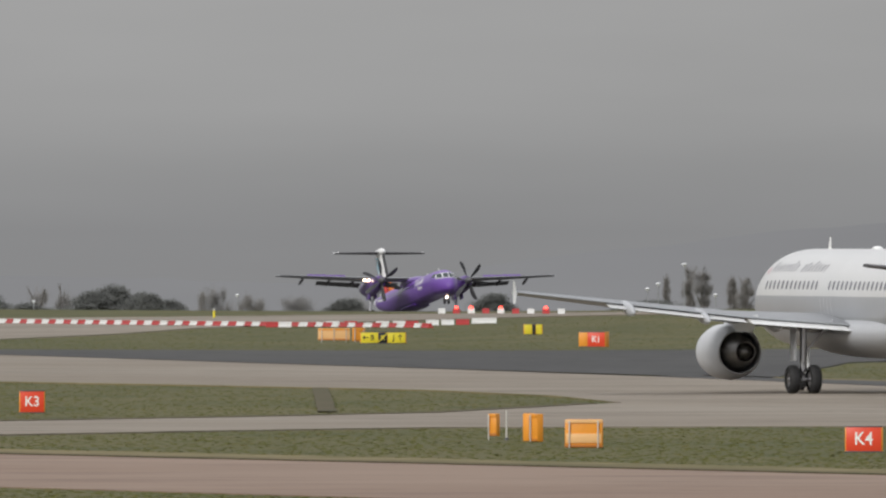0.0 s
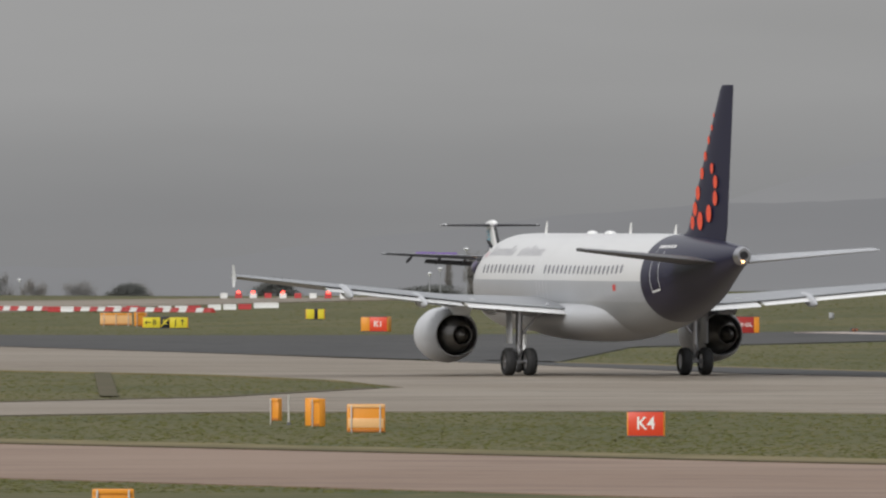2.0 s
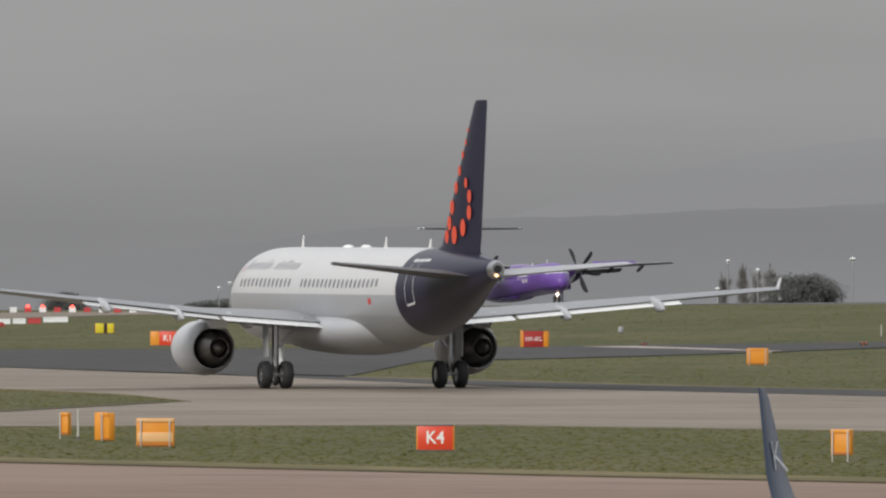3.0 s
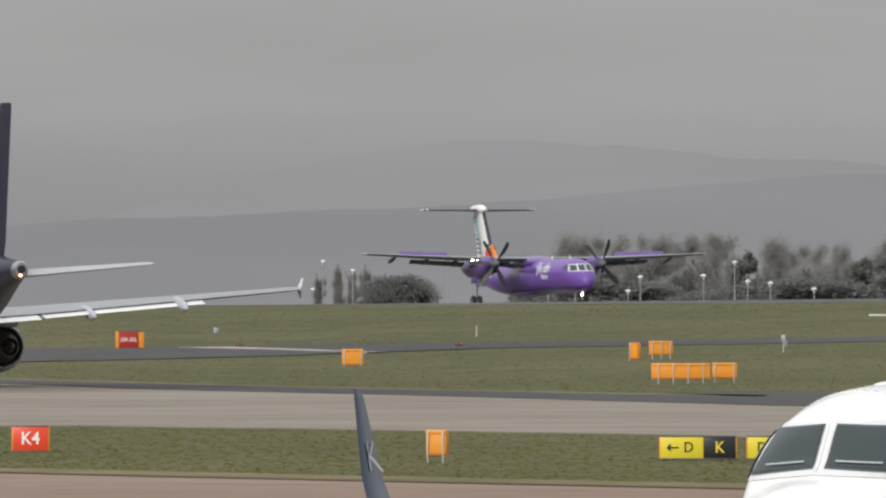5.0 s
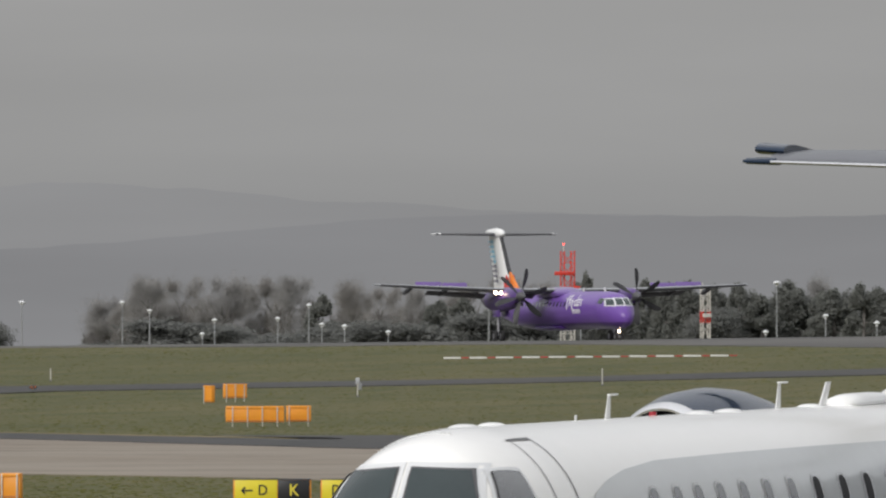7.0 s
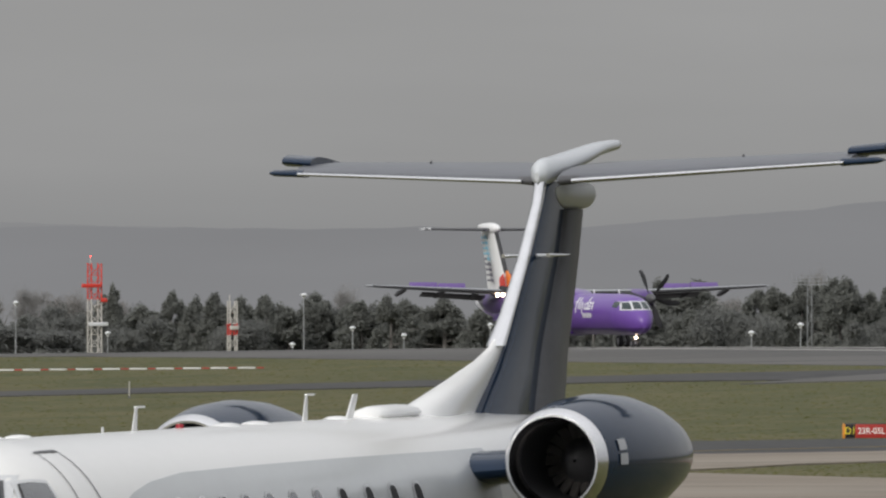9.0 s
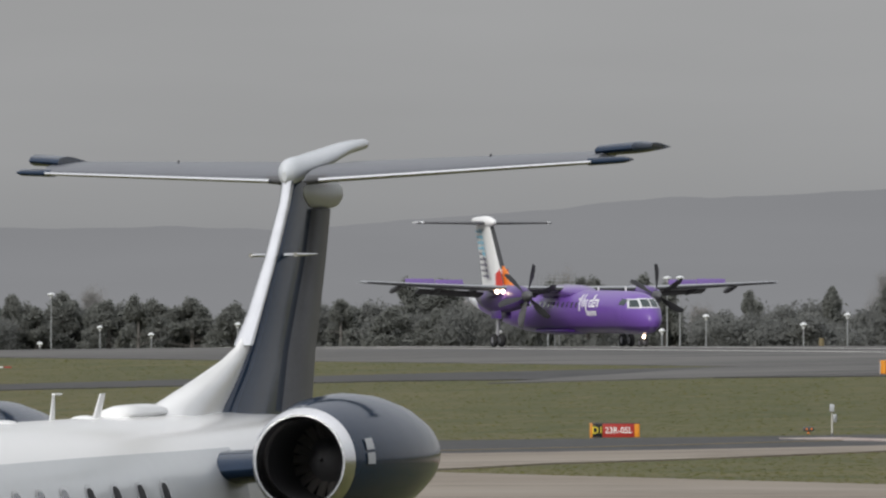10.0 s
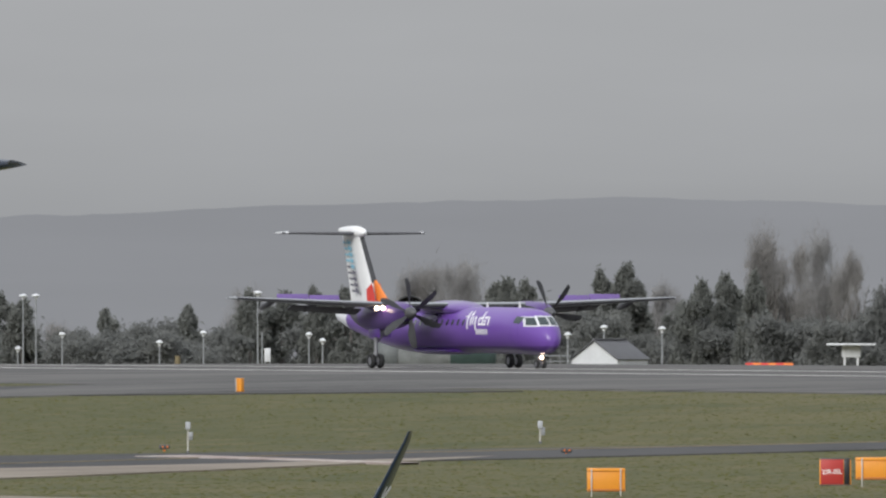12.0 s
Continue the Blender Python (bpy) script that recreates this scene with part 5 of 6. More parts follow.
# bearing, metres across to the runway line, height
LAMP_POSTS_A = [(-5.706, 470, 1.6), (-4.96, 470, 2.6), (-3.456, 470, 3.7), (-3.417, 470, 4.3), (-3.321, 500, 7.6), (-3.207, 470, 3.0), (-1.628, 470, 3.6), (-1.59, 470, 6.6), (-1.481, 470, 5.6), (-1.133, 500, 7.8), (-0.765, 470, 6.6), (-0.665, 470, 5.7), (-0.472, 470, 3.3), (-0.427, 470, 4.7), (-0.195, 470, 4.8), (-0.081, 470, 6.1), (-0.033, 470, 4.2), (0.05, 470, 4.0), (0.21, 470, 3.4), (0.579, 470, 7.3)]
LAMP_POSTS_B = [(0.916, 470, 4.3), (1.594, 470, 3.1), (1.635, 500, 8.9), (1.814, 470, 4.5), (2.002, 470, 3.8), (2.319, 470, 4.6), (3.277, 470, 3.6), (3.457, 470, 4.2), (3.875, 470, 3.5), (3.894, 500, 9.3), (3.941, 500, 9.3), (4.037, 470, 4.6), (4.394, 470, 3.8), (4.555, 470, 4.5), (4.754, 500, 9.1), (4.942, 470, 4.2), (4.992, 470, 3.7), (5.891, 470, 3.8), (6.024, 470, 4.3), (6.237, 470, 4.1)]


# ---- signs, barriers and small airfield equipment ----
def facing(x, y, turn=0.0, sink=0.0):
    """On the ground at x, y with the front (-y) turned to the viewing mound, then by turn degrees."""
    return pose(x, y, ground_z(x, y) - sink, 0, 0, -math.degrees(math.atan2(x, y)) + turn)


def letters(text, size, material, parent, at, squeeze=1.0):
    cu = bpy.data.curves.new("writing", "FONT")
    cu.offset = 0.012 * size
    cu.body, cu.size, cu.extrude, cu.align_x, cu.align_y = text, size, 0.006, "CENTER", "CENTER"
    tmp = bpy.data.objects.new("writing", cu)
    me = bpy.data.meshes.new_from_object(tmp)
    bpy.data.objects.remove(tmp)
    me.materials.clear()
    me.materials.append(material)
    me.transform(Matrix.Translation(at) @ Matrix.Rotation(math.pi / 2, 4, "X") @ Matrix.Diagonal((squeeze, 1, 1, 1)))
    ob = new("writing", me)
    ob.parent = parent
    return ob


def arrow(parent, at, length, way, material):
    """A flat arrow of three bars; way in degrees, 0 points right."""
    bm = bmesh.new()
    m = Matrix.Translation(at) @ Matrix.Rotation(-radians(way), 4, "Y")
    box(bm, (0, 0, 0), (length, 0.012, 0.05), 0, m)
    for s in (1, -1):
        box(bm, (0, 0, 0), (length * 0.45, 0.012, 0.05), 0, m @ Matrix.Translation((length * 0.36, 0, s * length * 0.14)) @ Matrix.Rotation(s * 0.75, 4, "Y"))
    part("arrow", bm, material, parent)


def sign(x, y, width, height, panels, label, group, turn=0.0, legs=0.16, deep=0.22, end=0.0, shell=None):
    """A boxed airfield sign: cabinet, coloured face panels with frame strips, legs. panels: (share, material, text, size, ink)."""
    ob = thing("airfield_sign", label, "sign", facing(x, y, turn, 0.04), group)
    bm = bmesh.new()
    box(bm, (0, 0, legs + height / 2), (width, deep, height), 0.025)
    part("cabinet", bm, shell or SIGNORANGE, ob, "orange sign cabinet")
    x0 = -width / 2 + 0.03
    for share, m, text, size, ink in panels:
        w = (width - 0.06 - end) * share
        bm = bmesh.new()
        box(bm, (x0 + w / 2, -deep / 2 - 0.008, legs + height / 2), (w - 0.02, 0.03, height - 0.07), 0.006)
        face = part("face_panel", bm, m, ob, m.name.replace("_", " "))
        c = (x0 + w / 2, -deep / 2 - 0.026, legs + height / 2)
        for ch in text:
            if ch == "<":
                arrow(face, (c[0] - w * 0.2, c[1], c[2]), size * 0.75, 180, ink)
            elif ch == ">":
                arrow(face, (c[0] + w * 0.2, c[1], c[2]), size * 0.75, 0, ink)
            elif ch == "^":
                arrow(face, (c[0] + w * 0.2, c[1], c[2]), size * 0.75, 90, ink)
        word = text.strip("<>^")
        if word:
            shift = w * 0.16 * (1 if "<" in text else -1 if (">" in text or "^" in text) else 0)
            letters(word, size, ink, face, (c[0] + shift, c[1], c[2]), 0.92)
        x0 += w
    for k in (-1, 1):
        bm = bmesh.new()
        box(bm, (k * width * 0.36, 0, legs / 2 + 0.01), (0.06, 0.06, legs + 0.06), 0.008)
        part("leg", bm, LEGWHITE, ob)
    for z in (legs + 0.012, legs + height - 0.012):
        bm = bmesh.new()
        box(bm, (0, -deep / 2 - 0.012, z), (width, 0.04, 0.035), 0.006)
        part("frame_strip", bm, DARKGREY, ob)
    return ob


def sign_back(x, y, width, height, label, turn=0.0, legs=0.2, posts=2, material=None, stripe=False, deep=0.24, group="backs of airfield signs"):
    """The back of an airfield sign: ribbed orange cabinet on white posts."""
    ob = thing("airfield_sign", label, "sign", facing(x, y, turn, 0.04), group)
    bm = bmesh.new()
    box(bm, (0, 0, legs + height / 2), (width, deep, height), 0.03)
    body = part("cabinet", bm, material or SIGNORANGE, ob)
    bm = bmesh.new()
    box(bm, (0, -deep / 2 - 0.01, legs + height - 0.06), (width * 0.98, 0.05, 0.10), 0.012)
    part("hood", bm, PALEORANGE if stripe else SIGNORANGE, body)
    bm = bmesh.new()
    box(bm, (0, -deep / 2 - 0.006, legs + 0.05), (width * 0.97, 0.03, 0.08), 0.01)
    part("sill", bm, mat("dark_orange_sill", (0.45, 0.15, 0.02), 0.6) if "dark_orange_sill" not in bpy.data.materials else bpy.data.materials["dark_orange_sill"], body)
    if stripe:
        bm = bmesh.new()
        box(bm, (0, -deep / 2 - 0.008, legs + height * 0.33), (width * 0.94, 0.04, height * 0.34), 0.012)
        part("pale_panel", bm, PALEORANGE, body, "pale faded panel")
    for k in range(posts):
        px = -width * 0.38 + width * 0.76 * k / max(1, posts - 1)
        bm = bmesh.new()
        box(bm, (px, -deep / 2 - 0.035, (legs + height * 0.97) / 2), (0.042, 0.045, legs + height * 0.97), 0.01)
        part("post", bm, LEGWHITE, ob, "white post")
        bm = bmesh.new()
        box(bm, (px, -deep / 2 - 0.02, 0.02), (0.09, 0.12, 0.04), 0.01)
        part("foot", bm, LEGWHITE, ob)
    return ob


WHITEINK = mat("white_sign_ink", (0.85, 0.84, 0.80), 0.5)
BLACKINK = mat("black_sign_ink", (0.02, 0.02, 0.02), 0.5)
YELLOWINK = mat("yellow_sign_ink", (0.75, 0.62, 0.05), 0.5)
MUTEDRED = mat("dull_red_sign_face", (0.42, 0.035, 0.028), 0.5, var=0.06)


def build_signs():
    g = "mandatory taxiway signs"
    sign(-56.84, 568.2, 0.94, 0.82, [(1, SIGNRED, "K3", 0.52, WHITEINK)], "red taxiway sign with white K3 on grass", g, 0, 0.05)
    sign(-21.83, 469.5, 1.14, 0.78, [(1, SIGNRED, "K4", 0.54, WHITEINK)], "red taxiway sign with white K4 on grass", g, -6, 0.05)
    sign(-56.25, 881.2, 1.56, 0.86, [(0.32, SIGNORANGE, "", 0.5, WHITEINK), (0.68, SIGNRED, "K1", 0.5, WHITEINK)], "red taxiway sign with white K1 beside the asphalt", g, -14, 0.05, 0.9)
    sign(-33.90, 844.3, 1.45, 0.92, [(0.8, MUTEDRED, "23R-05L", 0.30, WHITEINK), (0.2, SIGNORANGE, "", 0.3, WHITEINK)], "red runway holding sign beside the link taxiway", g, 12, 0.08, 0.7)
    sign(41.19, 636.7, 2.0, 0.62, [(0.22, SIGNBLACK, "D1", 0.4, YELLOWINK), (0.68, MUTEDRED, "23R-05L", 0.36, WHITEINK), (0.10, SIGNORANGE, "", 0.3, WHITEINK)], "black and red runway holding sign in grass", g, 10, 0.02, 0.5)
    sign(65.21, 541.1, 1.1, 0.94, [(0.78, MUTEDRED, "23R-05L", 0.22, WHITEINK), (0.22, SIGNBLACK, "", 0.3, YELLOWINK)], "dull red runway holding sign in grass", g, 0, 0.04)
    g = "direction signs"
    sign(-1.70, 452.0, 2.25, 0.68, [(0.57, SIGNYELLOW, "<D", 0.42, BLACKINK), (0.43, SIGNBLACK, "K", 0.46, YELLOWINK)], "yellow and black taxi sign with arrow, D and K", g, 0, 0.08)
    sign(0.35, 452.0, 1.30, 0.68, [(1, SIGNYELLOW, "D>", 0.42, BLACKINK)], "yellow taxi sign with D and an arrow", g, 0, 0.08)
    j = sign(-70.61, 912.3, 2.68, 0.68, [(0.39, SIGNYELLOW, "<B", 0.44, BLACKINK), (0.21, SIGNBLACK, "K", 0.44, YELLOWINK), (0.40, SIGNYELLOW, "J^", 0.44, BLACKINK)],
             "long yellow and black taxi sign with B, K and J", g, 0, 0.06)
    bm = bmesh.new()
    box(bm, (0, 0, 0), (0.06, 0.01, 0.7), 0, Matrix.Translation((-0.02, -0.15, 0.4)) @ Matrix.Rotation(0.8, 4, "Y"))
    part("diagonal_bar", bm, YELLOWINK, j)
    sign(-64.55, 952.8, 1.16, 0.66, [(0.45, SIGNYELLOW, "", 0.4, BLACKINK), (0.2, SIGNBLACK, "", 0.4, YELLOWINK), (0.35, SIGNYELLOW, "", 0.4, BLACKINK)], "small yellow and black taxi sign in far grass", g, 0, 0.05)
    # backs of signs
    sign_back(-30.82, 478.0, 1.16, 0.86, "faded orange striped sign back on white posts", -4, 0.06, 2, None, True)
    sign_back(-33.20, 491.9, 0.40, 0.88, "orange sign cabinet seen end-on with a post", -58, 0.05, 1)
    sign_back(-33.55, 493.4, 0.40, 0.88, "orange sign cabinet turned half away", 58, 0.05, 1)
    sign_back(-34.9, 496.8, 0.30, 0.72, "narrow orange sign back beside a thin pole", -30, 0.16, 1)
    sign_back(-74.6, 926.0, 1.9, 0.72, "long pale orange sign back on posts", 0, 0.14, 3, PALEORANGE)
    sign_back(-72.9, 923.0, 0.75, 0.80, "orange sign cabinet with a dark inset panel", 20, 0.10, 2)
    sign_back(-19.58, 756.7, 1.04, 0.80, "square orange sign back on white posts", 0, 0.10, 2)
    sign_back(-9.16, 447.9, 0.62, 0.74, "orange sign back on long white posts", -22, 0.24, 2)
    sign_back(-5.95, 764.0, 0.60, 0.82, "orange sign cabinet turned with a dark end", -50, 0.10, 1)
    sign_back(-27.7, 343.0, 0.92, 0.62, "orange sign back on grass beside the near taxiway", 0, 0.06, 2)
    sign_back(-4.72, 768.0, 1.16, 0.70, "orange sign back on tall white posts", 8, 0.22, 3)
    sign_back(-3.30, 678.0, 2.55, 0.70, "long orange sign back on white posts", 0, 0.24, 4)
    sign_back(-1.41, 679.5, 1.08, 0.70, "short orange sign back beside a longer one", 0, 0.24, 2)
    sign_back(55.80, 528.1, 1.30, 0.80, "orange sign back with white posts on grass", 0, 0.2, 2)
    sign_back(66.5, 538.0, 1.9, 0.78, "long orange sign back with a white post", 0, 0.26, 2)
    sign_back(63.03, 768.4, 0.34, 0.72, "narrow orange sign seen end-on by the runway", -40, 0.04, 1)


build_signs()


def block_mesh(length, height, deep):
    """A plastic barrier: wide foot, waist and rounded shoulder."""
    bm = bmesh.new()
    prof = [(-deep * 0.5, 0), (-deep * 0.5, height * 0.22), (-deep * 0.28, height * 0.45), (-deep * 0.22, height * 0.94), (-deep * 0.16, height),
            (deep * 0.16, height), (deep * 0.22, height * 0.94), (deep * 0.28, height * 0.45), (deep * 0.5, height * 0.22), (deep * 0.5, 0)]
    rings(bm, [[(x, y, z) for y, z in prof] for x in (-length / 2, length / 2)])
    return bm


def build_barriers():
    a, b = Vector((-112.5, 1092.0, 0)), Vector((-74.6, 1004.0, 0))
    ang = math.degrees(math.atan2(b.y - a.y, b.x - a.x))
    n = 58
    meshes = [mesh_of(block_mesh(1.55, 0.29, 0.34), "barrier", m) for m in (PLASTICW, PLASTICR)]
    for k in range(n):
        p = a + (b - a) * (k + 0.5) / n
        ob = new("plastic_barrier", meshes[k % 2])
        ob.matrix_basis = pose(p.x, p.y, ground_z(p.x, p.y) + 0.05, 0, 0, ang + random.uniform(-4, 4))
        tagged(ob, "white plastic barrier block in a closing row" if k % 2 == 0 else "red plastic barrier block in a closing row", "barrier", "row of red and white barriers")
    big = [mesh_of(block_mesh(0.85, 0.36, 0.42), "barrier", m) for m in (PLASTICW, PLASTICR)]
    for x, y, c in ((-86.9, 1028, 1), (-85.9, 1026, 0), (-82.6, 1024, 0), (-81.4, 1024, 1), (-78.9, 1019, 0), (-77.8, 1019, 0), (-76.9, 1018, 1), (-76.0, 1024, 0), (-75.0, 1024, 0), (-74.0, 1024, 1), (-73.5, 1031, 0), (-72.7, 1031, 0)):
        ob = new("plastic_barrier", big[c])
        ob.matrix_basis = facing(x, y, random.uniform(-8, 8), -0.03)
        tagged(ob, "loose white plastic barrier on grass" if c == 0 else "loose red plastic barrier on grass", "barrier", "loose barriers")
    small = [mesh_of(block_mesh(0.5, 0.40, 0.4), "barrier", m) for m in (PLASTICW, PLASTICR)]
    for k in range(9):
        p = Vector((-82.6, 1122.0, 0)).lerp(Vector((-72.2, 1095.0, 0)), k / 8)
        lit = k in (1, 2, 4, 7)
        ob = thing("warning_block", ("red" if k % 2 else "white") + (" barrier block with a lit red lamp on top" if lit else " barrier block without lamp in a row"), "barrier", facing(p.x, p.y), "row of lamp blocks")
        o = new("block", small[k % 2])
        o.parent = ob
        if lit:
            bm = bmesh.new()
            rod(bm, (0, 0, 0.38), (0, 0, 0.56), 0.13, 0.10, 12)
            part("lamp", bm, REDLAMP, ob, "lit red warning lamp")
    # low red and white boards along the runway grass
    boards = [mesh_of(box(bmesh.new(), (0, 0, 0.09), (0.98 if c == 0 else 0.42, 0.10, 0.10 if c == 0 else 0.07), 0.015), "board", m) for c, m in enumerate((PLASTICW, PLASTICR))]
    for k in range(22):
        p = Vector((6.9, 891.0, 0)).lerp(Vector((22.4, 869.7, 0)), k / 21)
        ob = new("marker_board", boards[k % 2])
        ob.matrix_basis = facing(p.x, p.y)
        tagged(ob, "low white marker board on grass" if k % 2 == 0 else "low red marker board on grass", "barrier", "row of marker boards")


build_barriers()


def marker_post(x, y, h, label, boxed=False, r=0.035):
    ob = thing("marker_post", label, "post", facing(x, y, 0, 0.03), "airfield posts")
    bm = bmesh.new()
    rod(bm, (0, 0, 0), (0, 0, h), r, r * 0.85, 10)
    part("pole", bm, LEGWHITE, ob)
    if boxed:
        bm = bmesh.new()
        box(bm, (0, -0.05, h - 0.16), (0.2, 0.16, 0.3), 0.02)
        part("equipment_box", bm, GREY, ob, "pale equipment box")
        bm = bmesh.new()
        box(bm, (0.12, 0.02, h * 0.55), (0.16, 0.14, 0.34), 0.02)
        part("junction_box", bm, LAMPGREY, ob, "grey junction box")
    bm = bmesh.new()
    rod(bm, (0, 0, 0), (0, 0, 0.12), r * 2.4, r * 1.6, 10)
    part("base", bm, DARKGREY, ob)


for px, py, ph, pb in ((1.32, 774.0, 1.0, True), (-15.32, 853.9, 0.75, False), (13.7, 788.9, 0.9, False), (-31.05, 895.5, 0.45, True), (49.57, 630.1, 1.3, True), (63.86, 629.8, 0.95, True), (-34.45, 496.0, 0.98, False)):
    marker_post(px, py, ph, "thin white pole with small grey boxes" if pb else "thin white marker pole in grass", pb)


def guard_light(x, y):
    ob = thing("guard_light", "low dark taxiway light with amber lens on grass", "light", facing(x, y, 15, 0.02), "taxiway lights")
    bm = bmesh.new()
    box(bm, (0, 0, 0.20), (0.42, 0.22, 0.18), 0.04)
    part("housing", bm, DARKGREY, ob)
    for k in (-1, 1):
        bm = bmesh.new()
        rod(bm, (k * 0.1, -0.10, 0.2), (k * 0.1, -0.14, 0.2), 0.045, 0.035, 12)
        part("lens", bm, ORANGE, ob, "amber lens")
    bm = bmesh.new()
    rod(bm, (0, 0, 0), (0, 0, 0.14), 0.05, 0.04, 10)
    part("stem", bm, ORANGE, ob, "orange stem")


for px, py in ((49.0, 635.1), (62.55, 606.8), (-27.87, 840.5), (-15.72, 823.9)):
    guard_light(px, py)


def lattice_mast(x, y, height, width, label, red_from, boxes, base_h=0.0):
    """A square lattice mast with red and white legs, rungs and aerial boxes."""
    ob = thing("antenna_mast", label, "mast", facing(x, y, 20), "instrument landing masts")
    height += camber(x, y)
    bands = int(height / 0.9)
    for i in range(bands):
        z0, z1 = height * i / bands, height * (i + 1) / bands
        red = z0 >= red_from or (base_h and (i % 4) in (2, 3) and z0 > base_h)
        bm = bmesh.new()
        h = width / 2
        cs = [(-h, -h), (h, -h), (h, h), (-h, h)]
        for k in range(4):
            p, q = cs[k], cs[(k + 1) % 4]
            rod(bm, (*p, z0), (*p, z1), 0.06, n=6)
            rod(bm, (*p, z0), (*q, z0), 0.035, n=6)
            rod(bm, (*p, z0), (*q, z1), 0.03, n=6)
        part("lattice_section", bm, RED if red else LEGWHITE, ob, "red lattice section" if red else "white lattice section")
    for z, w, dx, m in boxes:
        bm = bmesh.new()
        box(bm, (dx, -width * 0.7, z), (w, 0.35, 0.32), 0.05)
        part("aerial_panel", bm, m, ob, "painted aerial panel")
    bm = bmesh.new()
    rod(bm, (-width * 0.4, 0, height), (-width * 0.4, 0, height + 0.5), 0.05, 0.03)
    part("rod", bm, LEGWHITE, ob)
    if not base_h:
        bm = bmesh.new()
        bmesh.ops.create_uvsphere(bm, u_segments=10, v_segments=8, radius=0.07, matrix=Matrix.Translation((-width * 0.4, 0, height + 0.55)))
        part("obstruction_lamp", bm, REDLAMP, ob, "lit red obstruction lamp")
    return ob


def beside_runway(bearing, lat):
    """Where a bearing from the mound meets a line beside the runway."""
    d = lat / math.sin(radians(bearing) + RUN)
    p = heading(bearing) * d
    return p.x, p.y, d


mx, my, md = beside_runway(0.868, 415)
lattice_mast(mx, my, 8.4, 0.90, "tall red and white lattice mast with aerial panels", 5.6, ((7.0, 1.7, -0.5, RED), (3.8, 1.7, 0.1, PALEGREY), (5.8, 0.5, 0.6, RED)))
mx, my, md = beside_runway(1.373, 415)
lattice_mast(mx, my, 5.0, 0.60, "short red and white lattice mast", 9.0, ((3.3, 0.7, 0, LEGWHITE),), 2.5)


def build_aerial_array():
    """A rectangular aerial frame with upright elements on a lattice pole among the trees."""
    x, y, d = beside_runway(3.49, 636)
    z = ground_z(x, y)
    top = 7.95 - z
    ob = thing("aerial_array", "rust-grey aerial frame with upright rods above the trees", "antenna", facing(x, y))
    bm = bmesh.new()
    for dx in (-0.25, 0.25):
        rod(bm, (dx, 0, 0), (dx, 0, top - 1.0), 0.06, n=6)
    for k in range(14):
        a, b = (-0.25, 0.25) if k % 2 else (0.25, -0.25)
        rod(bm, (a, 0, (top - 1.0) * k / 14), (b, 0, (top - 1.0) * (k + 1) / 14), 0.035, n=5)
    part("pole", bm, LAMPGREY, ob)
    for h, half in ((top - 1.15, 2.0), (top - 0.75, 2.0), (top - 0.35, 1.2)):
        bm = bmesh.new()
        rod(bm, (-half, 0, h), (half, 0, h), 0.045, n=6)
        part("crossbar", bm, LAMPGREY, ob)
    for k in range(9):
        bm = bmesh.new()
        rod(bm, (-2.0 + 0.5 * k, 0, top - 1.35), (-2.0 + 0.5 * k, 0, top + (0.2 if k in (0, 4, 8) else -0.2)), 0.045, n=6)
        part("element", bm, LAMPGREY, ob)


build_aerial_array()


def build_lamp_posts():
    for b, lat, h in LAMP_POSTS_A + LAMP_POSTS_B:
        x, y, d = beside_runway(b, lat)
        h += camber(x, y)
        ob = thing("lamp_post", "slim grey lamp post with a pale dished head" if lat == 470 else "tall grey lamp post with a flat pale head", "lamp post", facing(x, y, 0, 0.05), "lamp posts behind the runway")
        bm = bmesh.new()
        rod(bm, (0, 0, 0), (0, 0, h), 0.09, 0.055, 10)
        part("pole", bm, LAMPGREY, ob)
        bm = bmesh.new()
        n = 16
        wide = 0.29 if lat == 470 else 0.38
        rings(bm, [[(r * math.cos(2 * math.pi * i / n), r * math.sin(2 * math.pi * i / n), h + z) for i in range(n)] for r, z in ((0.1, -0.28), (0.14, -0.1), (wide * 0.85, -0.04), (wide, 0.0), (wide * 0.9, 0.1), (wide * 0.4, 0.2), (0.05, 0.22))])
        part("lamp_head", bm, LAMPHEAD, ob, "pale dished lamp head")
        bm = bmesh.new()
        box(bm, (0, 0, 0.12), (0.4, 0.4, 0.24), 0.03)
        part("base", bm, LAMPGREY, ob)


build_lamp_posts()


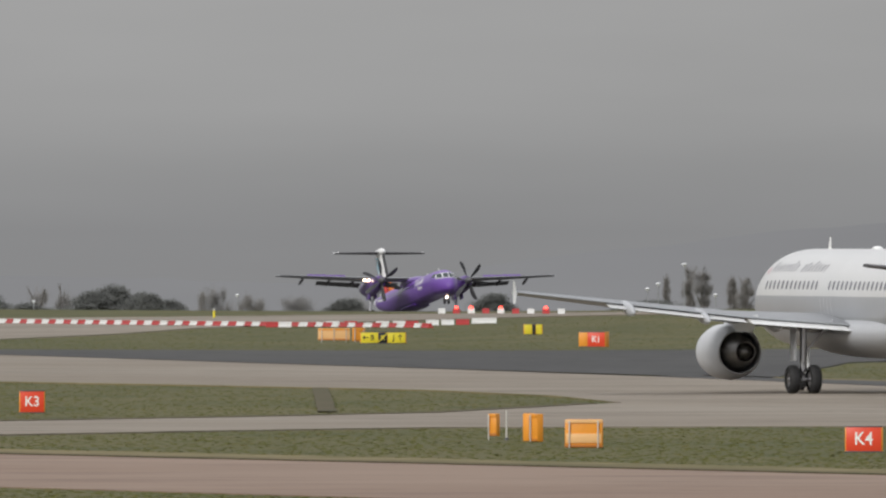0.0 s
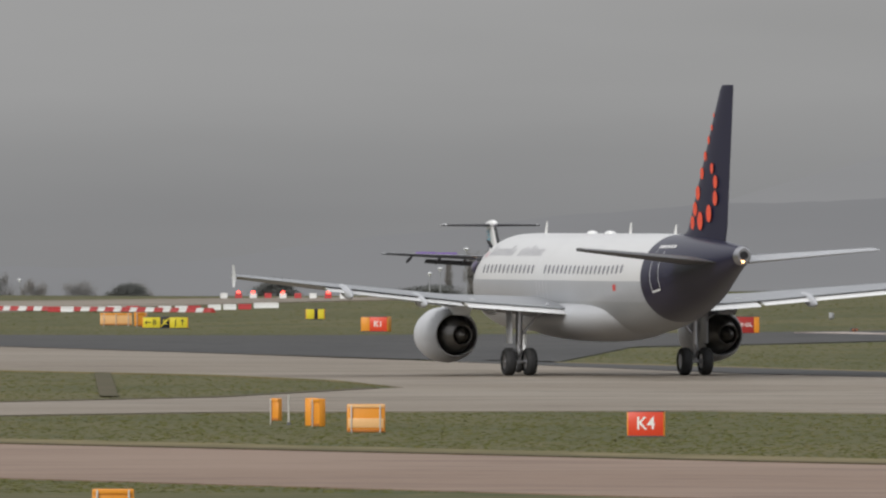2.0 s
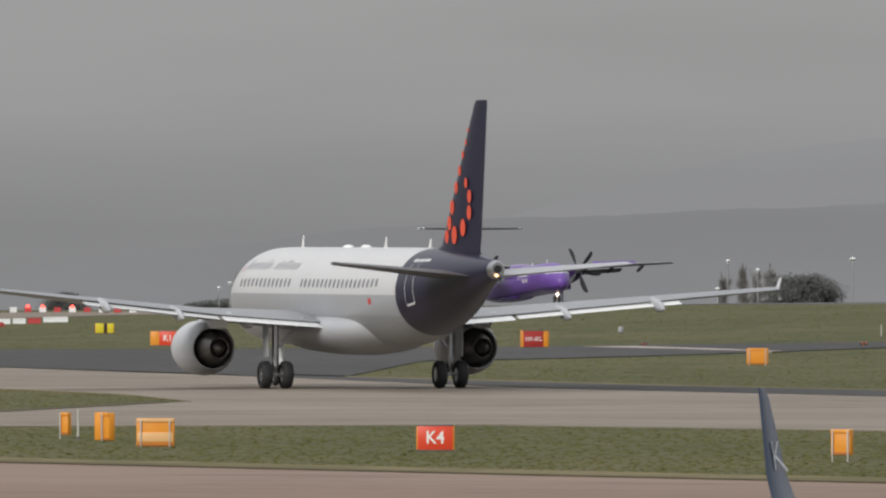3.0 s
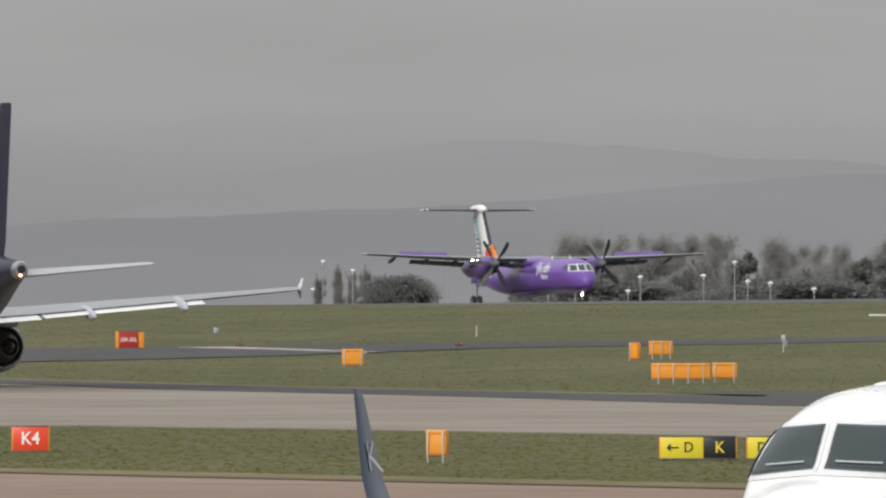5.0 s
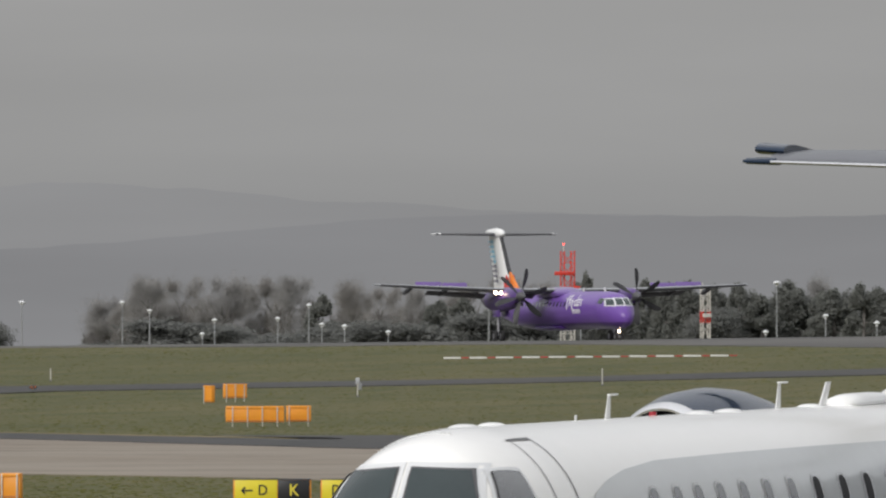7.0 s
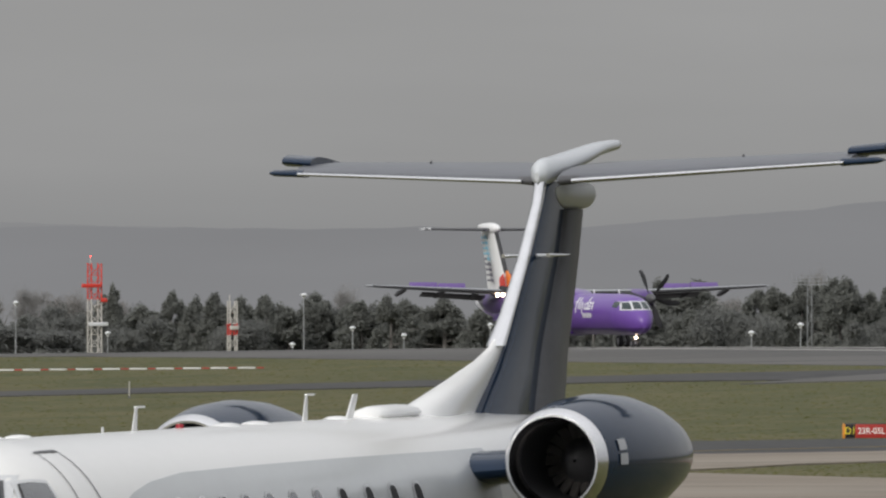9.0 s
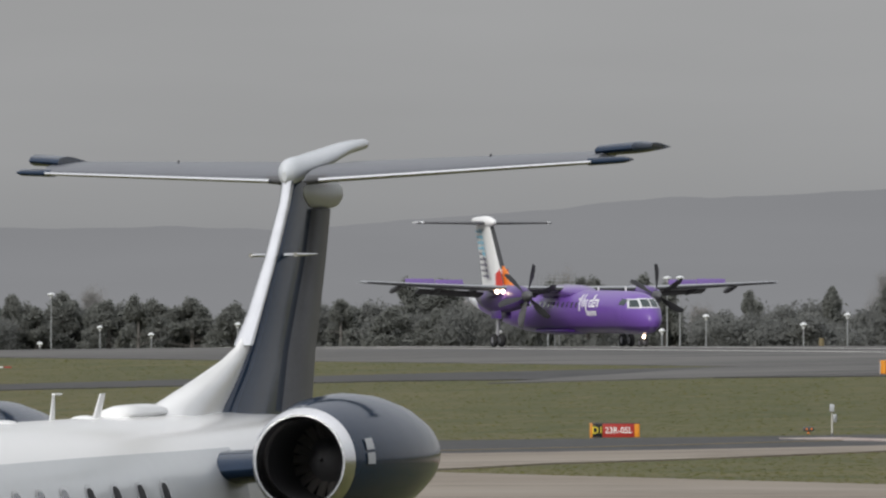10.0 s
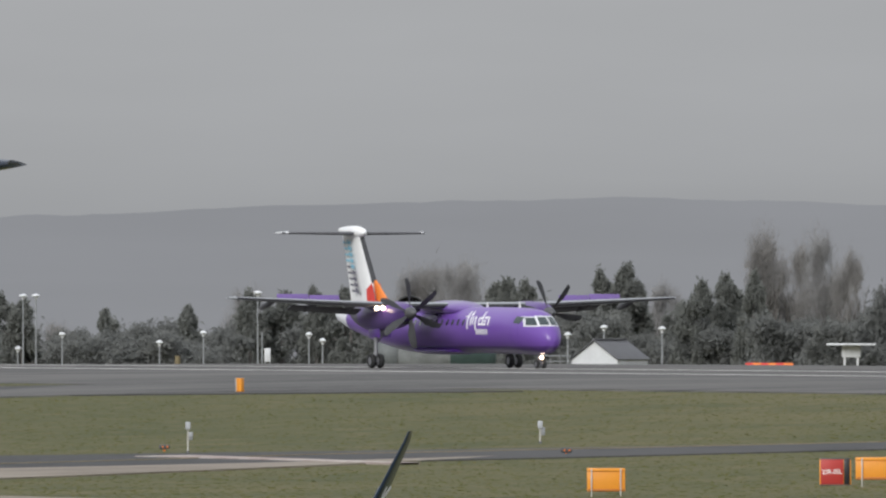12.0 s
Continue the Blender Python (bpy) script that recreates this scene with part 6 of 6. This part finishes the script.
def build_far_structures():
    # gabled hut with pale walls
    x, y, d = beside_runway(6.045, 450)
    hut = thing("hut", "small white-gabled hut with a dark roof behind the runway", "building", facing(x, y, 62, 0.1))
    L, W, E, R = 4.6, 3.7, 1.25, 2.55
    bm = bmesh.new()
    rings(bm, [[(x0, -W / 2, 0), (x0, W / 2, 0), (x0, W / 2, E), (x0, 0, R), (x0, -W / 2, E)] for x0 in (-L / 2, L / 2)])
    part("wall", bm, ROOFWHITE, hut, "white gable wall")
    for s in (1, -1):
        bm = bmesh.new()
        sl = math.hypot(W / 2, R - E)
        m = Matrix.Translation((0, s * W / 4, (E + R) / 2 + 0.06)) @ Matrix.Rotation(-s * math.atan2(R - E, W / 2), 4, "X")
        box(bm, (0, 0, 0), (L + 0.4, sl + 0.3, 0.08), 0.01, m)
        part("roof", bm, DARKGREY, hut, "dark roof slope")
    fence = thing("railing", "short grey steel railing beside the hut", "railing", facing(*beside_runway(5.845, 450)[:2]))
    for k in range(4):
        bm = bmesh.new()
        rod(bm, (-1.1 + 0.73 * k, 0, 0), (-1.1 + 0.73 * k, 0, 1.5), 0.03)
        part("post", bm, LAMPGREY, fence)
    for z in (1.45, 1.05):
        bm = bmesh.new()
        rod(bm, (-1.15, 0, z), (1.15, 0, z), 0.035)
        part("rail", bm, LAMPGREY, fence)
    x, y, d = beside_runway(5.925, 450)
    buoy = thing("marker_cone", "small orange marker by the railing", "marker", facing(x, y))
    bm = bmesh.new()
    rod(bm, (0, 0, 0), (0, 0, 1.4), 0.2, 0.15, 14)
    part("cone", bm, ORANGE, buoy)
    # training rig: stripped fuselage sections with an engine on top
    x, y, d = beside_runway(5.40, 440)
    rig = thing("fire_training_rig", "weathered green and grey fuselage mock-up with an engine on top", "training rig", facing(x, y, 0, 0.1) @ Matrix.Diagonal((0.9, 0.72, 0.70, 1)))
    st = smooth_stations([(-4.6, 2.0, 0.05, 0.05), (-4.4, 2.0, 1.4, 1.5), (-3.6, 2.1, 1.9, 2.1), (-2.9, 2.15, 1.95, 2.15)], 3)
    part("rear_section", hull(bmesh.new(), st, 28), RIGGREY, rig)
    st = smooth_stations([(-2.85, 2.2, 1.9, 2.1), (-2.4, 2.6, 2.2, 2.6), (-0.4, 3.05, 2.5, 3.1), (1.0, 3.3, 2.6, 3.35), (1.3, 3.3, 2.6, 3.35)], 3)
    part("middle_section", hull(bmesh.new(), st, 32), mat("pale_weathered_panels", (0.21, 0.22, 0.22), 0.6, var=0.35, scale=1.0), rig, "pale panelled fuselage section")
    st = smooth_stations([(1.31, 3.3, 2.62, 3.37), (2.2, 3.25, 2.55, 3.3), (3.4, 2.9, 2.3, 2.8), (4.4, 2.3, 1.7, 2.1), (4.9, 2.0, 0.9, 1.2), (5.0, 1.9, 0.1, 0.1)], 4)
    nose = part("nose_section", hull(bmesh.new(), st, 36), RIGGREEN, rig, "weathered green nose section")
    bm = bmesh.new()
    patch(bm, st, [(2.2, 230), (3.8, 230), (3.6, 252), (2.4, 252)], 0.02, 4, 3)
    part("windscreen_panel", bm, GREY, nose)
    bm = bmesh.new()
    nn = 28
    rings(bm, [[(-1.9 + 1.0 * math.cos(2 * math.pi * i / nn) * q, yy, 6.9 + 1.0 * math.sin(2 * math.pi * i / nn) * q) for i in range(nn)] for yy, q in ((2.6, 0.6), (1.0, 0.95), (-1.2, 1.2), (-2.2, 1.2), (-2.35, 1.12), (-2.2, 1.02), (-0.6, 0.95))], cap=False)
    eng = part("engine_shell", bm, SOOT, rig, "dark burnt engine shell")
    bm = bmesh.new()
    rod(bm, (-1.9, -0.7, 6.9), (-1.9, -0.6, 6.9), 0.98, n=24)
    part("engine_face", bm, DARKHOLE, eng)
    bm = bmesh.new()
    box(bm, (-3.2, 0.4, 5.4), (2.4, 1.6, 1.7), 0.35)
    part("engine_mount", bm, SOOT, rig, "dark engine mount")
    for k in range(5):
        bm = bmesh.new()
        box(bm, (-2.0 + 0.75 * k, -2.42 - 0.05 * k, 3.6 + 0.1 * k), (0.09, 0.12, 0.42), 0.02)
        part("slot", bm, DARKHOLE, rig)
    # pale canopy table and low red barrier at the far side
    x, y, d = beside_runway(6.93, 450)
    tb = thing("canopy", "pale flat canopy on two posts behind the runway", "canopy", facing(x, y))
    bm = bmesh.new()
    box(bm, (0, 0, 2.0), (3.4, 2.2, 0.14), 0.03)
    part("roof", bm, ROOFWHITE, tb)
    for k in (-1, 1):
        bm = bmesh.new()
        box(bm, (k * 0.45, 0, 0.97), (0.16, 0.16, 1.94), 0.02)
        part("post", bm, PALEGREY, tb)
    bm = bmesh.new()
    box(bm, (0, 0, 1.5), (1.3, 0.3, 0.8), 0.05)
    part("panel", bm, PALEGREY, tb)
    for k in range(6):
        x, y, d = beside_runway(6.56 + 0.028 * k, 408)
        ob = new("plastic_barrier", mesh_of(block_mesh(0.6, 0.20, 0.30), "barrier", ORANGE if k % 2 else RED))
        ob.matrix_basis = facing(x, y, 0, 0.05)
        tagged(ob, "low orange-red barrier at the runway edge", "barrier", "low runway barriers")
    x, y, d = beside_runway(4.79, 440)
    cab = thing("equipment_cabinet", "white equipment cabinet on a frame behind the runway", "cabinet", facing(x, y))
    bm = bmesh.new()
    box(bm, (0, 0, 1.5), (0.45, 0.4, 1.0), 0.03)
    part("cabinet_body", bm, LAMPHEAD, cab)
    for k in (-1, 1):
        bm = bmesh.new()
        box(bm, (k * 0.18, 0, 0.6), (0.08, 0.08, 1.25), 0.01)
        part("leg", bm, LAMPGREY, cab)
    bm = bmesh.new()
    rod(bm, (-0.4, 0, 0), (-0.4, 0, 3.2), 0.05)
    part("pole", bm, LAMPGREY, cab)
    x, y, d = beside_runway(4.46, 440)
    yb = thing("marker_cone", "small yellow-brown marker behind the runway", "marker", facing(x, y))
    bm = bmesh.new()
    rod(bm, (0, 0, 0), (0, 0, 1.6), 0.3, 0.18, 12)
    part("cone", bm, YELLOW_LINE, yb)
    x, y = -98.0, 1110.0
    yp = thing("marker_post", "small yellow post beside the closed taxiway", "post", facing(x, y))
    bm = bmesh.new()
    rod(bm, (0, 0, 0), (0, 0, 0.60), 0.10, 0.08, 10)
    part("pole", bm, SIGNYELLOW, yp)
    bm = bmesh.new()
    bmesh.ops.create_uvsphere(bm, u_segments=10, v_segments=8, radius=0.09, matrix=Matrix.Translation((0, 0, 0.62)))
    part("lens", bm, LAMPHEAD, yp)


build_far_structures()


# bearing, metres across to the tree line, height, spread
ROUND_TREES = [(-5.87, 518, 8.9, 8.3), (-5.491, 519, 7.4, 7.1), (-5.421, 524, 8.6, 7.4), (-5.318, 525, 7.2, 4.4), (-5.276, 520, 6.2, 4.4), (-5.196, 529, 6.0, 4.2), (-4.556, 526, 4.0, 5.6), (-4.018, 532, 4.6, 5.4), (-1.377, 637, 7.8, 6.4), (-1.368, 633, 8.5, 6.8), (-1.289, 637, 8.6, 8.6), (-1.267, 643, 8.5, 7.5), (7.041, 636, 14.0, 4.9)]
POPLARS = [(-5.68, 581, 21.8, 3.9), (-5.603, 590, 22.8, 3.4), (-3.387, 582, 8.9, 1.4), (-3.305, 587, 10.7, 2.1), (-3.257, 588, 10.3, 2.7), (-3.141, 582, 8.2, 1.9), (-3.097, 577, 8.2, 2.4), (-1.603, 589, 8.6, 1.9), (-1.534, 577, 9.3, 1.7), (-1.484, 703, 13.0, 2.3), (-1.437, 698, 12.9, 2.2)]
BARE_TREES_A = [(-5.095, 569, 12.9, 4.2), (-5.026, 573, 13.3, 4.9), (-4.909, 575, 12.1, 5.2), (-4.743, 574, 10.2, 7.2), (-4.515, 579, 9.2, 5.1), (-0.849, 696, 11.3, 4.8), (-0.817, 697, 12.2, 8.4), (-0.766, 691, 11.8, 4.8), (-0.67, 685, 14.4, 7.1), (-0.665, 690, 14.5, 6.8), (-0.54, 692, 14.9, 8.5), (-0.395, 687, 14.3, 8.4), (-0.261, 694, 14.7, 7.5), (-0.136, 694, 14.4, 7.4), (0.081, 695, 13.5, 6.4), (0.195, 693, 13.1, 7.3), (0.299, 693, 12.8, 5.4), (0.469, 687, 13.6, 6.2), (0.645, 696, 14.0, 7.1), (0.755, 690, 13.0, 8.8), (0.962, 684, 12.5, 8.6), (1.785, 685, 13.6, 6.6), (3.207, 690, 12.6, 7.0), (3.38, 685, 12.5, 6.2)]
BARE_TREES_B = [(3.494, 685, 14.8, 5.4), (4.005, 691, 11.4, 6.0), (4.699, 691, 14.8, 5.1), (5.3, 694, 14.3, 5.0), (5.342, 688, 16.8, 7.1), (5.352, 688, 16.5, 5.7), (5.456, 697, 17.9, 7.9), (5.476, 682, 17.2, 7.0), (5.932, 688, 14.0, 6.9), (6.244, 683, 14.8, 4.8), (6.627, 694, 20.1, 5.4), (6.731, 697, 19.3, 5.4), (6.824, 695, 20.0, 4.7), (6.917, 694, 18.6, 4.0)]
BARE_TREES = BARE_TREES_A + BARE_TREES_B
CONIFERS_A = [(-0.041, 645, 11.6, 4.5), (0.387, 655, 10.8, 4.7), (0.485, 649, 11.1, 5.0), (0.599, 654, 10.2, 4.2), (0.94, 646, 14.3, 2.9), (1.035, 653, 11.7, 4.1), (1.049, 648, 11.4, 7.3), (1.153, 652, 13.4, 4.1), (1.236, 645, 12.6, 4.0), (1.308, 645, 13.1, 4.8), (1.412, 654, 12.6, 4.8), (1.495, 654, 12.4, 4.8), (1.578, 651, 11.3, 4.8), (1.681, 657, 13.1, 6.4), (1.847, 656, 12.0, 6.3), (1.951, 645, 12.6, 4.6), (2.023, 657, 12.2, 5.5), (2.147, 652, 12.3, 7.0), (2.303, 652, 11.6, 6.2), (2.427, 658, 11.9, 6.2), (2.593, 655, 12.2, 6.1), (2.717, 655, 11.8, 6.1), (2.883, 643, 11.0, 5.9), (2.948, 656, 14.2, 6.0)]
CONIFERS_B = [(3.049, 648, 10.8, 5.9), (3.073, 657, 14.1, 7.5), (3.373, 645, 13.2, 5.1), (3.466, 651, 14.0, 4.4), (3.505, 656, 13.6, 4.4), (3.57, 653, 14.2, 5.8), (3.608, 644, 14.1, 5.7), (3.702, 647, 12.5, 5.0), (3.808, 653, 14.5, 5.0), (3.891, 648, 13.7, 5.0), (4.73, 645, 14.4, 4.1), (4.844, 650, 14.1, 6.2), (4.969, 644, 14.6, 3.4), (5.072, 650, 14.5, 4.7), (5.176, 651, 14.9, 4.7), (5.632, 650, 14.7, 4.6), (5.658, 648, 15.1, 5.6), (5.735, 645, 14.8, 4.6), (5.787, 654, 12.5, 5.3), (6.016, 648, 15.9, 3.9), (6.109, 650, 16.5, 5.2), (6.368, 651, 14.7, 4.5), (6.482, 657, 15.3, 5.2), (6.575, 651, 15.6, 3.2)]
CONIFERS_C = [(7.187, 650, 13.0, 6.2), (7.352, 647, 13.2, 6.2), (7.539, 646, 12.3, 6.1)]
CONIFERS = CONIFERS_A + CONIFERS_B + CONIFERS_C
SHRUBS = [(-5.623, 511, 5.4, 7.9), (-3.468, 518, 3.6, 6.8), (-0.53, 631, 8.7, 15.5), (-0.198, 619, 8.4, 11.6), (0.185, 631, 8.7, 14.1), (0.651, 623, 9.5, 12.8), (0.977, 626, 11.3, 6.3), (3.215, 618, 11.1, 5.6), (3.259, 628, 11.2, 5.7), (3.705, 618, 10.4, 4.8), (4.14, 628, 10.6, 6.1), (4.326, 628, 10.3, 7.4), (4.554, 625, 10.8, 7.3), (5.871, 623, 13.2, 6.9), (6.689, 630, 11.3, 6.2), (6.896, 630, 11.5, 6.1)]


# ---- trees beyond the runway ----
def leaf_cloud(bm, n, size, inside, rng):
    """Many small pointed leaf sprays scattered in a crown, each an island of its own."""
    made = 0
    while made < n:
        p = inside(rng)
        if p is None:
            continue
        made += 1
        q = Euler((rng.uniform(0, 6.3), rng.uniform(0, 6.3), rng.uniform(0, 6.3))).to_matrix()
        s = size * rng.uniform(0.6, 1.5)
        bm.faces.new([bm.verts.new(p + q @ Vector(v) * s) for v in ((-0.5, -0.16, 0), (0.6, 0, 0), (-0.3, 0.20, 0))])


def tree(name, seed):
    """A tree of about ten metres; returns the thing. Kinds: conifer, round, shrub, bare, poplar."""
    rng = random.Random(seed)
    label, cat = {"conifer": ("dark needle-leaved tree with a ragged crown", "conifer"), "round": ("dark dense evergreen tree with a rounded crown", "tree"),
                  "shrub": ("dark thicket of mixed shrubs beneath taller trees", "shrub"), "bare": ("leafless grey-brown tree with fine twigs", "tree"),
                  "poplar": ("slender leafless upright tree", "tree")}[name]
    ob = thing({"conifer": "conifer", "round": "evergreen_tree", "shrub": "shrub", "bare": "bare_tree", "poplar": "slender_tree"}[name], label, cat, group="trees beyond the runway")
    if name in ("bare", "poplar"):
        wood, twigs = bmesh.new(), bmesh.new()
        def limb(p, d, length, r, level):
            rod(wood, p, p + d * length, r, r * 0.6, 5 if level else 7)
            if level == 2:
                return
            for k in range((12, 8)[level]):
                f = rng.uniform(0.3 if level == 0 else 0.15, 1.0)
                spread = (0.5 if name == "bare" else 0.26) * (1.15 if level else 1.0)
                nd = (d + Vector((rng.gauss(0, spread), rng.gauss(0, spread), rng.uniform(0.1, 0.6)))).normalized()
                limb(p + d * length * f, nd, length * rng.uniform(0.35, 0.55) * (1.0 if name == "bare" else 0.7) * (1.1 - 0.45 * f if level == 0 else 1), r * 0.42, level + 1)
        if name == "bare":
            for k in range(3):
                limb(Vector((rng.uniform(-1, 1), rng.uniform(-1, 1), 0)), Vector((rng.uniform(-0.25, 0.25), rng.uniform(-0.25, 0.25), 1)).normalized(), rng.uniform(5.0, 6.6), 0.2, 0)
        else:
            limb(Vector((0, 0, 0)), Vector((0, 0, 1)), 8.6, 0.17, 0)
        # fine twigs in uneven puffs round the limbs, most of them rising
        wide = 2.1 if name == "bare" else 0.85
        puffs = []
        for k in range(30):
            z = rng.uniform(2.2, 9.2)
            reach = wide * math.sqrt(max(0.05, 1 - ((z - 5.4) / 4.7) ** 2))
            a, q = rng.uniform(0, 6.3), reach * math.sqrt(rng.random())
            puffs.append((Vector((q * math.cos(a), q * math.sin(a), z)), rng.uniform(0.5, 0.95) * (1.0 if name == "bare" else 0.55)))
        for k in range(11000 if name == "bare" else 7000):
            c, size = rng.choice(puffs)
            p = c + Vector((rng.gauss(0, 0.55), rng.gauss(0, 0.55), rng.gauss(0, 0.75))) * size
            d = Vector((rng.gauss(0, 0.5), rng.gauss(0, 0.5), rng.uniform(0.2, 1.0))).normalized() * rng.uniform(0.3, 0.8)
            side = d.cross(Vector((rng.uniform(-1, 1), rng.uniform(-1, 1), rng.uniform(-1, 1)))).normalized() * 0.02
            twigs.faces.new([twigs.verts.new(v) for v in (p - side, p + side, p + d)])
        part("trunk", wood, BARK, ob, "", False)
        part("crown", twigs, TWIG if seed % 2 else BROWNTWIG, ob, "fine leafless twigs", False)
        return ob
    bm = bmesh.new()
    rod(bm, (0, 0, 0), (0.1, 0, 8.0 if name == "conifer" else 5.0), 0.22, 0.06, 8)
    for k in range(10):
        a, z = rng.uniform(0, 6.3), rng.uniform(1.5, 7.0 if name == "conifer" else 5.5)
        rod(bm, (0.05, 0, z), (1.7 * math.cos(a), 1.7 * math.sin(a), z + rng.uniform(-0.2, 1.0)), 0.07, 0.02, 5)
    part("trunk", bm, BARK, ob, "", False)
    bm = bmesh.new()
    lobes = []
    if name == "conifer":
        for k in range(46):
            z = rng.uniform(1.0, 9.3)
            rr = 2.5 * (1 - (z / 10.2) ** 1.5) + 0.12
            a = rng.uniform(0, 6.3)
            lobes.append((Vector((rr * 0.72 * math.cos(a), rr * 0.72 * math.sin(a), z)), rng.uniform(0.6, 1.0) * (0.3 + 0.19 * rr), 1.45))
        lobes += [(Vector((rng.uniform(-0.3, 0.3), 0, 9.5)), 0.35, 1.9), (Vector((rng.uniform(-1.2, 1.2), 0, 8.4)), 0.4, 1.9)]
    elif name == "round":
        for k in range(24):
            a, e, rr = rng.uniform(0, 6.3), rng.uniform(0, 1.5), 2.0
            lobes.append((Vector((rr * math.cos(a) * math.cos(e), rr * math.sin(a) * math.cos(e), 4.0 + 4.3 * math.sin(e) * rng.uniform(0.7, 1.05))), rng.uniform(0.9, 1.5), 0.9))
        for k in range(10):
            lobes.append((Vector((rng.uniform(-2, 2), rng.uniform(-2, 2), rng.uniform(0.8, 4))), 1.3, 1.0))
    else:
        for k in range(26):
            lobes.append((Vector((rng.uniform(-2.4, 2.4), rng.uniform(-1.5, 1.5), rng.uniform(0.8, 8.4))), rng.uniform(0.7, 1.4), 1.1))
    def inside(r):
        c, s, v = r.choice(lobes)
        d = Vector((r.gauss(0, 1), r.gauss(0, 1), r.gauss(0, 1))).normalized() * s * r.uniform(0.25, 1.05) * (1.0 if r.random() < 0.7 else r.uniform(1.0, 1.5))
        d.z *= v
        p = c + d
        return p if 0.1 < p.z < 10.6 else None
    leaf_cloud(bm, 15000, 0.36, inside, rng)
    part("crown", bm, {"conifer": PINE, "round": EVERGREEN, "shrub": EVERGREEN}[name], ob, "", False)
    return ob


def build_trees():
    rng = random.Random(11)
    rows = {"conifer": CONIFERS, "round": ROUND_TREES, "shrub": SHRUBS, "bare": BARE_TREES, "poplar": POPLARS}
    natural = {"conifer": (10.0, 2.7), "round": (9.4, 4.4), "shrub": (9.4, 3.6), "bare": (10.0, 4.7), "poplar": (10.0, 2.1)}
    for kind, table in rows.items():
        protos = []
        for i, (b, lat, h, w) in enumerate(table):
            x, y, d = beside_runway(b, lat)
            nh, nw = natural[kind]
            h += camber(x, y)
            m = pose(x, y, ground_z(x, y) - 0.1, 0, 0, rng.uniform(0, 360)) @ Matrix.Diagonal((w / nw, w / nw, h / nh, 1))
            if len(protos) < (5 if kind in ("conifer", "bare") else 3):
                ob = tree(kind, 20 + i)
                ob.matrix_basis = m
                protos.append((ob, m))
            else:
                src = protos[i % len(protos)][0]
                keep = src.matrix_basis.copy()
                src.matrix_basis = Matrix()
                copy_thing(src, m)
                src.matrix_basis = keep
    # thicket that closes the view below the crowns
    src = [tree("shrub", 60), tree("shrub", 61), tree("conifer", 62)]
    first = [None, None, None]
    b = -0.5
    i = 0
    while b < 8.4:
        lat = 655 + rng.uniform(-12, 26)
        x, y, d = beside_runway(b, lat)
        h = rng.uniform(9.4, 12.4) if b > 0.6 else rng.uniform(6.0, 8.2)
        w = rng.uniform(8.0, 11.0)
        m = pose(x, y, ground_z(x, y) - 0.1, 0, 0, rng.uniform(0, 360)) @ Matrix.Diagonal((w / 6.2, w / 6.2, h / 9.4, 1))
        k = i % 3
        if first[k] is None:
            first[k] = m
        else:
            copy_thing(src[k], m)
        i += 1
        b += 0.1
    for ob, m in zip(src, first):
        ob.matrix_basis = m


build_trees()


# ---- what moves ----
def runway_pose(s, pitch):
    """On its main wheels at s metres up the runway, nose up by pitch degrees."""
    x, y = plan(s, 360.35)
    z0 = ground_z(*plan(s, 360.35)) + 0.03
    return pose(x, y, z0, 0, 0, -90 + 17.77) @ pose(0, 0, 0, 0, -pitch, 0)


def taxi_pose(t):
    d = 5.09 * (t - 2.5) + 0.038 * (t - 2.5) ** 2 if t < 4 else 7.72 + 5.2 * (t - 4)
    a = radians(-18.916)
    x, y = -32.56 + math.sin(a) * d, 650.18 + math.cos(a) * d
    return pose(x, y, ground_z(x, y) + 0.03, 0, 0, 90 + 18.916)


def motions():
    roll = [(0, 1506, 6.1), (0.5, 1475, 5.8), (1, 1442, 5.6), (1.5, 1408.5, 5.3), (3.5, 1276.3, 2.6), (5.5, 1153, 1.1), (6, 1123.7, 0.9), (6.5, 1097.7, 0.75), (7, 1071, 0.6),
            (9, 971.6, 0.2), (9.5, 948.7, 0.12), (10, 925.2, 0.1), (10.5, 903.4, 0.05), (11, 881, 0.03), (11.5, 861, 0.0), (12, 840.3, 0.0)]
    walk(turboprop, [(t, runway_pose(s, a)) for t, s, a in roll])
    walk(airliner, [(0.5 * k, taxi_pose(0.5 * k)) for k in range(25)])
    for k, p in enumerate(propellers):
        at = p.location.copy()
        walk(p, [(0.1 * i, Matrix.Translation(at) @ pose(0, 0, 0, -74.0 * i)) for i in range(121)])
    for ob in airliner_wheels:
        at, r = ob.location.copy(), ob.location.z
        turn = math.degrees(5.12 / r) * 0.1
        walk(ob, [(0.1 * i, Matrix.Translation(at) @ pose(0, 0, 0, 0, turn * i, 0)) for i in range(121)])
    for ob in turboprop_wheels:
        at = ob.location.copy()
        walk(ob, [(0.1 * i, Matrix.Translation(at) @ pose(0, 0, 0, 0, 80.0 * i, 0)) for i in range(121)])


motions()
